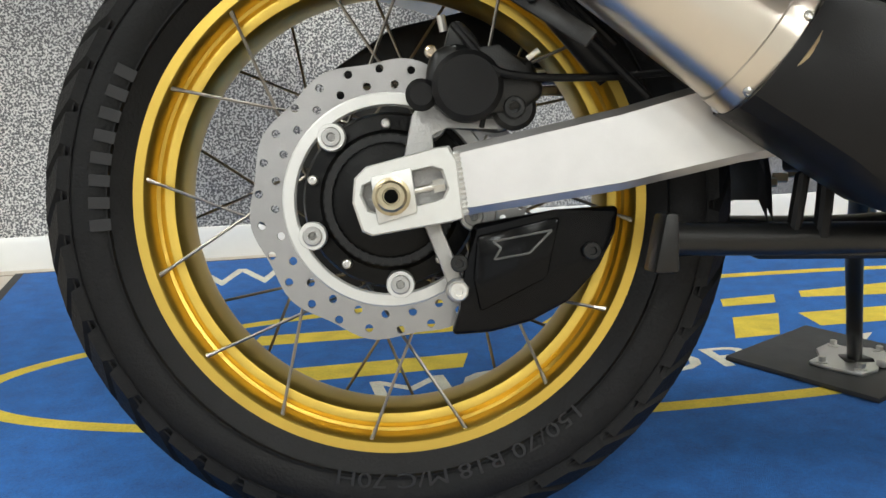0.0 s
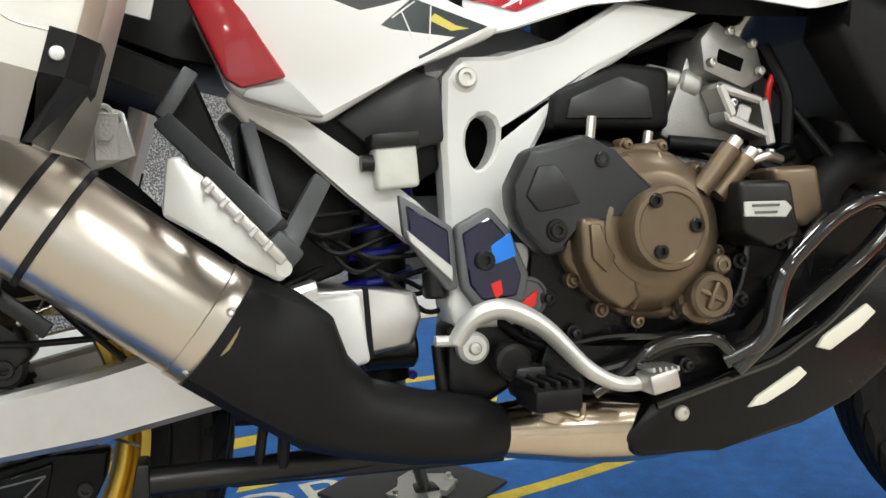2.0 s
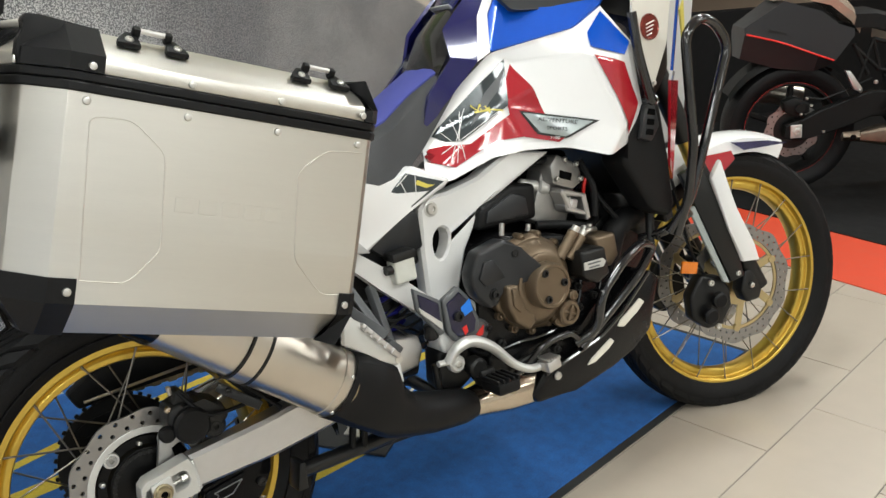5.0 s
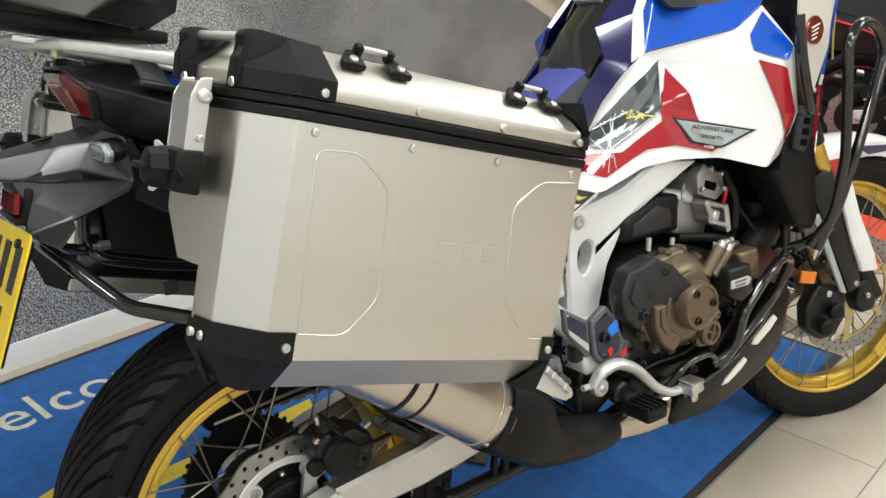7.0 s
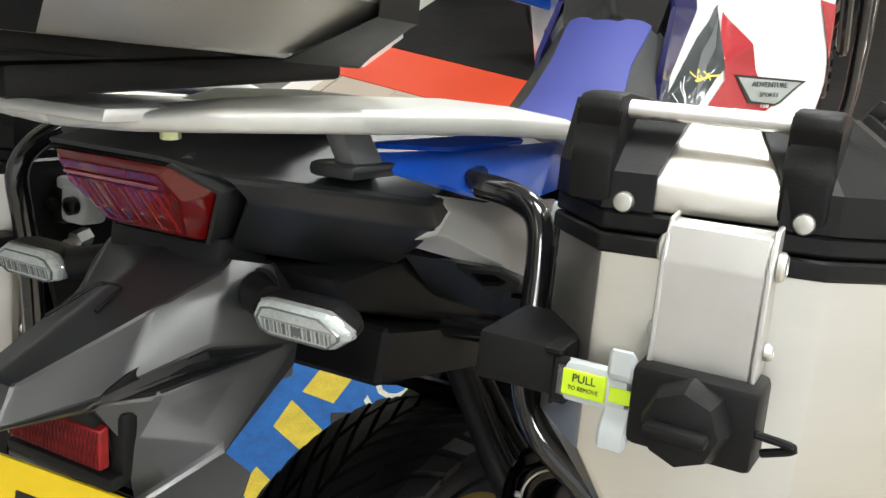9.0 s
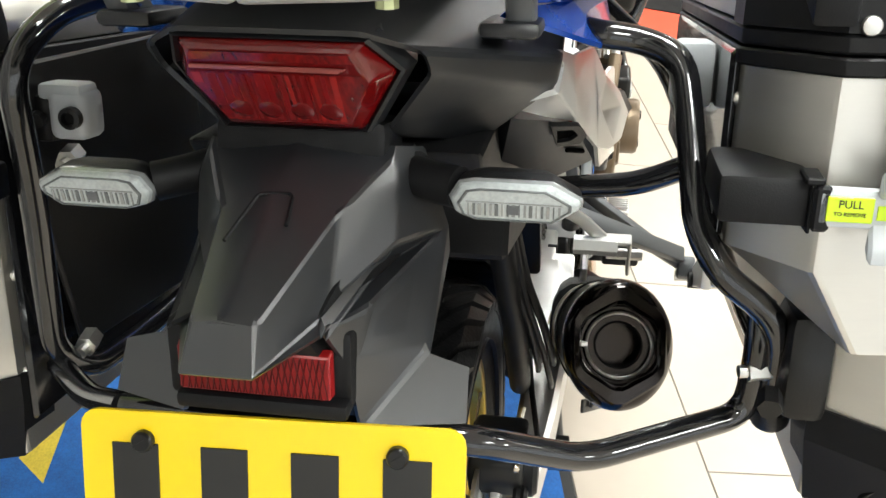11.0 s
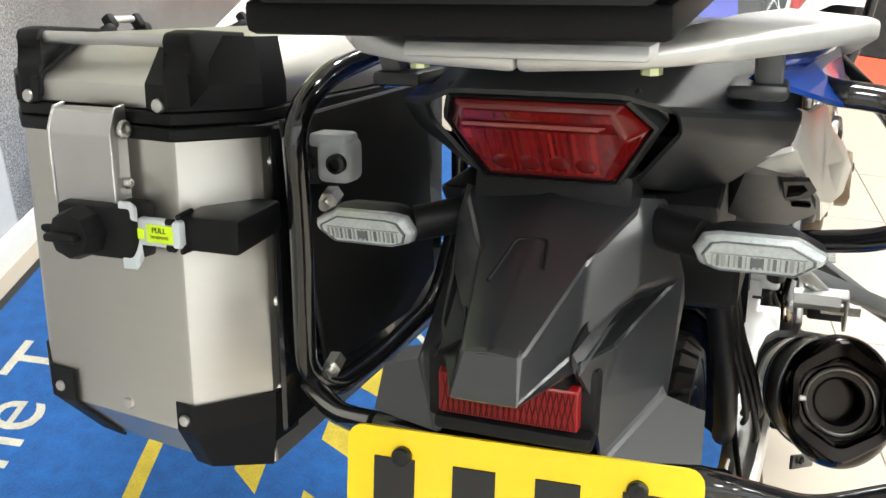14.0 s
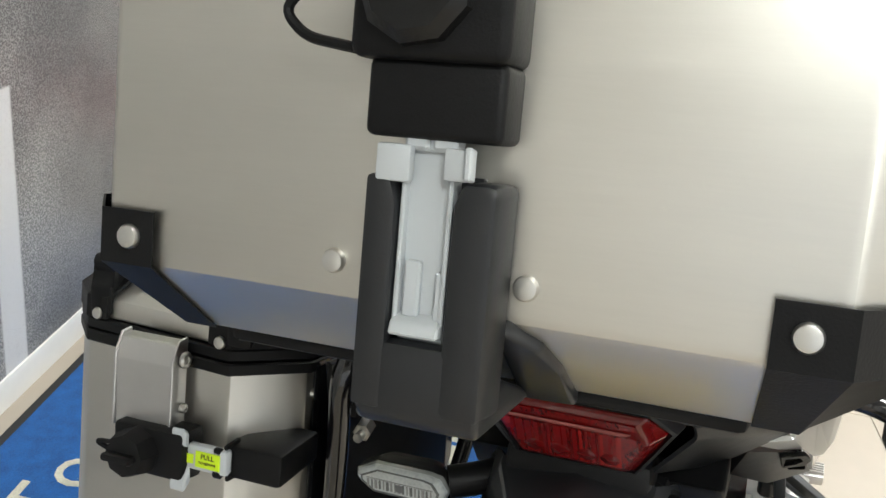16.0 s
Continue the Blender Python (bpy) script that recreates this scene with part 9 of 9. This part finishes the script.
def parked_motorcycle():
    """A dark naked motorcycle standing on the display mat; x runs to its front."""
    e = thing("parked_motorcycle", (0, 0, 0), "dark grey road motorcycle with a red pinstripe on the display mat", "motorcycle", frame_of=PARK @ Matrix.Translation((0, 0, 0.0085)))
    dark = material("dark_graphite_paint", (0.014, 0.014, 0.016), 0.42, 0, 0.1, 40, 0.03, 400, spec=0.35)
    dull = material("dull_black_paint", (0.006, 0.006, 0.006), 0.55, 0, 0.2, 50, 0.1, 400, spec=0.2)
    smoky = material("smoky_steel", (0.20, 0.16, 0.125), 0.38, 1.0, 0.2, 30, 0.02, 300)
    for x in (0.0, 1.40):
        M = wheel_frame((x, 0, 0.315))
        ty = part("tyre", moved(tyre_bm(0.315, 0.17 if x == 0 else 0.12, 0.215, 64), M), RUBBER, e)
        part("rim", moved(lathe([(0.218, -0.06), (0.206, -0.06), (0.196, -0.03), (0.196, 0.03), (0.206, 0.06), (0.218, 0.06)], (0, 0, 0), (0, 1, 0), 56, closed=True), M), dull, e)
        part("rim_stripe", moved(lathe([(0.2195, -0.0615), (0.2155, -0.0625), (0.2155, -0.061), (0.2195, -0.060)], (0, 0, 0), (0, 1, 0), 56, closed=True), M), SIGNALRED, e)
        part("hub", moved(join(rod((0, -0.06, 0), (0, 0.06, 0), 0.045, n=24), *[moved(box((0, 0, 0.12), (0.026, 0.03, 0.16), 0.006, 1), Matrix.Rotation(2 * math.pi * k / 5, 4, "Y")) for k in range(5)]), M), dull, e)
        part("brake_disc", moved(disc_bm(0.126, 0.088, 2, 40, 0.004, 0.005, 0.005), M @ Matrix.Translation((0, -0.085, 0))), DISC, e, angle=0.4)
        part("disc_spider", moved(lathe([(0.090, -0.002), (0.050, -0.002), (0.050, 0.002), (0.090, 0.002)], (0, -0.084, 0), (0, 1, 0), 40, closed=True), M), SATINBLACK, e)
    part("swing_arm", loft([arm_ring(x, zt, zb, -0.115, 0.05) for x, zt, zb in ((-0.05, 0.345, 0.285), (0.03, 0.375, 0.275), (0.10, 0.415, 0.295), (0.22, 0.465, 0.335), (0.33, 0.505, 0.385), (0.52, 0.50, 0.40))]), dull, e)
    part("axle_block", prism([(-0.030, 0.348), (0.022, 0.352), (0.028, 0.290), (-0.024, 0.286)], -0.146, -0.138, 0.003, 1), SILVER, e)
    part("axle_nut", lathe([(0.019, 0), (0.019, 0.010), (0.010, 0.012), (0.008, 0.004)], (0.0, -0.146, 0.318), (0, -1, 0), 6), BOLT, e)
    part("rear_caliper", join(prism([(-0.075, 0.455), (-0.02, 0.475), (0.05, 0.450), (0.055, 0.405), (-0.01, 0.380), (-0.06, 0.405)], -0.135, -0.085, 0.010, 2), rod((0.005, -0.13, 0.425), (0.005, -0.146, 0.425), 0.022, n=16)), dull, e)
    for x, z in ((0.03, 0.470), (0.055, 0.438), (0.012, 0.398), (0.125, 0.318)):
        part("caliper_bolt", bolt((x, -0.136, z), (0, -1, 0), 0.007, 0.010), BOLT, e)
    part("brake_hose", tube([(0.03, -0.13, 0.475), (0.10, -0.15, 0.468), (0.20, -0.15, 0.51), (0.32, -0.12, 0.56)], 0.005, 0.02, 6), BLACK, e)
    hug = [(0.345 * math.sin(radians(k)), 0.315 + 0.345 * math.cos(radians(k))) for k in range(-62, 48, 10)]
    part("hugger", loft([[(x, y, z - dz) for y, dz in ((-0.085, 0.03), (-0.06, 0), (0.06, 0), (0.085, 0.03), (0.06, 0.006), (-0.06, 0.006))] for x, z in hug]), dull, e, angle=0.5)
    part("silencer", loft([ov(c, d, a, b, 16, 0.6) for c, d, a, b in (((0.60, -0.19, 0.30), (-1, 0, 0.05), 0.045, 0.050), ((0.46, -0.215, 0.318), (-1, -0.05, 0.06), 0.052, 0.054), ((0.345, -0.220, 0.322), (-1, 0, 0.06), 0.046, 0.046), ((0.255, -0.215, 0.312), (-1, 0.05, 0.03), 0.024, 0.024))]), smoky, e, "short brown-grey silencer", angle=0.4)
    part("silencer_tip", loft([ov(c, (-1, 0.05, 0.03), a, b, 12, 1.5) for c, a, b in (((0.262, -0.215, 0.312), 0.026, 0.026), ((0.182, -0.212, 0.310), 0.016, 0.020))]), smoky, e, angle=0.4)
    part("tip_bore", lathe([(0.012, 0), (0.012, 0.003)], (0.222, -0.238, 0.312), (-0.3, -1, 0), 14), HOLLOW, e)
    part("far_silencer", loft([ov(c, (-1, 0, 0.2), a, a, 16) for c, a in (((0.12, 0.20, 0.42), 0.055), ((-0.12, 0.20, 0.46), 0.060), ((-0.19, 0.20, 0.475), 0.048))]), STEEL, e)
    part("side_panel", loft([[(x, sy * y, z) for sy in (1,) for y, z in q] for x, q in ((-0.27, [(-0.06, 0.64), (-0.105, 0.752), (-0.09, 0.78), (0.09, 0.78), (0.105, 0.752), (0.06, 0.64)]), (-0.11, [(-0.09, 0.60), (-0.125, 0.722), (-0.115, 0.90), (0.115, 0.90), (0.125, 0.722), (0.09, 0.60)]), (0.06, [(-0.10, 0.588), (-0.133, 0.664), (-0.12, 0.855), (0.12, 0.855), (0.133, 0.664), (0.10, 0.588)]), (0.14, [(-0.10, 0.620), (-0.133, 0.640), (-0.125, 0.80), (0.125, 0.80), (0.133, 0.640), (0.10, 0.620)]), (0.215, [(-0.10, 0.740), (-0.125, 0.750), (-0.11, 0.780), (0.11, 0.780), (0.125, 0.750), (0.10, 0.740)]))]), dark, e, "dark graphite side panel", angle=0.3)
    part("pinstripe", tube([(-0.262, -0.106, 0.754), (-0.11, -0.1275, 0.722), (0.06, -0.1355, 0.664), (0.132, -0.1355, 0.641)], 0.0045, 0.05, 6), SIGNALRED, e, "red pinstripe")
    part("panel_badge", box((-0.13, -0.1235, 0.765), (0.085, 0.002, 0.010), 0, 1, (0, 13, 0)), SATINBLACK, e)
    part("top_cover", loft([[(x, y * w, zt - 0.05 * y * y) for y in np.linspace(-1, 1, 9)] + [(x, y * w * 0.9, zt - 0.09) for y in np.linspace(1, -1, 5)] for x, w, zt in ((-0.14, 0.06, 0.985), (-0.04, 0.10, 1.0), (0.10, 0.115, 0.97), (0.20, 0.11, 0.90), (0.255, 0.085, 0.845))]), material("champagne_panel", (0.42, 0.33, 0.26), 0.25, 0.3, 0.05, 60, coat=0.5), e, "champagne top cover", angle=0.8)
    part("seat", loft([[(x, y * w, zt - 0.02 * y * y) for y in np.linspace(-1, 1, 7)] + [(x, y * w, zt - 0.08) for y in np.linspace(1, -1, 7)] for x, w, zt in ((0.22, 0.10, 0.86), (0.30, 0.125, 0.865), (0.44, 0.14, 0.83), (0.62, 0.13, 0.82), (0.74, 0.10, 0.86))]), dull, e, "black seat", angle=0.8)
    part("seat_trim", loft([[(x, -0.13, z - 0.02), (x, -0.135, z + 0.02), (x, 0.135, z + 0.02), (x, 0.13, z - 0.02)] for x, z in ((0.40, 0.735), (0.52, 0.715), (0.66, 0.70))]), MATS["champagne_panel"], e)
    for a2, b2 in (((0.215, -0.12, 0.715), (0.30, -0.12, 0.575)), ((0.30, -0.12, 0.735), (0.35, -0.12, 0.60)), ((0.222, -0.12, 0.70), (0.345, -0.12, 0.60)), ((0.30, -0.12, 0.73), (0.262, -0.12, 0.55)), ((0.30, -0.12, 0.735), (0.62, -0.13, 0.66)), ((0.35, -0.12, 0.60), (0.60, -0.13, 0.54))):
        part("frame_tube", rod(a2, b2, 0.0095, n=8), dull, e)
    part("shock", join(rod((0.409, -0.05, 0.551), (0.56, -0.05, 0.68), 0.022, n=16), tube([(0.409 + 0.15 * k / 60 + 0.024 * math.cos(k * 0.8) * 0.66, -0.05 + 0.032 * math.sin(k * 0.8), 0.551 + 0.13 * k / 60 - 0.024 * math.cos(k * 0.8) * 0.75) for k in range(61)], 0.006, 0, 6)), dull, e)
    part("footrest_bracket", prism([(0.172, 0.602), (0.198, 0.598), (0.262, 0.520), (0.245, 0.508), (0.222, 0.515)], -0.175, -0.150, 0.005, 2), ALU_SAT, e, "polished bracket")
    part("bracket_bolt", join(bolt((0.33, -0.14, 0.545), (0, -1, 0), 0.010, 0.010), bolt((0.25, -0.17, 0.512), (0.4, -1, -0.4), 0.009, 0.012)), BOLT, e)
    part("heel_guard", join(prism([(0.36, 0.42), (0.50, 0.56), (0.56, 0.56), (0.52, 0.42)], -0.18, -0.165, 0.006, 2), rod((0.42, -0.22, 0.40), (0.42, -0.17, 0.40), 0.012, n=10)), dull, e)
    part("tank", loft([[(x, y, z) for y, z in ((-w, 0.70), (-w * 1.1, 0.84), (-w * 0.5, zt), (w * 0.5, zt), (w * 1.1, 0.84), (w, 0.70))] for x, w, zt in ((0.70, 0.10, 0.90), (0.82, 0.15, 1.0), (1.02, 0.16, 1.03), (1.16, 0.10, 0.98))]), dark, e, angle=0.5)
    part("engine", prism([(0.50, 0.60), (0.95, 0.66), (1.08, 0.50), (0.98, 0.26), (0.60, 0.24), (0.50, 0.36)], -0.16, 0.20, 0.03, 2), dull, e)
    part("frame", tube([(0.56, -0.14, 0.36), (0.62, -0.15, 0.60), (1.10, -0.10, 0.86)], 0.022, 0.03), dull, e)
    part("fork", join(*[tube([(1.40, y, 0.315), (1.18, y, 0.95)], 0.026, 0) for y in (-0.10, 0.10)]), SATINBLACK, e)
    part("headlamp", box((1.32, 0, 0.88), (0.16, 0.20, 0.20), 0.05, 3), dark, e)
    part("side_stand", tube([(0.62, 0.14, 0.28), (0.66, 0.26, 0.02)], 0.012, 0), SATINBLACK, e)
    return e


parked_motorcycle()
